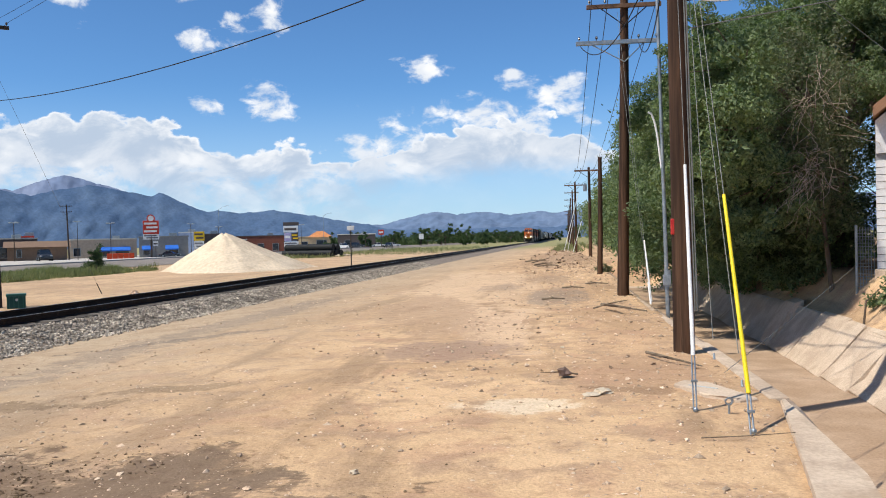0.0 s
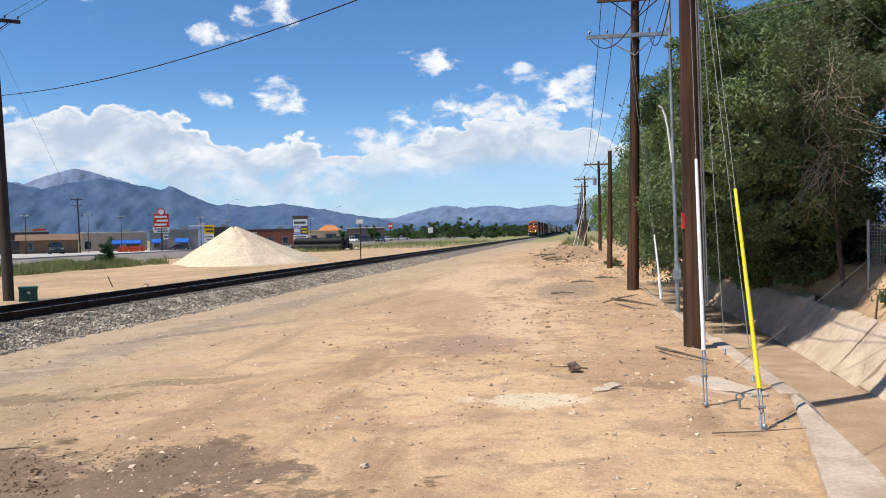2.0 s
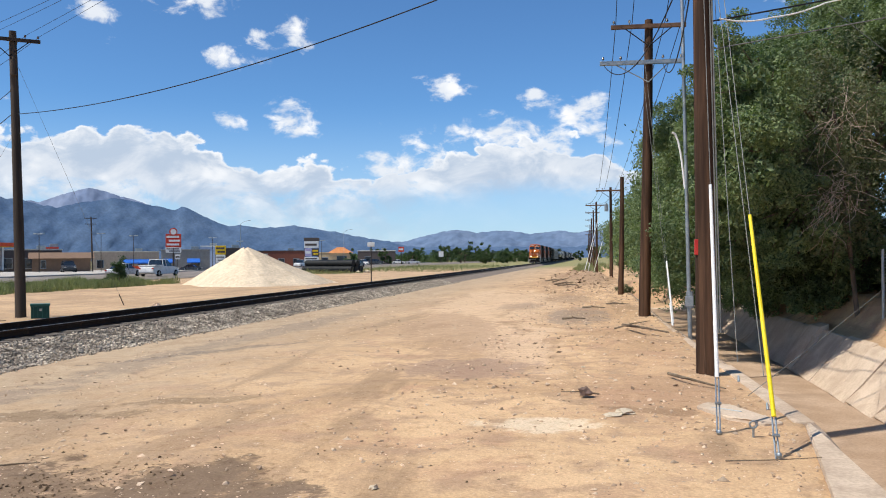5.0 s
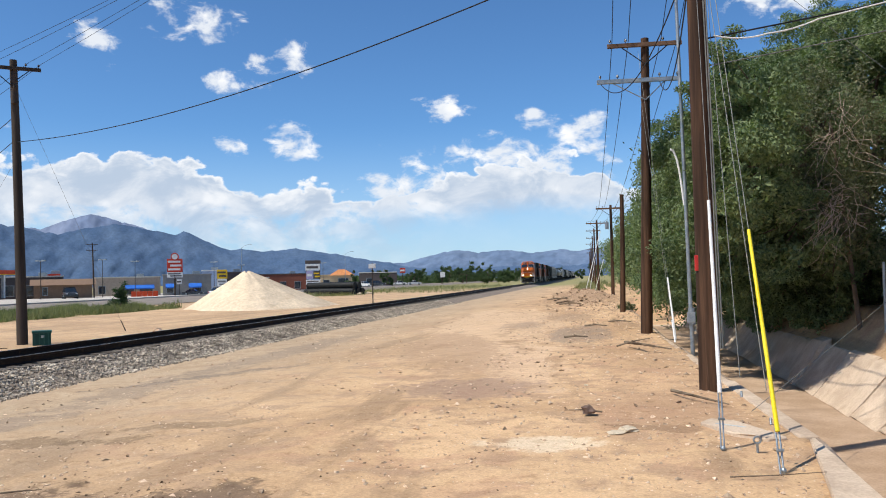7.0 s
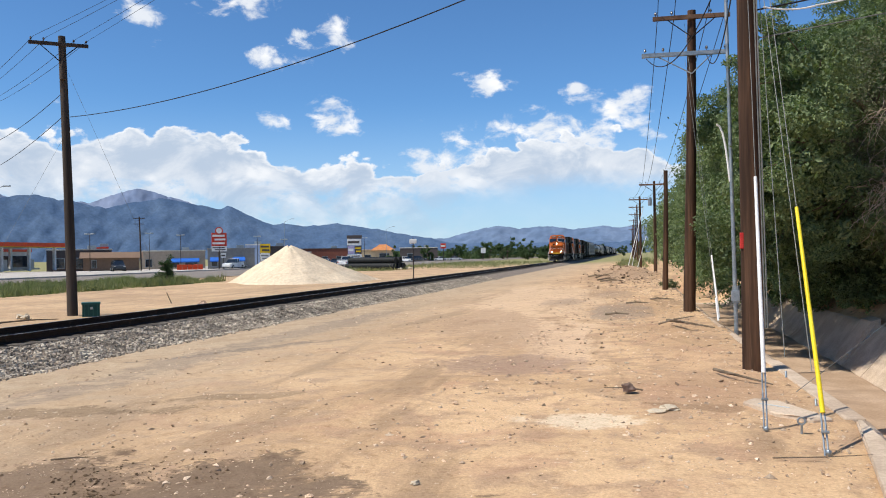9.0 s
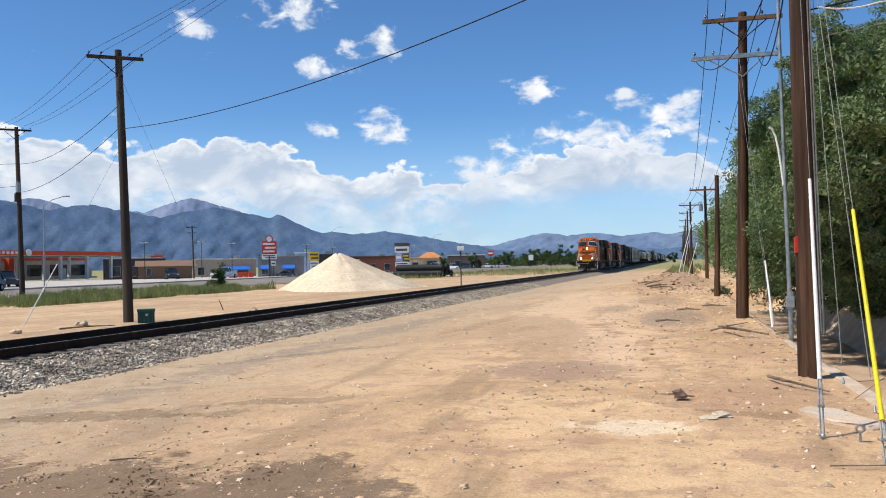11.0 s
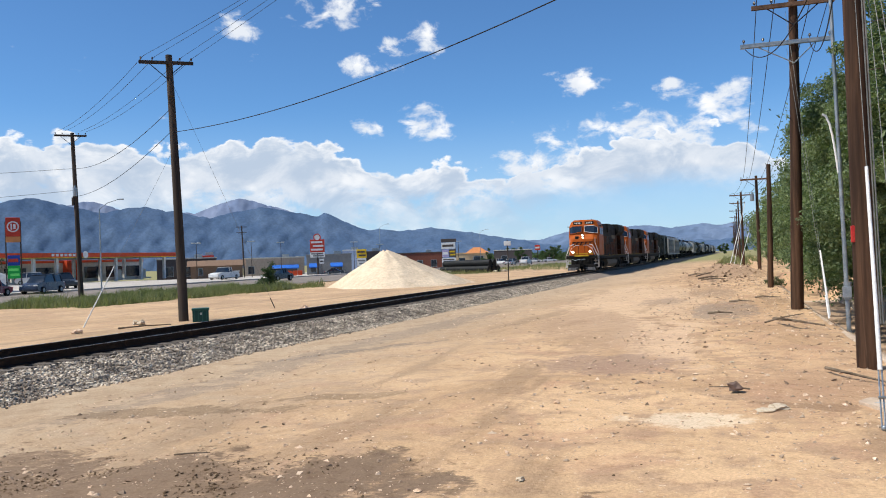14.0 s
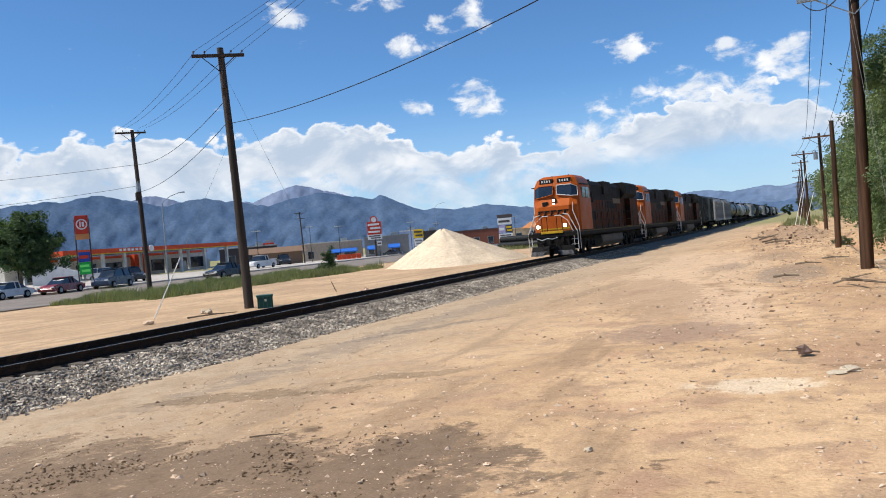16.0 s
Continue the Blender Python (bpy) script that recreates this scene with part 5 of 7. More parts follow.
def clump_points(lobes, n, hang=0.0):
    """Leaf places in drooping tufts over the skin of each lobe, so that lit heads stand before dark hollows."""
    L = np.array(lobes)
    skin = (L[:, 3] * L[:, 4] + L[:, 4] * L[:, 5] + L[:, 3] * L[:, 5]) / 3
    m = int(15 * skin.sum())
    pick = rng.choice(len(L), m, p=skin / skin.sum())
    d = rng.normal(0, 1, (m, 3))
    d /= np.linalg.norm(d, axis=1)[:, None]
    head = L[pick, :3] + d * L[pick, 3:] * (0.72 + 0.36 * rng.random(m))[:, None]
    wide = 0.13 + 0.22 * rng.random(m) ** 1.5
    t = rng.choice(m, n, p=wide ** 2 / (wide ** 2).sum())
    o = rng.normal(0, 1, (n, 3))
    o /= np.linalg.norm(o, axis=1)[:, None]
    o *= (1.35 * rng.random(n) ** 0.45)[:, None]
    q = head[t] + o * wide[t][:, None] * np.array([1.15, 1.15, 0.8])
    q[:, 2] -= hang * 0.5 * (np.abs(o[:, 0]) + np.abs(o[:, 1])) * wide[t]
    return q, d[t] * 0.5 + o * 0.6


def tree(at, height, lobes, n, size, leaf, label, name="tree", group="", trunk_r=0.18, hang=0.3, limbs=True, tufts=False):
    t = thing(name, at, label, "tree", group)
    bm = fresh()
    if limbs:
        mid = Vector((0.1, 0.05, height * 0.38))
        rod(bm, (0, 0, -0.3), mid, trunk_r * 1.25, trunk_r * 0.8, 10)
        for l in lobes:
            c = Vector(l[:3])
            j = mid.lerp(c, 0.5) + Vector((0, 0, 0.2))
            rod(bm, mid * 0.92, j, trunk_r * 0.5, trunk_r * 0.3, 7)
            rod(bm, j, c, trunk_r * 0.3, trunk_r * 0.12, 6)
            for k in range(4):
                d = Vector(rng.normal(0, 1, 3)).normalized()
                rod(bm, j.lerp(c, 0.6), c + Vector((d.x * l[3], d.y * l[4], d.z * l[5])) * 0.8, trunk_r * 0.14, trunk_r * 0.05, 5)
    else:
        rod(bm, (0, 0, -0.2), (0, 0, height * 0.6), trunk_r, trunk_r * 0.5, 8)
    part("trunk", bm, BARK, t)
    p, d = clump_points(lobes, n, hang) if tufts else crown_points(lobes, n, hang)
    size = size * (0.6 + 0.8 * rng.random(n))
    k = n // 5                                   # broad overlapping foliage deep inside the crown
    deep, dd = crown_points([(*l[:3], *(0.6 * c for c in l[3:])) for l in lobes], k, hang)
    p, d, size = np.concatenate([p, deep]), np.concatenate([d, dd]), np.concatenate([size, size[:k] * 1.5])
    v, f = leaves(p, size, d)
    raw("crown", v, f, leaf, t)
    return t


# boughs that hang low over the ditch: the row of their tree, middle, radii
OVERHANG = ((22.4, 3.0, 18.7, 2.9, 0.75, 0.8, 0.75), (22.4, 2.7, 19.4, 4.1, 0.6, 0.8, 0.7), (22.4, 2.8, 20.0, 3.4, 0.85, 1.1, 0.9), (22.4, 3.8, 21.2, 1.7, 0.9, 0.8, 0.8), (22.4, 2.7, 21.6, 2.3, 0.8, 1.2, 1.0), (22.4, 3.3, 23.0, 3.3, 1.0, 1.5, 1.1),
            (22.4, 4.9, 22.8, 1.0, 1.0, 0.9, 0.9), (25.5, 2.6, 24.5, 2.3, 0.8, 1.6, 1.2), (25.5, 3.1, 23.5, 4.3, 0.9, 1.5, 1.0), (25.5, 2.7, 27.5, 2.2, 0.9, 1.8, 1.3),
            (25.5, 3.3, 27.0, 4.2, 1.0, 1.8, 1.1), (32.0, 2.6, 31.0, 2.2, 0.9, 2.0, 1.4), (32.0, 2.6, 35.0, 2.4, 1.0, 2.4, 1.6),
            (22.4, 5.5, 20.2, 2.2, 0.8, 0.8, 0.9), (22.4, 5.9, 21.3, 1.4, 0.8, 0.8, 0.8), (22.4, 5.0, 20.6, 3.6, 1.0, 0.9, 1.0), (22.4, 3.6, 22.4, 2.0, 1.0, 1.0, 0.9), (22.4, 3.3, 20.0, 2.4, 0.8, 0.8, 0.8), (22.4, 4.3, 20.4, 2.3, 0.8, 0.8, 0.8), (25.5, 3.6, 24.2, 2.0, 1.1, 1.2, 1.0),
            (25.5, 3.7, 26.5, 2.0, 1.2, 1.5, 1.1), (32.0, 3.8, 29.0, 2.0, 1.3, 1.8, 1.2), (32.0, 3.8, 33.0, 2.2, 1.4, 2.4, 1.4))


def build_trees():
    # big elms on the far bank of the ditch: trunk place, then lobes relative to it
    spec = [
        ((6.75, 22.4, 0.5), 9.0, [(-3.6, -4.6, 3.3, 1.1, 1.3, 1.0), (-3.6, -4.5, 5.0, 1.2, 1.3, 1.1), (-3.3, -1.2, 4.4, 1.2, 1.7, 1.1), (-3.1, 0.8, 4.4, 1.2, 1.6, 1.2), (-3.5, -2.9, 4.2, 1.3, 1.5, 1.1), (-3.4, -4.2, 2.0, 1.0, 1.0, 0.9), (-1.5, -0.6, 0.0, 1.0, 0.9, 0.8), (-1.6, -0.4, 0.9, 1.4, 1.3, 1.2), (-1.0, -0.9, 0.8, 0.9, 0.9, 1.0), (-1.0, 0, 5.0, 2.3, 2.2, 1.9), (-2.0, -0.5, 3.1, 1.8, 1.7, 1.5), (0.8, 0.4, 6.6, 2.2, 2.2, 1.7),
                                 (1.6, 0.6, 6.4, 2.0, 1.6, 1.5), (-2.2, 0.8, 1.8, 1.5, 1.6, 1.2), (-0.9, -1.3, 2.9, 1.1, 1.0, 1.4), (2.6, -0.6, 6.2, 1.8, 1.8, 1.7)], 54000),
        ((6.8, 25.5, 0.4), 9.0, [(-3.6, -0.8, 4.6, 1.4, 1.8, 1.2), (-3.7, 1.8, 5.0, 1.4, 1.8, 1.2), (-1.9, 0, 0.6, 1.6, 2.0, 1.2), (-1.2, 0, 5.6, 2.5, 2.4, 2.0), (-2.5, -0.5, 3.4, 1.9, 2.0, 1.7), (0.6, 0.5, 7.3, 2.1, 2.2, 1.6), (-1.2, 1.6, 6.8, 1.9, 1.9, 1.6), (-2.6, 1.0, 1.7, 1.7, 1.8, 1.3)], 32000),
        ((6.3, 32.0, 0.4), 9.6, [(-1.8, 0, 0.6, 1.8, 3.0, 1.3), (-0.9, 0, 5.8, 2.5, 2.8, 2.2), (-2.4, -0.6, 3.2, 2.0, 2.4, 1.9), (0.2, 1.0, 7.8, 2.1, 2.4, 1.7), (-2.4, 1.5, 1.8, 1.7, 2.4, 1.4)], 17000),
        ((6.0, 41.0, 0.3), 9.5, [(-1.6, 0, 0.6, 1.7, 3.6, 1.3), (-0.8, 0, 5.6, 2.5, 3.2, 2.3), (-2.2, 0.4, 3.0, 2.0, 3.0, 2.0), (0.2, 1.0, 7.8, 2.0, 2.4, 1.6)], 10000),
        ((5.8, 52.0, 0.3), 9.0, [(-0.5, 0, 5.2, 2.6, 4.0, 2.6), (-1.6, 0.5, 2.4, 2.0, 3.6, 2.0)], 8000),
        ((5.4, 66.0, 0.3), 8.5, [(-0.2, 0, 5.0, 2.6, 4.6, 2.7), (-1.2, 0.5, 2.2, 1.9, 4.0, 1.8)], 5000),
        ((5.2, 84.0, 0.3), 8.0, [(-0.2, 0, 4.6, 2.6, 6.0, 2.8), (-1.0, 0.5, 1.9, 1.9, 5.0, 1.6)], 4000),
        ((5.0, 110.0, 0.3), 8.0, [(0, 0, 4.4, 2.8, 9.0, 2.9)], 3000),
        ((5.0, 145.0, 0.3), 8.0, [(0, 0, 4.4, 3.0, 14.0, 2.9)], 2500),
        ((10.5, 24.0, 0.9), 10.5, [(0, 0, 6.0, 3.0, 3.0, 2.8), (-1.0, -1.0, 8.0, 2.4, 2.4, 1.9), (1.0, 0, 3.0, 2.6, 2.4, 2.2), (-3.0, 0.8, 1.0, 1.3, 1.6, 1.7), (-2.9, 1.4, 4.0, 1.6, 1.8, 2.2), (-3.6, 2.6, 2.4, 1.6, 1.6, 2.2)], 16000),
        ((9.6, 31.0, 0.9), 10.5, [(0, 0, 6.4, 3.0, 3.4, 2.8), (-1.0, 0, 8.4, 2.4, 2.6, 1.8)], 8000),
    ]
    for at, h, lobes, n in spec:
        near = at[1] < 35
        if near:                                      # the low boughs stand back under the crown
            lobes = [(x + 0.9, y + 0.7, *rest) if rest[0] < 2.2 else (x, y, *rest) for x, y, *rest in lobes]
            lobes += [(x - at[0], y - at[1], z - at[2], *rest) for owner, x, y, z, *rest in OVERHANG if owner == at[1]]
        tree(at, h, lobes, int(n * (5.0 if near else 2.4)), (0.022 if near else 0.046) + 0.0009 * at[1], LEAF, "large leafy elm overhanging the concrete ditch", "elm_tree", "elms along the ditch", tufts=near)
    # dusty dry foliage with bare twigs on the nearest tree
    p, d = crown_points([(5.4, 19.5, 4.9, 1.0, 0.8, 1.7), (5.3, 19.6, 3.1, 1.0, 0.8, 1.1)], 16000, 0.5)
    v, f = leaves(p, 0.036 * (0.6 + 0.8 * rng.random(len(p))), d)
    b = thing("dry_shrub", (0, 0, 0), "dusty shrub with bare dead twigs under the elm", "shrub")
    raw("foliage", v, f, LEAF_DULL, b)
    for k in range(90):
        a = Vector((5.2 + rng.normal(0, 0.26), 18.6 + rng.normal(0, 0.2), 3.05 + rng.normal(0, 0.3) if k < 62 else 4.6 + rng.normal(0, 0.4)))
        pts = [a]
        dirn = Vector((rng.normal(-0.2, 0.5), rng.normal(-0.5, 0.3), rng.normal(-0.2, 0.5)))
        for s in range(8):
            dirn = dirn * 0.8 + Vector((rng.normal(0, 0.38), rng.normal(0, 0.25), rng.normal(-0.16, 0.25)))
            pts.append(pts[-1] + dirn * 0.11)
        bm = fresh()
        tube(bm, pts, 0.0045, 4)
        part("twig", bm, DRYTWIG, b)
    bm = fresh()
    rod(bm, (6.0, 20.2, 0.2), (5.3, 19.3, 4.8), 0.06, 0.03, 8)
    part("stem", bm, BARK, b)
    # woods at the end of the lot and beyond the shops
    for x, y, h, w in ((-69, 331, 6.6, 5), (-60, 335, 6.0, 5), (-53, 296, 8.0, 5.2), (-46, 300, 6.6, 5), (-40, 310, 7.2, 5.5), (-33, 320, 6.2, 6), (-27, 380, 6.4, 7), (-20.5, 392, 5.6, 7), (-62, 250, 5.5, 3.5), (-78, 300, 6.0, 6), (-64, 300, 6.4, 6), (-49, 322, 7.0, 7), (-43, 290, 7.4, 6), (-36, 296, 6.6, 7), (-30, 340, 7.0, 8), (-24, 350, 6.0, 8), (-17, 420, 7.0, 9), (-56, 330, 7.6, 8), (-86, 330, 7.5, 9), (-33, 262, 3.2, 5), (-27, 280, 3.0, 6),
                       (2.0, 330, 7.5, 5), (-4.0, 400, 6.0, 5)):
        lobes = [(rng.normal(0, w * 0.25), rng.normal(0, w * 0.2), h * (0.35 + 0.3 * k / 3), w * 0.42, w * 0.42, h * 0.30) for k in range(4)]
        tree((x, y, float(ground_z(x, y))), h, lobes, 1500, 0.30, FAR_LEAF, "distant green tree at the edge of town", "distant_tree", "distant trees", 0.16)
    tree((-56.5, 195, -0.9), 5.8, [(0, 0, 2.0, 1.6, 1.6, 1.6), (0, 0, 3.6, 1.1, 1.1, 1.5), (0, 0, 4.9, 0.5, 0.5, 1.0)], 1800, 0.22, FAR_LEAF, "dark conifer beside the shops", "conifer", trunk_r=0.12)
    tree((-76.5, 63.2, 0.0), 8.6, [(0, 0, 5.0, 3.6, 3.6, 2.3), (1.5, 1.2, 4.0, 2.6, 2.6, 1.9), (-1.8, 0, 5.6, 2.6, 2.6, 2.1), (0.4, 0.4, 7.0, 2.2, 2.2, 1.6), (2.4, -0.6, 3.0, 1.8, 1.8, 1.4)], 30000, 0.15, FAR_LEAF, "round leafy tree beside the filling station", "shade_tree")
    tree((-33.2, 54.5, -0.25), 2.1, [(0, 0, 0.8, 0.7, 0.7, 0.75), (0.1, 0, 1.5, 0.45, 0.45, 0.6), (-0.5, 0.2, 0.5, 0.5, 0.5, 0.5)], 2600, 0.07, FAR_LEAF, "small dark juniper bush on roadside grass", "bush", trunk_r=0.05, hang=0.1)
    tree((1.5, 39.0, 0.0), 0.5, [(0, 0, 0.2, 0.3, 0.3, 0.2), (0.3, 0.5, 0.15, 0.3, 0.3, 0.2)], 500, 0.05, LEAF_DULL, "weedy shrub at the pole foot", "shrub", trunk_r=0.02, hang=0.05)
    tree((5.45, 16.6, -0.1), 1.2, [(0.5, 0, 0.4, 0.45, 0.45, 0.45), (0.9, 0.2, 0.7, 0.4, 0.4, 0.4)], 1500, 0.04, LEAF, "green weedy bush below the house wall", "shrub", trunk_r=0.02, hang=0.05)


def build_far_woods():
    n = 16000
    x = rng.uniform(-120, -17, n)
    y = 385 + 30 * rng.random(n) + 12 * wobble(x, x * 0, 0.2, 3.0)
    h = 4.4 + 1.6 * wobble(x, x * 0, 0.35, 1.0) + 1.0 * wobble(x, x * 0, 1.1, 2.0)
    at = np.stack([x, y, np.maximum(h, 1.5) * rng.random(n) ** 0.8 + ground_z(x, y)], -1)
    v, f = leaves(at, 0.5 * (0.6 + 0.8 * rng.random(n)))
    tagged(raw("far_woods", v, f, FAR_LEAF), "low line of dark green far trees", "trees", kind="stuff")


def grass_patch(name, n, xs, ys, h, label, zf=ground_z):
    x, y = rng.uniform(*xs, n), rng.uniform(*ys, n)
    keep = 1.3 * wobble(x, y, 0.45, 5.0) + 0.7 * wobble(x, y, 1.4, 2.0) + 0.45 * rng.normal(0, 1, n) > -0.2 + 0.9 * (x - xs[0]) / (xs[1] - xs[0]) - 0.45
    x, y = x[keep], y[keep]
    n = len(x)
    z = zf(x, y)
    tall = h * (0.3 + 1.3 * rng.random(n) ** 1.5) * (1 + 0.8 * wobble(x, y, 0.8, 1.0))
    a = rng.uniform(0, 6.28, n)
    w = (0.010 + 0.016 * rng.random(n)) * (1 + 0.006 * y)
    dx, dy = np.cos(a) * w, np.sin(a) * w
    lx, ly = rng.normal(0, 0.3, n) * tall, rng.normal(0, 0.3, n) * tall
    v = np.stack([np.stack([x - dx, y - dy, z], -1), np.stack([x + dx, y + dy, z], -1), np.stack([x + lx, y + ly, z + tall], -1)], 1)
    tagged(raw(name, v.reshape(-1, 3), np.arange(3 * n).reshape(-1, 3), GRASS), label, "grass", kind="stuff")


def build_pile():
    n, m = 96, 40
    verts, faces = [(-0.5, 0, 2.68)], []
    for r in range(1, m + 1):
        k = r / m
        for i in range(n):
            a = 2 * math.pi * i / n
            rad = (5.0 + 0.55 * math.cos(a)) * (1 + 0.06 * math.sin(3 * a + 0.5) + 0.03 * math.sin(7 * a)) * (1.2 if math.sin(a) > 0.3 else 1.0)
            z = 2.86 * (1 - k) ** 1.10 * (1 + 0.05 * math.sin(5 * a + 4 * k) * k) + 0.10 * k * (1 - k) * math.sin(11 * a + 3 * k)
            if k < 0.12:
                z = min(z, 2.70 + 0.07 * math.sin(2 * a + 1.0) + 0.05 * math.sin(5 * a))
            if r < m and math.sin(a) < -0.1:            # the scraped front edge
                z = max(z, 0.17)
            verts.append((rad * k * math.cos(a) - 0.5 * (1 - k), rad * k * math.sin(a), z - 0.05 * k + 0.004 * math.sin(i * 12.9 + r * 4.1) + 0.09 * (math.sin(3 * a + 9 * k) + 0.7 * math.sin(8 * a + 2.0 + 5 * k) + 0.5 * math.sin(17 * a + 7 * k)) * k * (1 - k)))
    for i in range(n):
        faces.append((0, 1 + i, 1 + (i + 1) % n))
    for r in range(m - 1):
        for i in range(n):
            a, b = 1 + r * n + i, 1 + r * n + (i + 1) % n
            faces.append((a, a + n, b + n, b))
    ob = raw("sand_mound", verts, faces, SAND, smooth=True)
    ob.matrix_basis = pose(-24.3, 57.5, -0.22, 0, 0, 22)
    tagged(ob, "large cone-shaped heap of pale sand beside the track", "sand pile")


def painted(name, c, rough=0.6, k=0.85, **more):
    return mat(name, tuple(v * k for v in c), c, 1.5, rough, bump=0.05, **more)


def shop(name, c, size, turn, wall, label, top=None, holes=(), awnings=(), base=None):
    """A flat-roofed shop: wall, parapet, windows in their frames, awnings. holes: x, z, width, height on the front."""
    w, d, h = size
    s = thing(name, (c[0], c[1], base if base is not None else float(ground_z(c[0], c[1]))), label, "shop building", "shops along the street", turn)
    bm = fresh()
    box(bm, (0, d / 2, h / 2 - 0.3), (w, d, h + 0.6))
    part("wall", bm, wall, s)
    bm = fresh()
    box(bm, (0, d / 2, h + 0.12), (w + 0.25, d + 0.25, 0.3), bevel=0.03)
    part("parapet", bm, top or wall, s)
    bm = fresh()
    box(bm, (w * 0.2, d * 0.6, h + 0.6), (1.8, 1.6, 0.9), bevel=0.05)
    part("roof_unit", bm, GALV, s)
    for x, z, ww, hh in holes:
        bm = fresh()
        for a, b, e, g in ((x, z + hh / 2, ww + 0.16, 0.1), (x, z - hh / 2, ww + 0.16, 0.1), (x - ww / 2, z, 0.1, hh), (x + ww / 2, z, 0.1, hh)):
            box(bm, (a, -0.05, b), (e, 0.12, g))
        fr = part("window", bm, GALV, s)
        bm = fresh()
        box(bm, (x, -0.02, z), (ww, 0.06, hh))
        part("pane", bm, GLASS, fr)
    for x, z, ww, colour in awnings:
        bm = fresh()
        solid(bm, [(0.0, z + 0.55), (0.0, z - 0.35), (-1.0, z - 0.55), (-1.0, z - 0.30)], x - ww / 2, x + ww / 2)
        part("awning", bm, colour, s, "bright blue fabric awning")
    return s


def post_sign(name, at, height, panels, label, posts=(0.0,), r=0.09, turn=40.0):
    """panels: x, z, width, height, material, pale bars on it."""
    s = thing(name, at, label, "roadside sign", "roadside signs", turn)
    for x in posts:
        bm = fresh()
        rod(bm, (x, 0, -0.4), (x, 0, height), r, seg=10)
        part("post", bm, OLDWOOD, s)
    for x, z, w, h, m, bars, bm_mat in panels:
        bm = fresh()
        box(bm, (x, -0.02, z), (w, 0.32, h), bevel=0.04)
        p = part("panel", bm, m, s)
        if bars:
            for k in range(bars):
                bm = fresh()
                box(bm, (x + (0.06 * w if k % 2 else -0.04 * w), -0.19, z + h / 2 - (k + 0.75) * h / (bars + 0.5)), (w * (0.72 if k % 2 else 0.8), 0.03, h / (bars + 0.5) * 0.5))
                part("bar", bm, bm_mat, p)
    return s


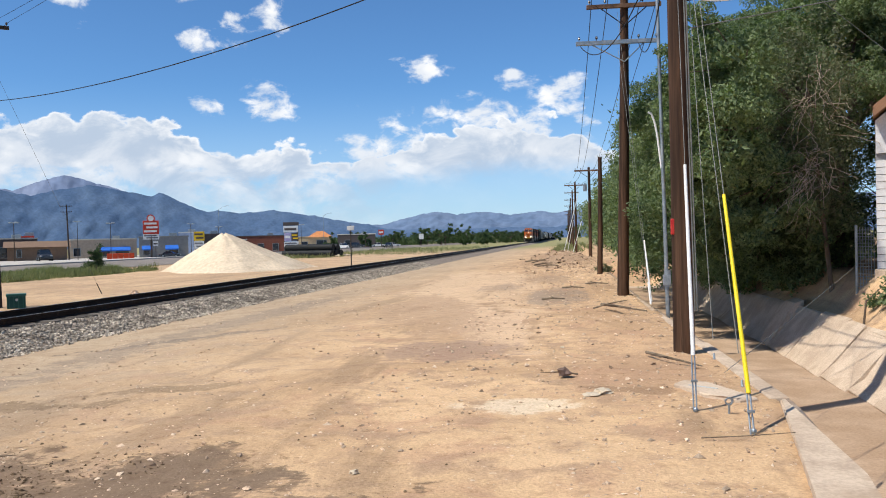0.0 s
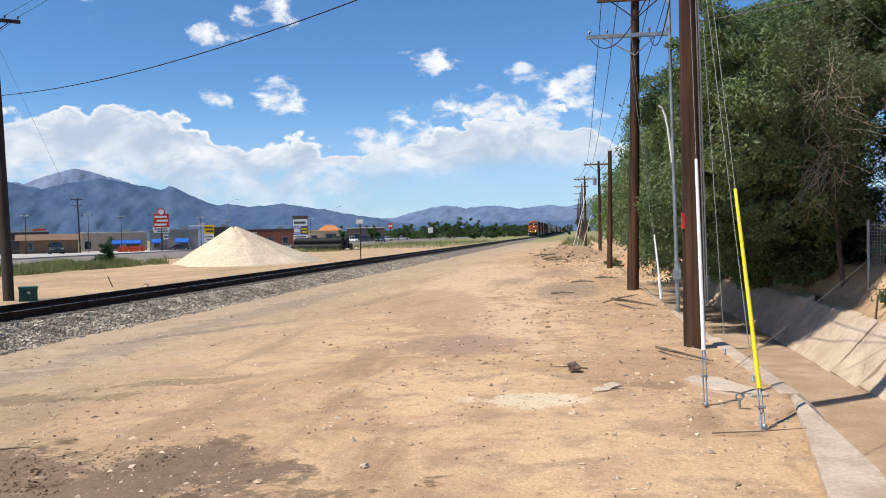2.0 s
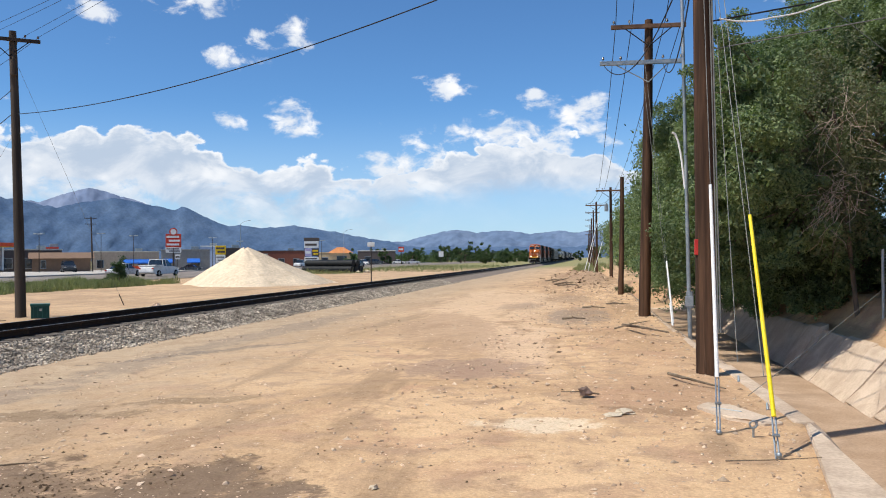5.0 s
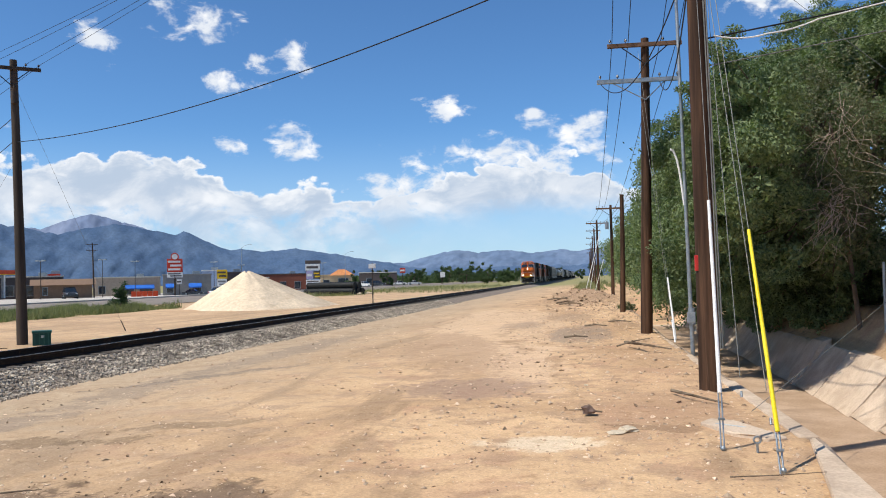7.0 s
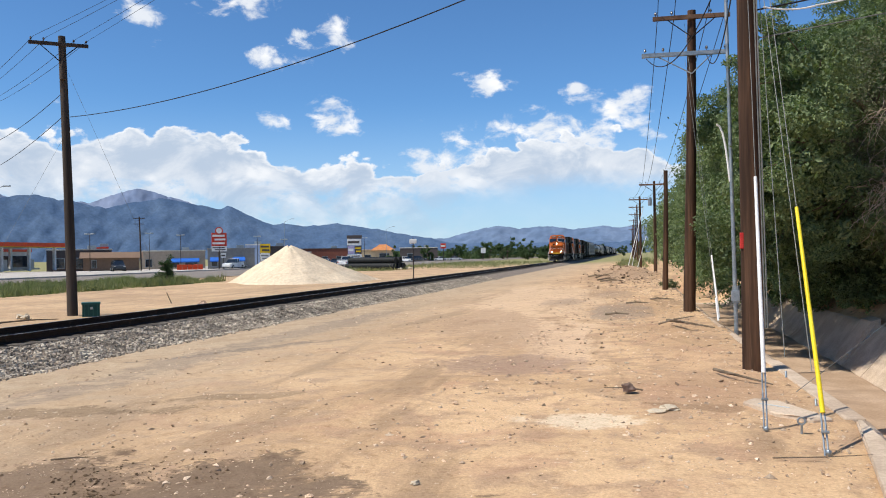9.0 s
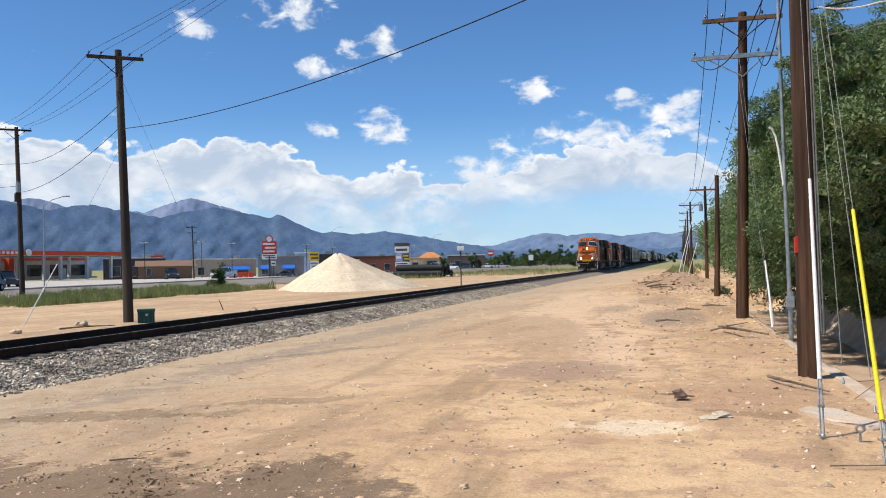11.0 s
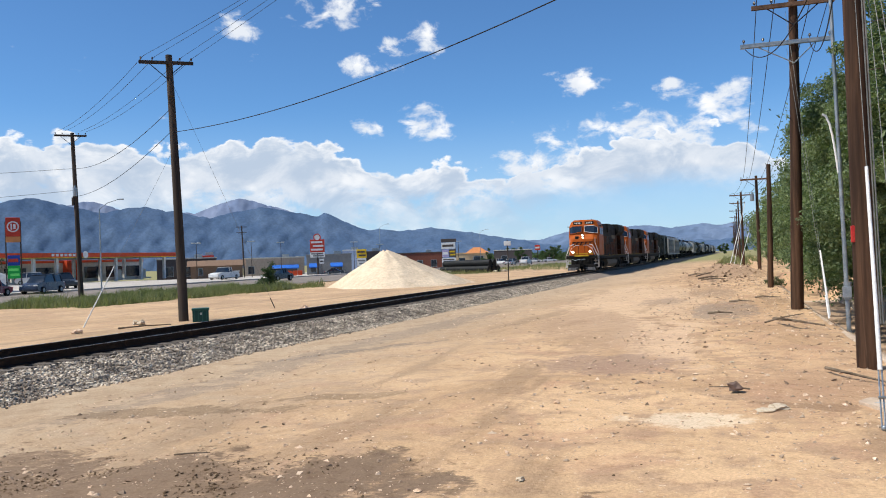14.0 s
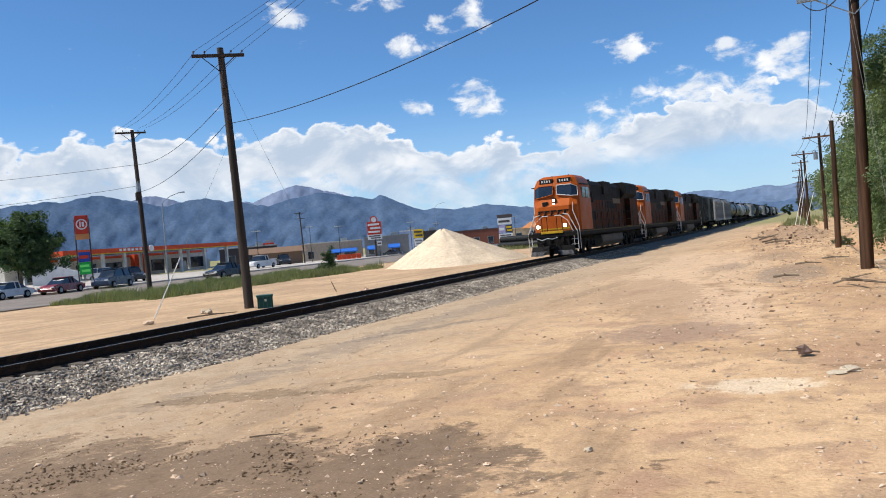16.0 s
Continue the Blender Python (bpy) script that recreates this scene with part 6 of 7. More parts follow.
def build_town():
    red, white = painted("sign_red", (0.56, 0.06, 0.035), 0.4), painted("sign_white", (0.78, 0.78, 0.76), 0.4)
    orange = painted("canopy_orange_red", (0.66, 0.085, 0.03), 0.45)
    beige, tan = painted("beige_stucco", (0.46, 0.38, 0.29), 0.9), painted("tan_stucco", (0.52, 0.40, 0.25), 0.9)
    grey, brick = painted("grey_stucco", (0.26, 0.26, 0.25), 0.9), painted("red_brown_brick", (0.22, 0.085, 0.06), 0.9)
    brown, blue = painted("brown_wood", (0.24, 0.16, 0.11), 0.9), painted("awning_blue", (0.035, 0.17, 0.62), 0.7)
    yellow, green = painted("sign_yellow", (0.78, 0.52, 0.03), 0.5), painted("price_green", (0.02, 0.42, 0.07), 0.5)
    dark, cream = painted("dark_cladding", (0.10, 0.085, 0.08), 0.8), painted("cream_wall", (0.60, 0.57, 0.50), 0.9)
    roofo = painted("orange_tile_roof", (0.62, 0.26, 0.10), 0.8)
    # filling station: canopy over pumps, store behind
    st = thing("filling_station", (-108, 0, 0.1), "filling station with long orange-red canopy fascia and white columns", "filling station")
    bm = fresh()
    box(bm, (-7, 120, 4.55), (14, 45, 0.75), bevel=0.03)
    part("canopy", bm, cream, st)
    bm = fresh()
    box(bm, (0.06, 120, 4.62), (0.12, 45.2, 0.85))
    box(bm, (-7, 97.4, 4.62), (14.2, 0.12, 0.85))
    part("fascia", bm, orange, st, "orange-red canopy fascia")
    bm = fresh()
    box(bm, (0.14, 120, 4.22), (0.06, 45.2, 0.12))
    part("fascia_stripe", bm, yellow, st)
    bm = fresh()
    box(bm, (0, 0, 0), (0.05, 0.6, 0.42))
    repeat("fascia_bar", bm, white, st, [(0.14, 109.6 + 0.95 * k, 4.68) for k in range(6)])
    bm = fresh()
    rod(bm, (0.1, 117.0, 4.7), (0.2, 117.0, 4.7), 0.62, seg=24)
    part("fascia_disc", bm, white, st, "round white mark on the fascia")
    for y in (100, 107.5, 112.5, 127, 134, 141):
        for x in (-2.0, -12.0):
            bm = fresh()
            box(bm, (x, y, 2.0), (0.5, 0.5, 4.4), bevel=0.03)
            part("column", bm, white, st)
    for y in (103, 110, 130, 137):
        bm = fresh()
        box(bm, (-4, y, 0.15), (1.2, 3.2, 0.3))
        box(bm, (-4, y, 1.1), (0.7, 0.9, 1.7), bevel=0.05)
        part("pump", bm, cream if y % 4 else orange, st)
    bm = fresh()
    box(bm, (-20, 125, 1.8), (9, 52, 4.2))
    part("store_wall", bm, cream, st)
    bm = fresh()
    box(bm, (-15.45, 125, 3.85), (0.2, 52.3, 0.5))
    part("store_band", bm, orange, st)
    for y in (104, 110, 116.5, 123, 136, 142, 148):
        bm = fresh()
        box(bm, (-15.46, y, 1.6), (0.16, 4.8, 2.3))
        part("store_window", bm, GLASS, st)
    bm = fresh()
    box(bm, (-15.0, 129.6, 1.9), (1.2, 3.4, 4.3), bevel=0.05)
    part("store_entrance", bm, orange, st)
    post_sign("station_sign", (-69.5, 65.4, -0.15), 7.3, [(0, 6.72, 1.34, 1.95, red, 0, white), (0, 5.45, 1.34, 0.58, roofo, 0, white), (0, 3.3, 1.15, 1.05, painted("price_blue", (0.03, 0.08, 0.36), 0.4), 1, red), (0, 2.1, 1.15, 1.3, green, 2, painted("lit_green", (0.2, 0.85, 0.2), 0.4))],
              "tall red station sign with round white emblem and price boards", (-0.68, 0.68), 0.07, 47)
    em = bpy.data.objects["station_sign"]
    bm = fresh()
    rod(bm, (0, -0.20, 6.75), (0, -0.24, 6.75), 0.56, seg=28)
    ring = part("emblem", bm, white, em, "round white emblem")
    bm = fresh()
    rod(bm, (0, -0.24, 6.75), (0, -0.255, 6.75), 0.43, seg=28)
    part("emblem_face", bm, red, ring)
    bm = fresh()
    box(bm, (-0.14, -0.265, 6.75), (0.14, 0.02, 0.6))
    box(bm, (0.14, -0.265, 6.75), (0.22, 0.02, 0.5))
    part("emblem_mark", bm, white, ring, "plain white emblem bars")
    bm = fresh()
    solid(bm, [(-3.0, 0.0), (-3.0, 1.7), (0, 2.7), (3.0, 1.7), (3.0, 0.0)], -2.0, 2.0, "y")
    tent = part("marquee_tent", bm, white)
    tent.matrix_basis = pose(-98, 87, 0.0, 0, 0, 45)
    tagged(tent, "white party tent beside the filling station", "tent")
    # shops, from the station northwards
    shop("brown_kiosk", (-106.5, 154.2), (11.0, 6.0, 2.7), 35, brown, "low brown wooden kiosk with pitched roof", holes=[(-3.4, 1.5, 0.9, 1.6)])
    bm = fresh()
    solid(bm, [(-0.8, 2.75), (3.0, 4.0), (6.8, 2.75)], -6.2, 6.2)
    part("pitched_roof", bm, brown, bpy.data.objects["brown_kiosk"])
    shop("dark_store", (-117, 158), (13.0, 8.0, 4.6), 37, dark, "dark storefront beside the kiosk", cream, [(-4, 1.8, 2.0, 2.2), (0, 1.8, 2.0, 2.2)])
    shop("red_sign_block", (-118, 167), (3.0, 2.0, 5.2), 35, red, "small red rooftop sign block", None)
    shop("beige_store", (-116, 194), (16.0, 10.0, 4.6), 31, beige, "long beige storefront with pale parapet", cream, [(-6, 1.6, 1.6, 2.0), (0, 1.5, 3.2, 2.2), (4.5, 1.5, 3.2, 2.2)], [(3.0, 2.2, 7.0, blue)])
    shop("grey_restaurant", (-96, 187), (11.2, 9.0, 4.8), 28, grey, "grey restaurant with blue awnings", None, [(-4.0, 1.6, 1.5, 2.0), (2.2, 1.6, 2.2, 2.0)], [(-3.8, 2.3, 2.4, blue), (1.8, 2.3, 3.0, blue)])
    shop("dark_annex", (-88, 196), (4.0, 5.0, 5.2), 26, dark, "narrow dark end of the restaurant")
    bar = thing("orange_barrier", (-86, 150, float(ground_z(-86, 150))), "orange plastic safety barrier on the lot", "barrier", turn=30)
    bm = fresh()
    for k in range(5):
        box(bm, (-2 + k, 0, 0.55), (0.94, 0.3, 1.1), bevel=0.06)
    part("barrier_blocks", bm, orange, bar)
    shop("blue_shed", (-100, 208), (4.6, 6.0, 6.0), 24, painted("blue_white_metal", (0.42, 0.52, 0.70), 0.4), "tall pale blue metal-clad shed", white)
    shop("long_dark_row", (-104, 232), (20.0, 8.0, 3.9), 24, dark, "long low dark shop row", cream, [(-6, 1.6, 2.4, 2.0), (2, 1.6, 2.4, 2.0)])
    shop("brick_shops", (-95, 248), (15.0, 8.0, 5.0), 21, brick, "red-brown brick shops with flat roofs", dark, [(-4.5, 1.6, 1.8, 2.2), (0, 1.6, 1.8, 2.2), (4.5, 1.6, 1.8, 2.2)])
    shop("tan_store", (-75, 240), (10.0, 8.0, 3.9), 17, tan, "tan stucco store with orange hipped roof", None, [(-3, 1.6, 1.8, 2.0), (2.0, 1.7, 3.0, 2.6)])
    bm = fresh()
    a = [bm.verts.new(p) for p in ((-2.2, -0.5, 3.9), (5.4, -0.5, 3.9), (5.4, 6, 3.9), (-2.2, 6, 3.9), (0.6, 2.4, 5.7), (2.6, 2.4, 5.7))]
    for f in ((0, 1, 5, 4), (1, 2, 5), (2, 3, 4, 5), (3, 0, 4), (3, 2, 1, 0)):
        bm.faces.new([a[i] for i in f])
    part("hipped_roof", bm, roofo, bpy.data.objects["tan_store"], "orange tile hipped roof")
    shop("dark_block", (-72, 278), (13.0, 8.0, 4.6), 14, dark, "dark flat-roofed block among trees", cream, [(-3, 1.8, 2, 2), (3, 1.8, 2, 2)])
    # signs
    post_sign("restaurant_sign", (-87.8, 165.5, float(ground_z(-87.8, 165.5))), 5.0, [(0, 6.55, 3.2, 2.9, red, 3, white), (0, 4.55, 3.2, 1.15, white, 2, dark)], "red restaurant sign with white bars and round emblem", (0.0,), 0.2, 28)
    em = bpy.data.objects["restaurant_sign"]
    bm = fresh()
    rod(bm, (0, -0.16, 8.45), (0, 0.16, 8.45), 0.85, seg=24)
    disc = part("emblem", bm, red, em, "round red emblem")
    bm = fresh()
    rod(bm, (0, -0.18, 8.45), (0, -0.21, 8.45), 0.6, seg=24)
    part("emblem_face", bm, white, disc)
    post_sign("yellow_sign", (-88.6, 190.4, -0.9), 5.4, [(0, 4.9, 2.5, 2.2, yellow, 2, dark), (0, 2.4, 2.3, 2.6, white, 3, grey)], "yellow and white shop sign on the street", (-1.15, 1.15), 0.1, 25)
    post_sign("plaza_sign", (-63.3, 184.5, -0.9), 6.6, [(0, 7.1, 3.6, 0.8, dark, 0, white), (-0.05, 5.9, 3.3, 1.5, white, 1, dark), (-0.8, 4.1, 1.5, 1.8, painted("mauve_panel", (0.42, 0.38, 0.58), 0.5), 1, white), (0.85, 4.1, 1.6, 1.8, dark, 2, yellow), (0, 2.4, 3.3, 1.2, white, 2, dark), (0, 1.2, 3.3, 0.8, grey, 0, white)],
              "tall plaza sign with stacked shop panels", (-1.5, 1.5), 0.14, 19)
    post_sign("warning_sign", (-85.5, 163.0, -0.8), 3.6, [(0, 3.1, 1.0, 1.0, white, 1, dark)], "small white street sign on a post", (0.0,), 0.06, 28)
    post_sign("track_sign", (-16.6, 62.4, -0.2), 3.2, [(0, 2.95, 0.55, 0.34, white, 0, white)], "thin post with small white plate beside the track", (0.0,), 0.045, 15)
    post_sign("star_sign", (-57.7, 253.5, -0.9), 5.6, [(0, 5.4, 1.7, 1.6, red, 1, white)], "small red and white sign on a tall post", (0.0,), 0.12, 12)
    post_sign("lot_notice", (-49, 276, -0.9), 4.4, [(0, 3.9, 1.6, 1.8, white, 0, white)], "plain white notice board among trees", (0.0,), 0.1, 10)
    for x, y, h, head in ((-84, 116, 6.0, True), (-95, 150, 7.5, True), (-88, 150, 7.0, True), (-80, 168, 7.0, True), (-72.3, 165, 9.5, False), (-60.5, 201, 8.5, False), (-79, 180, 6.5, True), (-49.9, 55.8, 7.1, False), (-66, 200, 6.5, True)):
        l = thing("street_lamp", (x, y, float(ground_z(x, y))), "slim street lamp post by the street", "street lamp", "street lamps")
        bm = fresh()
        rod(bm, (0, 0, -0.2), (0, 0, h), 0.075 if head else 0.06, 0.05, 8)
        part("post", bm, OLDWOOD if head else GALV, l)
        bm = fresh()
        if head:
            box(bm, (0, 0, h), (1.4, 0.12, 0.12))
            box(bm, (-0.55, 0, h + 0.05), (0.6, 0.4, 0.2), bevel=0.04)
            box(bm, (0.55, 0, h + 0.05), (0.6, 0.4, 0.2), bevel=0.04)
        else:
            tube(bm, [(0, 0, h), (0.7, 0.2, h + 0.5), (1.6, 0.4, h + 0.75)], 0.03, 6)
            box(bm, (1.8, 0.45, h + 0.75), (0.6, 0.22, 0.1), bevel=0.03)
        part("lamp_head", bm, GALV, l)


def build_house():
    wallm, brown = painted("white_painted_brick", (0.74, 0.74, 0.73), 0.75), painted("brown_fascia", (0.30, 0.17, 0.10), 0.7)
    h = thing("house", (6.36, 18.4, 0.75), "white painted block house with brown gable eave", "house", turn=-20)
    bm = fresh()
    solid(bm, [(0, -0.6), (0, 3.2), (3.6, 6.1), (7.2, 3.2), (7.2, -0.6)], 0.06, 7.0, "y")
    part("wall", bm, painted("grey_mortar", (0.30, 0.30, 0.30), 0.95), h)
    bm = fresh()
    solid(bm, [(-0.03, 3.22), (-0.03, 3.44), (3.6, 6.4), (7.5, 3.24), (7.5, 3.02), (3.6, 6.16)], -0.35, 7.4, "y")
    part("roof", bm, brown, h, "brown boarded gable eave")
    bm = fresh()
    solid(bm, [(0.01, 2.5), (0.01, 3.18), (3.6, 6.05), (7.19, 3.18), (7.19, 2.5)], -0.01, 0.05, "y")
    part("gable_panel", bm, painted("white_siding", (0.70, 0.70, 0.70), 0.7), h)
    bm = fresh()
    box(bm, (3.6, 0.0, -0.15), (7.3, 0.3, 0.5), bevel=0.03)
    part("footing", bm, CONCRETE, h)
    bm = fresh()
    box(bm, (1.0, -0.02, 2.62), (1.3, 0.1, 0.56))
    win = part("window", bm, brown, h)
    bm = fresh()
    box(bm, (1.0, -0.06, 2.62), (1.14, 0.06, 0.42))
    part("pane", bm, GLASS, win)
    bm = fresh()
    box(bm, (0, 0, 0), (0.395, 0.1, 0.138), bevel=0.007)
    b0 = None
    for r in range(15):
        for c in range(9 if r % 2 else 8):
            x, z = 0.2 + 0.405 * c - (0.2 if r % 2 else 0.0), 0.18 + 0.15 * r
            half = x < 0.19
            if half:
                x = 0.1
            if b0 is None:
                b0 = ob = part("concrete_block", bm, wallm, h)
            else:
                ob = new("concrete_block", b0.data)
                ob.parent = h
            ob.location = (x, 0.012, z)
            ob.scale = (0.5 if half else 1.0, 1, 1)
    f = thing("mesh_fence", (6.02, 18.6, 0.2), "grey mesh fence panel beside the house", "fence")
    bm = fresh()
    rod(bm, (0, 0, -0.3), (0, 0, 1.58), 0.03, seg=8)
    part("post", bm, GALV, f)
    bm = fresh()
    for k in range(7):
        rod(bm, (0.02 + 0.055 * k, 0, 0), (0.02 + 0.055 * k, 0, 1.53), 0.006, seg=4)
    for k in range(22):
        rod(bm, (0, 0, 0.07 * k), (0.33, 0, 0.07 * k), 0.006, seg=4)
    part("mesh_panel", bm, GALV, f)


def stone(at, size, m, label, seed):
    r = np.random.default_rng(seed)
    bm = fresh()
    bmesh.ops.create_icosphere(bm, subdivisions=2, radius=1.0)
    for v in bm.verts:
        v.co = Vector([c * s for c, s in zip(v.co, size)]) * (1 + 0.22 * r.normal())
        v.co.z = max(v.co.z, -size[2] * 0.4)
    ob = part("loose_stone", bm, m)
    ob.matrix_basis = pose(*at, 0, 0, float(r.uniform(0, 180)))
    tagged(ob, label, "stone", "loose stones on the dirt")


def build_small():
    stone((-0.065, 10.0, 0.05), (0.075, 0.07, 0.07), painted("dark_rock", (0.21, 0.145, 0.115), 0.9), "dark angular rock lying on dirt", 3)
    pale = painted("pale_rock", (0.62, 0.52, 0.38), 0.95)
    stone((0.36, 9.0, 0.02), (0.12, 0.09, 0.03), pale, "flat pale broken concrete chunk on dirt", 4)
    stone((0.22, 8.85, 0.01), (0.10, 0.08, 0.02), pale, "flat pale broken concrete chunk on dirt", 5)
    for k in range(26):
        x, y = rng.uniform(-7, 1.5), 5 + 22 * rng.random()
        s = 0.016 + 0.02 * rng.random()
        stone((x, y, float(ground_z(x, y)) + s * 0.3), (s, s * 0.8, s * 0.6), ROCK if k % 3 else pale, "small loose stone on packed dirt", 20 + k)
    sticks = [((0.1, 10.05, 0.03), (-0.35, 10.1, 0.04), 0.011), ((1.05, 11.7, 0.06), (1.62, 10.6, 0.04), 0.022), ((0.75, 19.4, 0.1), (1.6, 17.6, 0.1), 0.035), ((0.55, 19.0, 0.05), (1.3, 18.7, 0.25), 0.02),
              ((1.05, 6.95, 0.02), (1.8, 7.05, 0.05), 0.006), ((-2.6, 51.0, 0.22), (-1.3, 50.0, 0.3), 0.04), ((-2.1, 49.0, 0.2), (-1.2, 50.4, 0.4), 0.035), ((-1.9, 47.2, 0.12), (-0.9, 48.0, 0.2), 0.045), ((-1.7, 46.0, 0.1), (-0.5, 45.4, 0.15), 0.05), ((-0.2, 27.0, 0.04), (0.5, 26.6, 0.06), 0.03), ((-0.7, 22.2, 0.03), (-0.1, 22.0, 0.05), 0.03), ((0.6, 29.0, 0.05), (1.3, 28.0, 0.1), 0.03),
              ((-18.5, 21.3, -0.17), (-17.4, 22.5, -0.15), 0.03), ((-4.7, 6.0, 0.01), (-4.4, 6.1, 0.02), 0.008)]
    for a, b, r in sticks:
        s = thing("fallen_branch", a, "dry broken branch lying on the dirt", "branch", "fallen branches")
        bm = fresh()
        d = Vector(b) - Vector(a)
        mid = d * 0.5 + Vector((0.06 * d.y, -0.06 * d.x, r))
        rod(bm, (0, 0, 0), mid, r, r * 0.8, 7)
        rod(bm, mid * 0.98, d, r * 0.8, r * 0.4, 7)
        rod(bm, mid, mid + Vector((d.y * 0.2, -d.x * 0.2, r * 2)), r * 0.5, r * 0.2, 5)
        part("wood", bm, DEADWOOD, s)
    pad = thing("concrete_pad", (1.35, 9.3, -0.02), "half-buried pale concrete pad with survey paint", "concrete slab")
    bm = fresh()
    solid(bm, [(-0.22, 0.10), (-0.08, 0.34), (0.16, 0.22), (0.34, -0.30), (0.50, -0.72), (0.30, -0.80), (0.18, -0.62), (0.02, -0.5), (-0.12, -0.16)], -0.05, 0.055, "z")
    bmesh.ops.bevel(bm, geom=bm.edges[:], offset=0.015, segments=1, affect="EDGES")
    part("slab", bm, CONCRETE, pad)
    bm = fresh()
    box(bm, None, (0.34, 0.04, 0.004), m=Matrix.Translation((0.06, -0.12, 0.058)) @ Matrix.Rotation(radians(-40), 4, "Z"))
    part("paint_mark", bm, painted("faint_blue_paint", (0.50, 0.52, 0.50), 0.9), pad, "faint blue paint stroke")
    cab = thing("utility_box", (-17.55, 24.3, -0.22), "green utility pedestal box beside the dark pole", "utility box", turn=35)
    green, lid = painted("dark_green_metal", (0.025, 0.09, 0.075), 0.5), painted("green_lid", (0.04, 0.13, 0.11), 0.5)
    bm = fresh()
    box(bm, (0, 0, 0.22), (0.54, 0.48, 0.44), bevel=0.02)
    part("body", bm, green, cab)
    bm = fresh()
    box(bm, (0, 0, 0.45), (0.59, 0.53, 0.08), bevel=0.02)
    part("lid", bm, lid, cab)
    bm = fresh()
    for k in range(4):
        box(bm, (-0.2 + 0.133 * k, -0.245, 0.22), (0.025, 0.025, 0.36))
    part("ribs", bm, lid, cab)
    bm = fresh()
    box(bm, (0.03, -0.25, 0.3), (0.1, 0.012, 0.08))
    part("tag", bm, painted("pale_tag", (0.5, 0.55, 0.5), 0.6), cab)
    # dark pipes stacked on the lot, with pale rubble round them
    black = painted("black_pipe", (0.02, 0.022, 0.022), 0.5)
    stack = [(-0.9, 0.45), (0.05, 0.45), (1.0, 0.45), (-0.42, 1.25), (0.53, 1.25)]
    for k, (dx, z) in enumerate(stack):
        p = thing("culvert_pipe", (-34.5, 108.0 + dx, z - 0.2), "long black culvert pipe in a stack", "pipe", "stacked black pipes", -18)
        bm = fresh()
        rod(bm, (-4.0 + 0.3 * (k % 2), 0, 0), (4.0 + 0.4 * (k % 3), 0, 0), 0.45, seg=18)
        for j in range(9):
            rod(bm, (-3.6 + 0.9 * j, 0, 0), (-3.5 + 0.9 * j, 0, 0), 0.475, seg=18)
        part("barrel", bm, black, p)
    for k in range(10):
        a = rng.uniform(0, 6.28)
        stone((-34.5 + 5.6 * math.cos(a), 107 + 2.2 * math.sin(a), -0.1), (0.35, 0.3, 0.2), pale, "pale rubble lump beside the pipes", 80 + k)
    for k, (x, y) in enumerate(((-19.0, 23.0), (-19.3, 23.1), (-18.8, 19.9), (-17.0, 30.6))):
        stone((x, y, -0.15), (0.16, 0.12, 0.1), ROCK if k > 1 else pale, "loose rock by the dark pole", 120 + k)
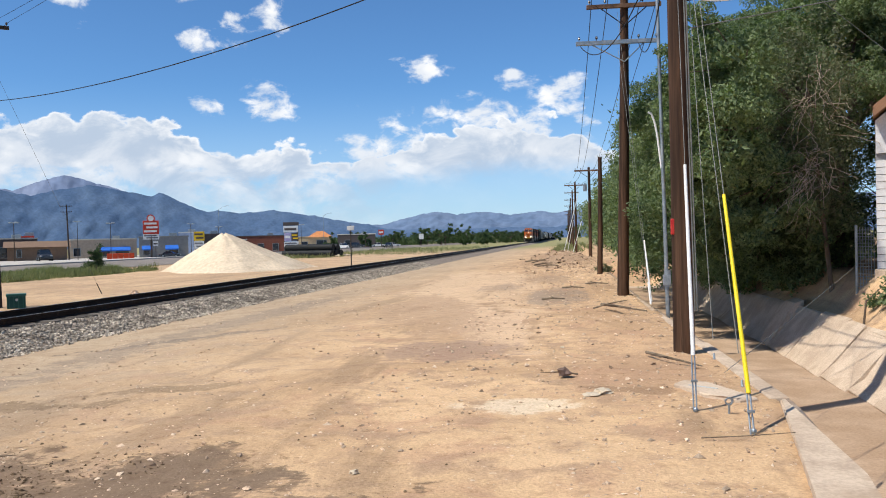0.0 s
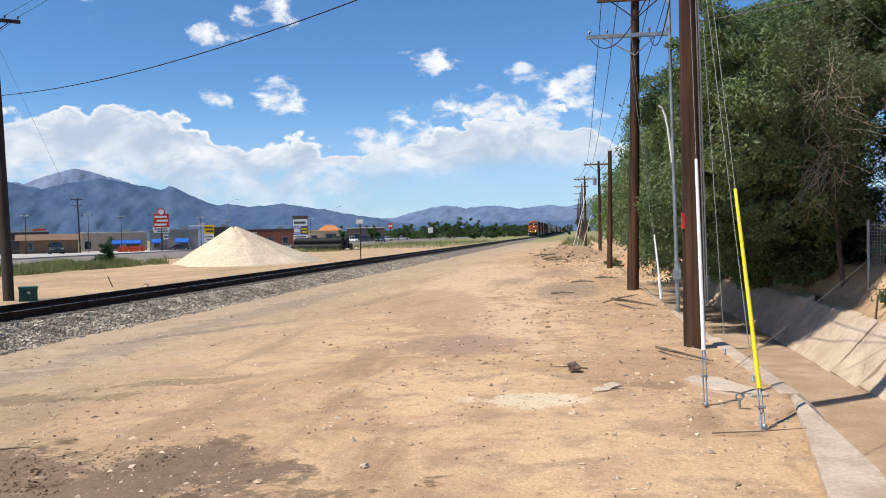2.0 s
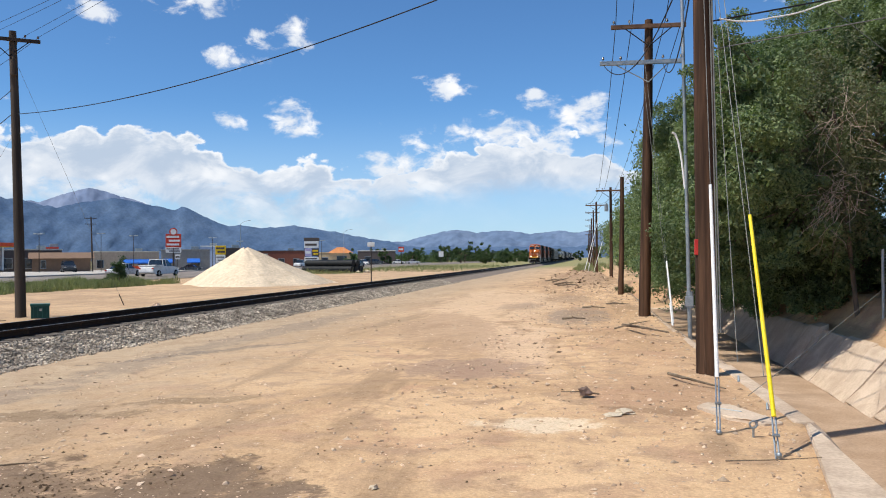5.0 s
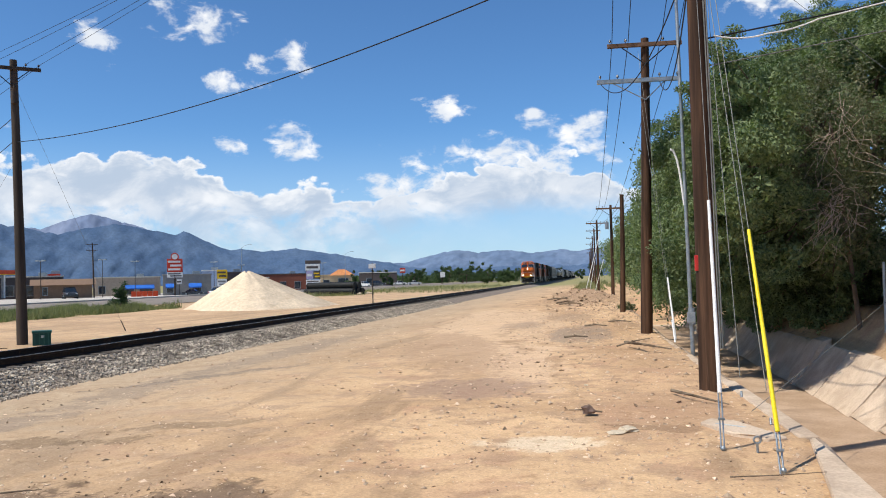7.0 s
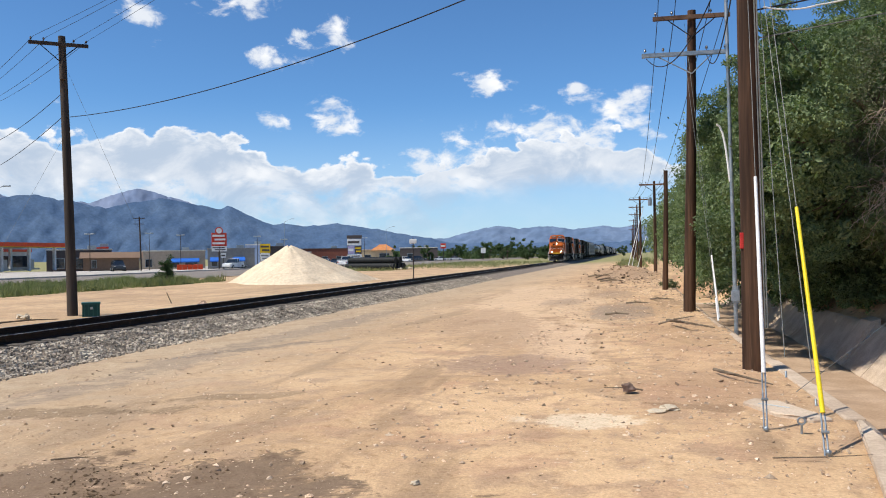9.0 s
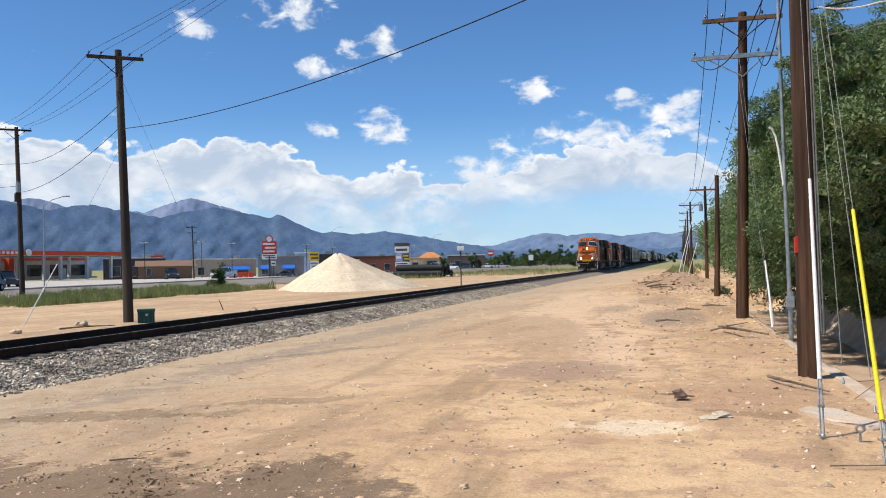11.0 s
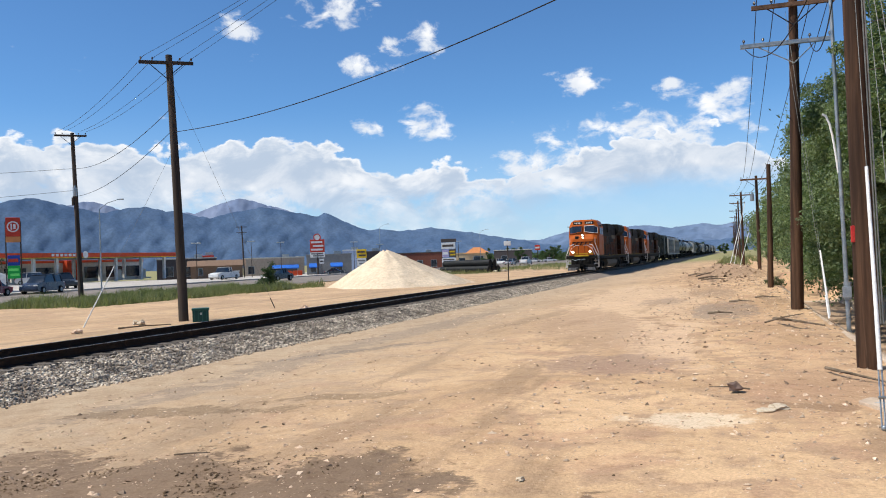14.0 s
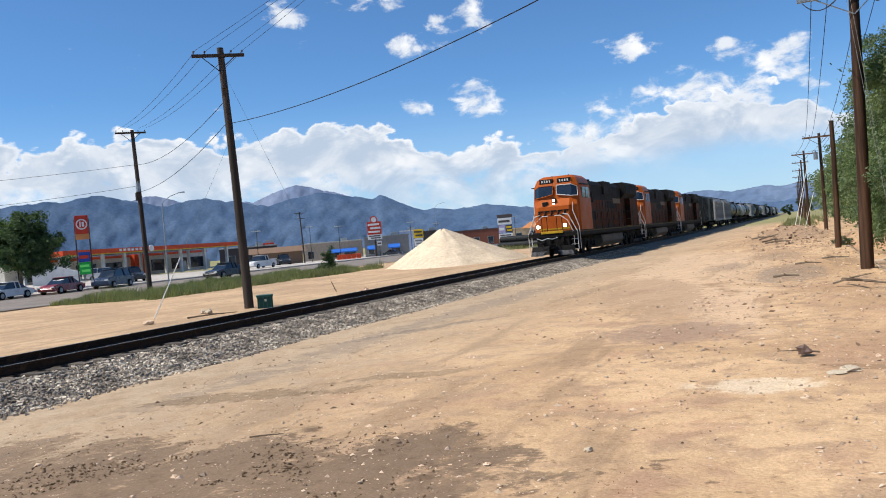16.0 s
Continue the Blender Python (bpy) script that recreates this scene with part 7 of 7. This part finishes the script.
# ---- vehicles on the street, and all that moves ----
def road_car(paint, label, kind="sedan", group="cars on the street"):
    c = thing("car", (0, 0, 0), label, "car", group)
    tall, L, W = {"sedan": (1.45, 4.7, 1.8), "suv": (1.8, 4.9, 1.95), "pickup": (1.85, 5.6, 2.0)}[kind]
    lowtop = tall * 0.58
    bm = fresh()
    deck = lowtop if kind != "sedan" else lowtop * 0.98
    vs = solid(bm, [(-L / 2 + 0.02, 0.36), (-L / 2 - 0.02, 0.55), (-L / 2 + 0.08, lowtop * 0.80), (-L / 2 + 0.5, lowtop * 0.92), (-1.15, lowtop), (0.5, lowtop + 0.02), (L / 2 - 0.7, deck), (L / 2 - 0.08, deck * 0.95),
                    (L / 2 + 0.02, deck * 0.72), (L / 2, 0.42), (L / 2 - 0.3, 0.24), (-L / 2 + 0.35, 0.24)], -W / 2, W / 2, "x")
    for v in vs:                                      # sides draw in above the belt and at the ends
        v.co.x *= 1.0 - 0.07 * (v.co.z > lowtop * 0.75) - 0.10 * (abs(v.co.y) > L / 2 - 0.2)
    bmesh.ops.bevel(bm, geom=bm.edges[:], offset=0.06, segments=2, affect="EDGES")
    part("body", bm, paint, c, smooth=True)
    cabin = {"sedan": [(-1.2, lowtop), (-0.35, tall - 0.04), (0.1, tall), (0.75, tall - 0.02), (1.75, lowtop)], "suv": [(-1.35, lowtop), (-0.6, tall - 0.04), (0.2, tall), (1.95, tall - 0.05), (2.3, lowtop)],
             "pickup": [(-1.35, lowtop), (-0.6, tall - 0.03), (0.0, tall), (0.8, tall - 0.02), (0.95, lowtop)]}[kind]
    bm = fresh()
    vs = solid(bm, [(a, z - 0.05) for a, z in cabin], -W / 2 + 0.12, W / 2 - 0.12, "x")
    for v in vs:
        if v.co.z > tall - 0.15:
            v.co.x *= 0.80
    bmesh.ops.bevel(bm, geom=bm.edges[:], offset=0.05, segments=2, affect="EDGES")
    part("glass_cabin", bm, GLASS, c, "dark tinted car glazing", smooth=True)
    bm = fresh()
    a, b = cabin[1][0], cabin[3][0]
    box(bm, (0, (a + b) / 2, tall - 0.04), (W * 0.70, b - a + 0.1, 0.07), bevel=0.03)
    for y in ((a + b) / 2, b - 0.05):
        for s in (-1, 1):
            rod(bm, (s * (W / 2 - 0.09), y + 0.05, lowtop - 0.02), (s * W * 0.375, y, tall), 0.045, seg=6)
    part("roof", bm, paint, c)
    if kind == "pickup":
        bm = fresh()
        box(bm, (0, 1.85, lowtop + 0.08), (W - 0.06, 1.7, 0.16), bevel=0.02)
        part("bed_rails", bm, paint, c)
    for y in (-L / 2 + 0.9, L / 2 - 0.95):
        for s in (-1, 1):
            bm = fresh()
            rod(bm, (s * (W / 2 - 0.2), y, 0.33), (s * (W / 2 + 0.02), y, 0.33), 0.33, seg=18)
            wh = part("wheel", bm, FRAME, c)
            bm = fresh()
            rod(bm, (s * (W / 2 + 0.01), y, 0.33), (s * (W / 2 + 0.035), y, 0.33), 0.2, seg=12)
            part("rim", bm, GALV, wh)
    for s in (-1, 1):
        bm = fresh()
        box(bm, (s * W * 0.36, -L / 2 + 0.02, lowtop * 0.75), (0.34, 0.08, 0.14), bevel=0.02)
        part("headlamp", bm, HANDRAIL, c)
        bm = fresh()
        box(bm, (s * W * 0.38, L / 2 - 0.02, lowtop * 0.78), (0.24, 0.06, 0.16), bevel=0.02)
        part("tail_lamp", bm, mat("tail_red", (0.3, 0.02, 0.02), (0.4, 0.03, 0.03), 3.0, 0.3, bump=0), c)
    return c


def at_rest(c, x, y, turn):
    c.matrix_basis = pose(x, y, float(ground_z(x, y)) + 0.06, 0, 0, turn)


def build_cars():
    silver, navy = painted("silver_paint", (0.55, 0.56, 0.57), 0.3, spec=0.6), painted("navy_paint", (0.03, 0.05, 0.09), 0.3, spec=0.6)
    maroon, white = painted("maroon_paint", (0.26, 0.025, 0.03), 0.3, spec=0.6), painted("white_paint", (0.74, 0.74, 0.73), 0.35, spec=0.6)
    dark = painted("charcoal_paint", (0.035, 0.04, 0.045), 0.3, spec=0.6)
    parked = [(navy, "suv", -60.6, 60.2, 16, "dark blue suv waiting in the far lane"), (dark, "suv", -72.0, 74.5, 60, "dark suv parked on the forecourt"), (maroon, "sedan", -60.4, 54.0, 14, "maroon sedan waiting in the far lane"), (white, "sedan", -60.2, 48.2, 10, "white sedan waiting in the far lane"),
              (white, "suv", -98, 196, 110, "white car parked by the restaurant"), (white, "sedan", -86, 186, 120, "white car parked by the restaurant"), (dark, "sedan", -90, 178, 110, "dark car parked by the restaurant"),
              (dark, "suv", -68, 262, 100, "dark suv parked on the far lot"), (white, "pickup", -74, 268, 80, "white pickup parked on the far lot"), (white, "sedan", -62, 268, 100, "white car parked on the far lot"),
              (silver, "sedan", -57, 268, 100, "silver car parked on the far lot"), (silver, "suv", -82, 262, 90, "silver car parked on the far lot"), (dark, "suv", -80, 117.5, 40, "dark suv waiting on the lot"), (white, "sedan", -64, 208, 60, "white car parked by the pipes"),
              (silver, "suv", -94, 92, 110, "silver car parked by the tent")]
    first = {}
    for paint, kind, x, y, turn, label in parked:
        key = (paint.name, kind)
        if key in first:
            c = copy_thing(first[key], pose(0, 0, 0))
        else:
            c = first[key] = road_car(paint, label, kind)
        tagged(c, label)
        at_rest(c, x, y, turn)
    crew = road_car(white, "white crew pickup truck driving along the street", "pickup")
    pick = road_car(white, "white pickup truck driving along the street", "pickup")
    sed = road_car(dark, "dark sedan driving along the street", "sedan")
    last = road_car(silver, "silver sedan driving along the street", "sedan")
    return crew, pick, sed, last


def motions():
    speed, start = 14.637, 281.49
    ts = [k for k in range(0, 17)]
    for back, car in TRAIN:
        walk(car, [(t, pose(TRACK_X, start - speed * t + back - 1.0, RAIL_Z)) for t in ts])
    for car, x, turn, rows in STREET:
        walk(car, [(t, pose(x, y, -0.1 if x > -61 else float(ground_z(x, y)) + 0.06, 0, 0, turn)) for t, y in rows])


build_ground()
build_ditch()
build_track()
build_road()
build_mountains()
build_poles()
build_pile()
build_town()
build_house()
build_trees()
build_far_woods()
grass_patch("roadside_grass", 120000, (-39.8, -31.8), (34.5, 62), 0.34, "dry green roadside grass along the street")
grass_patch("roadside_weeds", 3000, (-34, -31.5), (34, 54), 0.22, "sparse green weeds at the grass edge")
grass_patch("far_lot_grass", 9000, (-40, -17), (110, 190), 0.4, "dry yellow grass beyond the pipes")
grass_patch("pole_line_grass", 4500, (-1.8, 2.8), (88, 160), 0.45, "green grass below the far poles")
grass_patch("pipe_grass", 2500, (-38, -29), (98, 106), 0.35, "weeds growing round the pipe stack")
build_small()
TRAIN = build_train()
CREW, PICK, SEDAN, LAST = build_cars()
STREET = [(CREW, -47.0, 180, [(t, 25.4 + 12.0 * t) for t in range(17)]),
          (LAST, -50.5, 180, [(t, 24.0 + 12.0 * t) for t in range(17)]),
          (PICK, -72.5, 0, [(0, 285), (3, 234), (6, 187), (9, 142), (11, 121), (12, 113.2), (13, 109.4), (14, 106.8), (15, 103.7), (16, 100.5)]),
          (SEDAN, -50.0, 0, [(t, 79.1 - 10.3 * (t - 14.5)) for t in range(17)])]
build_stones()
motions()
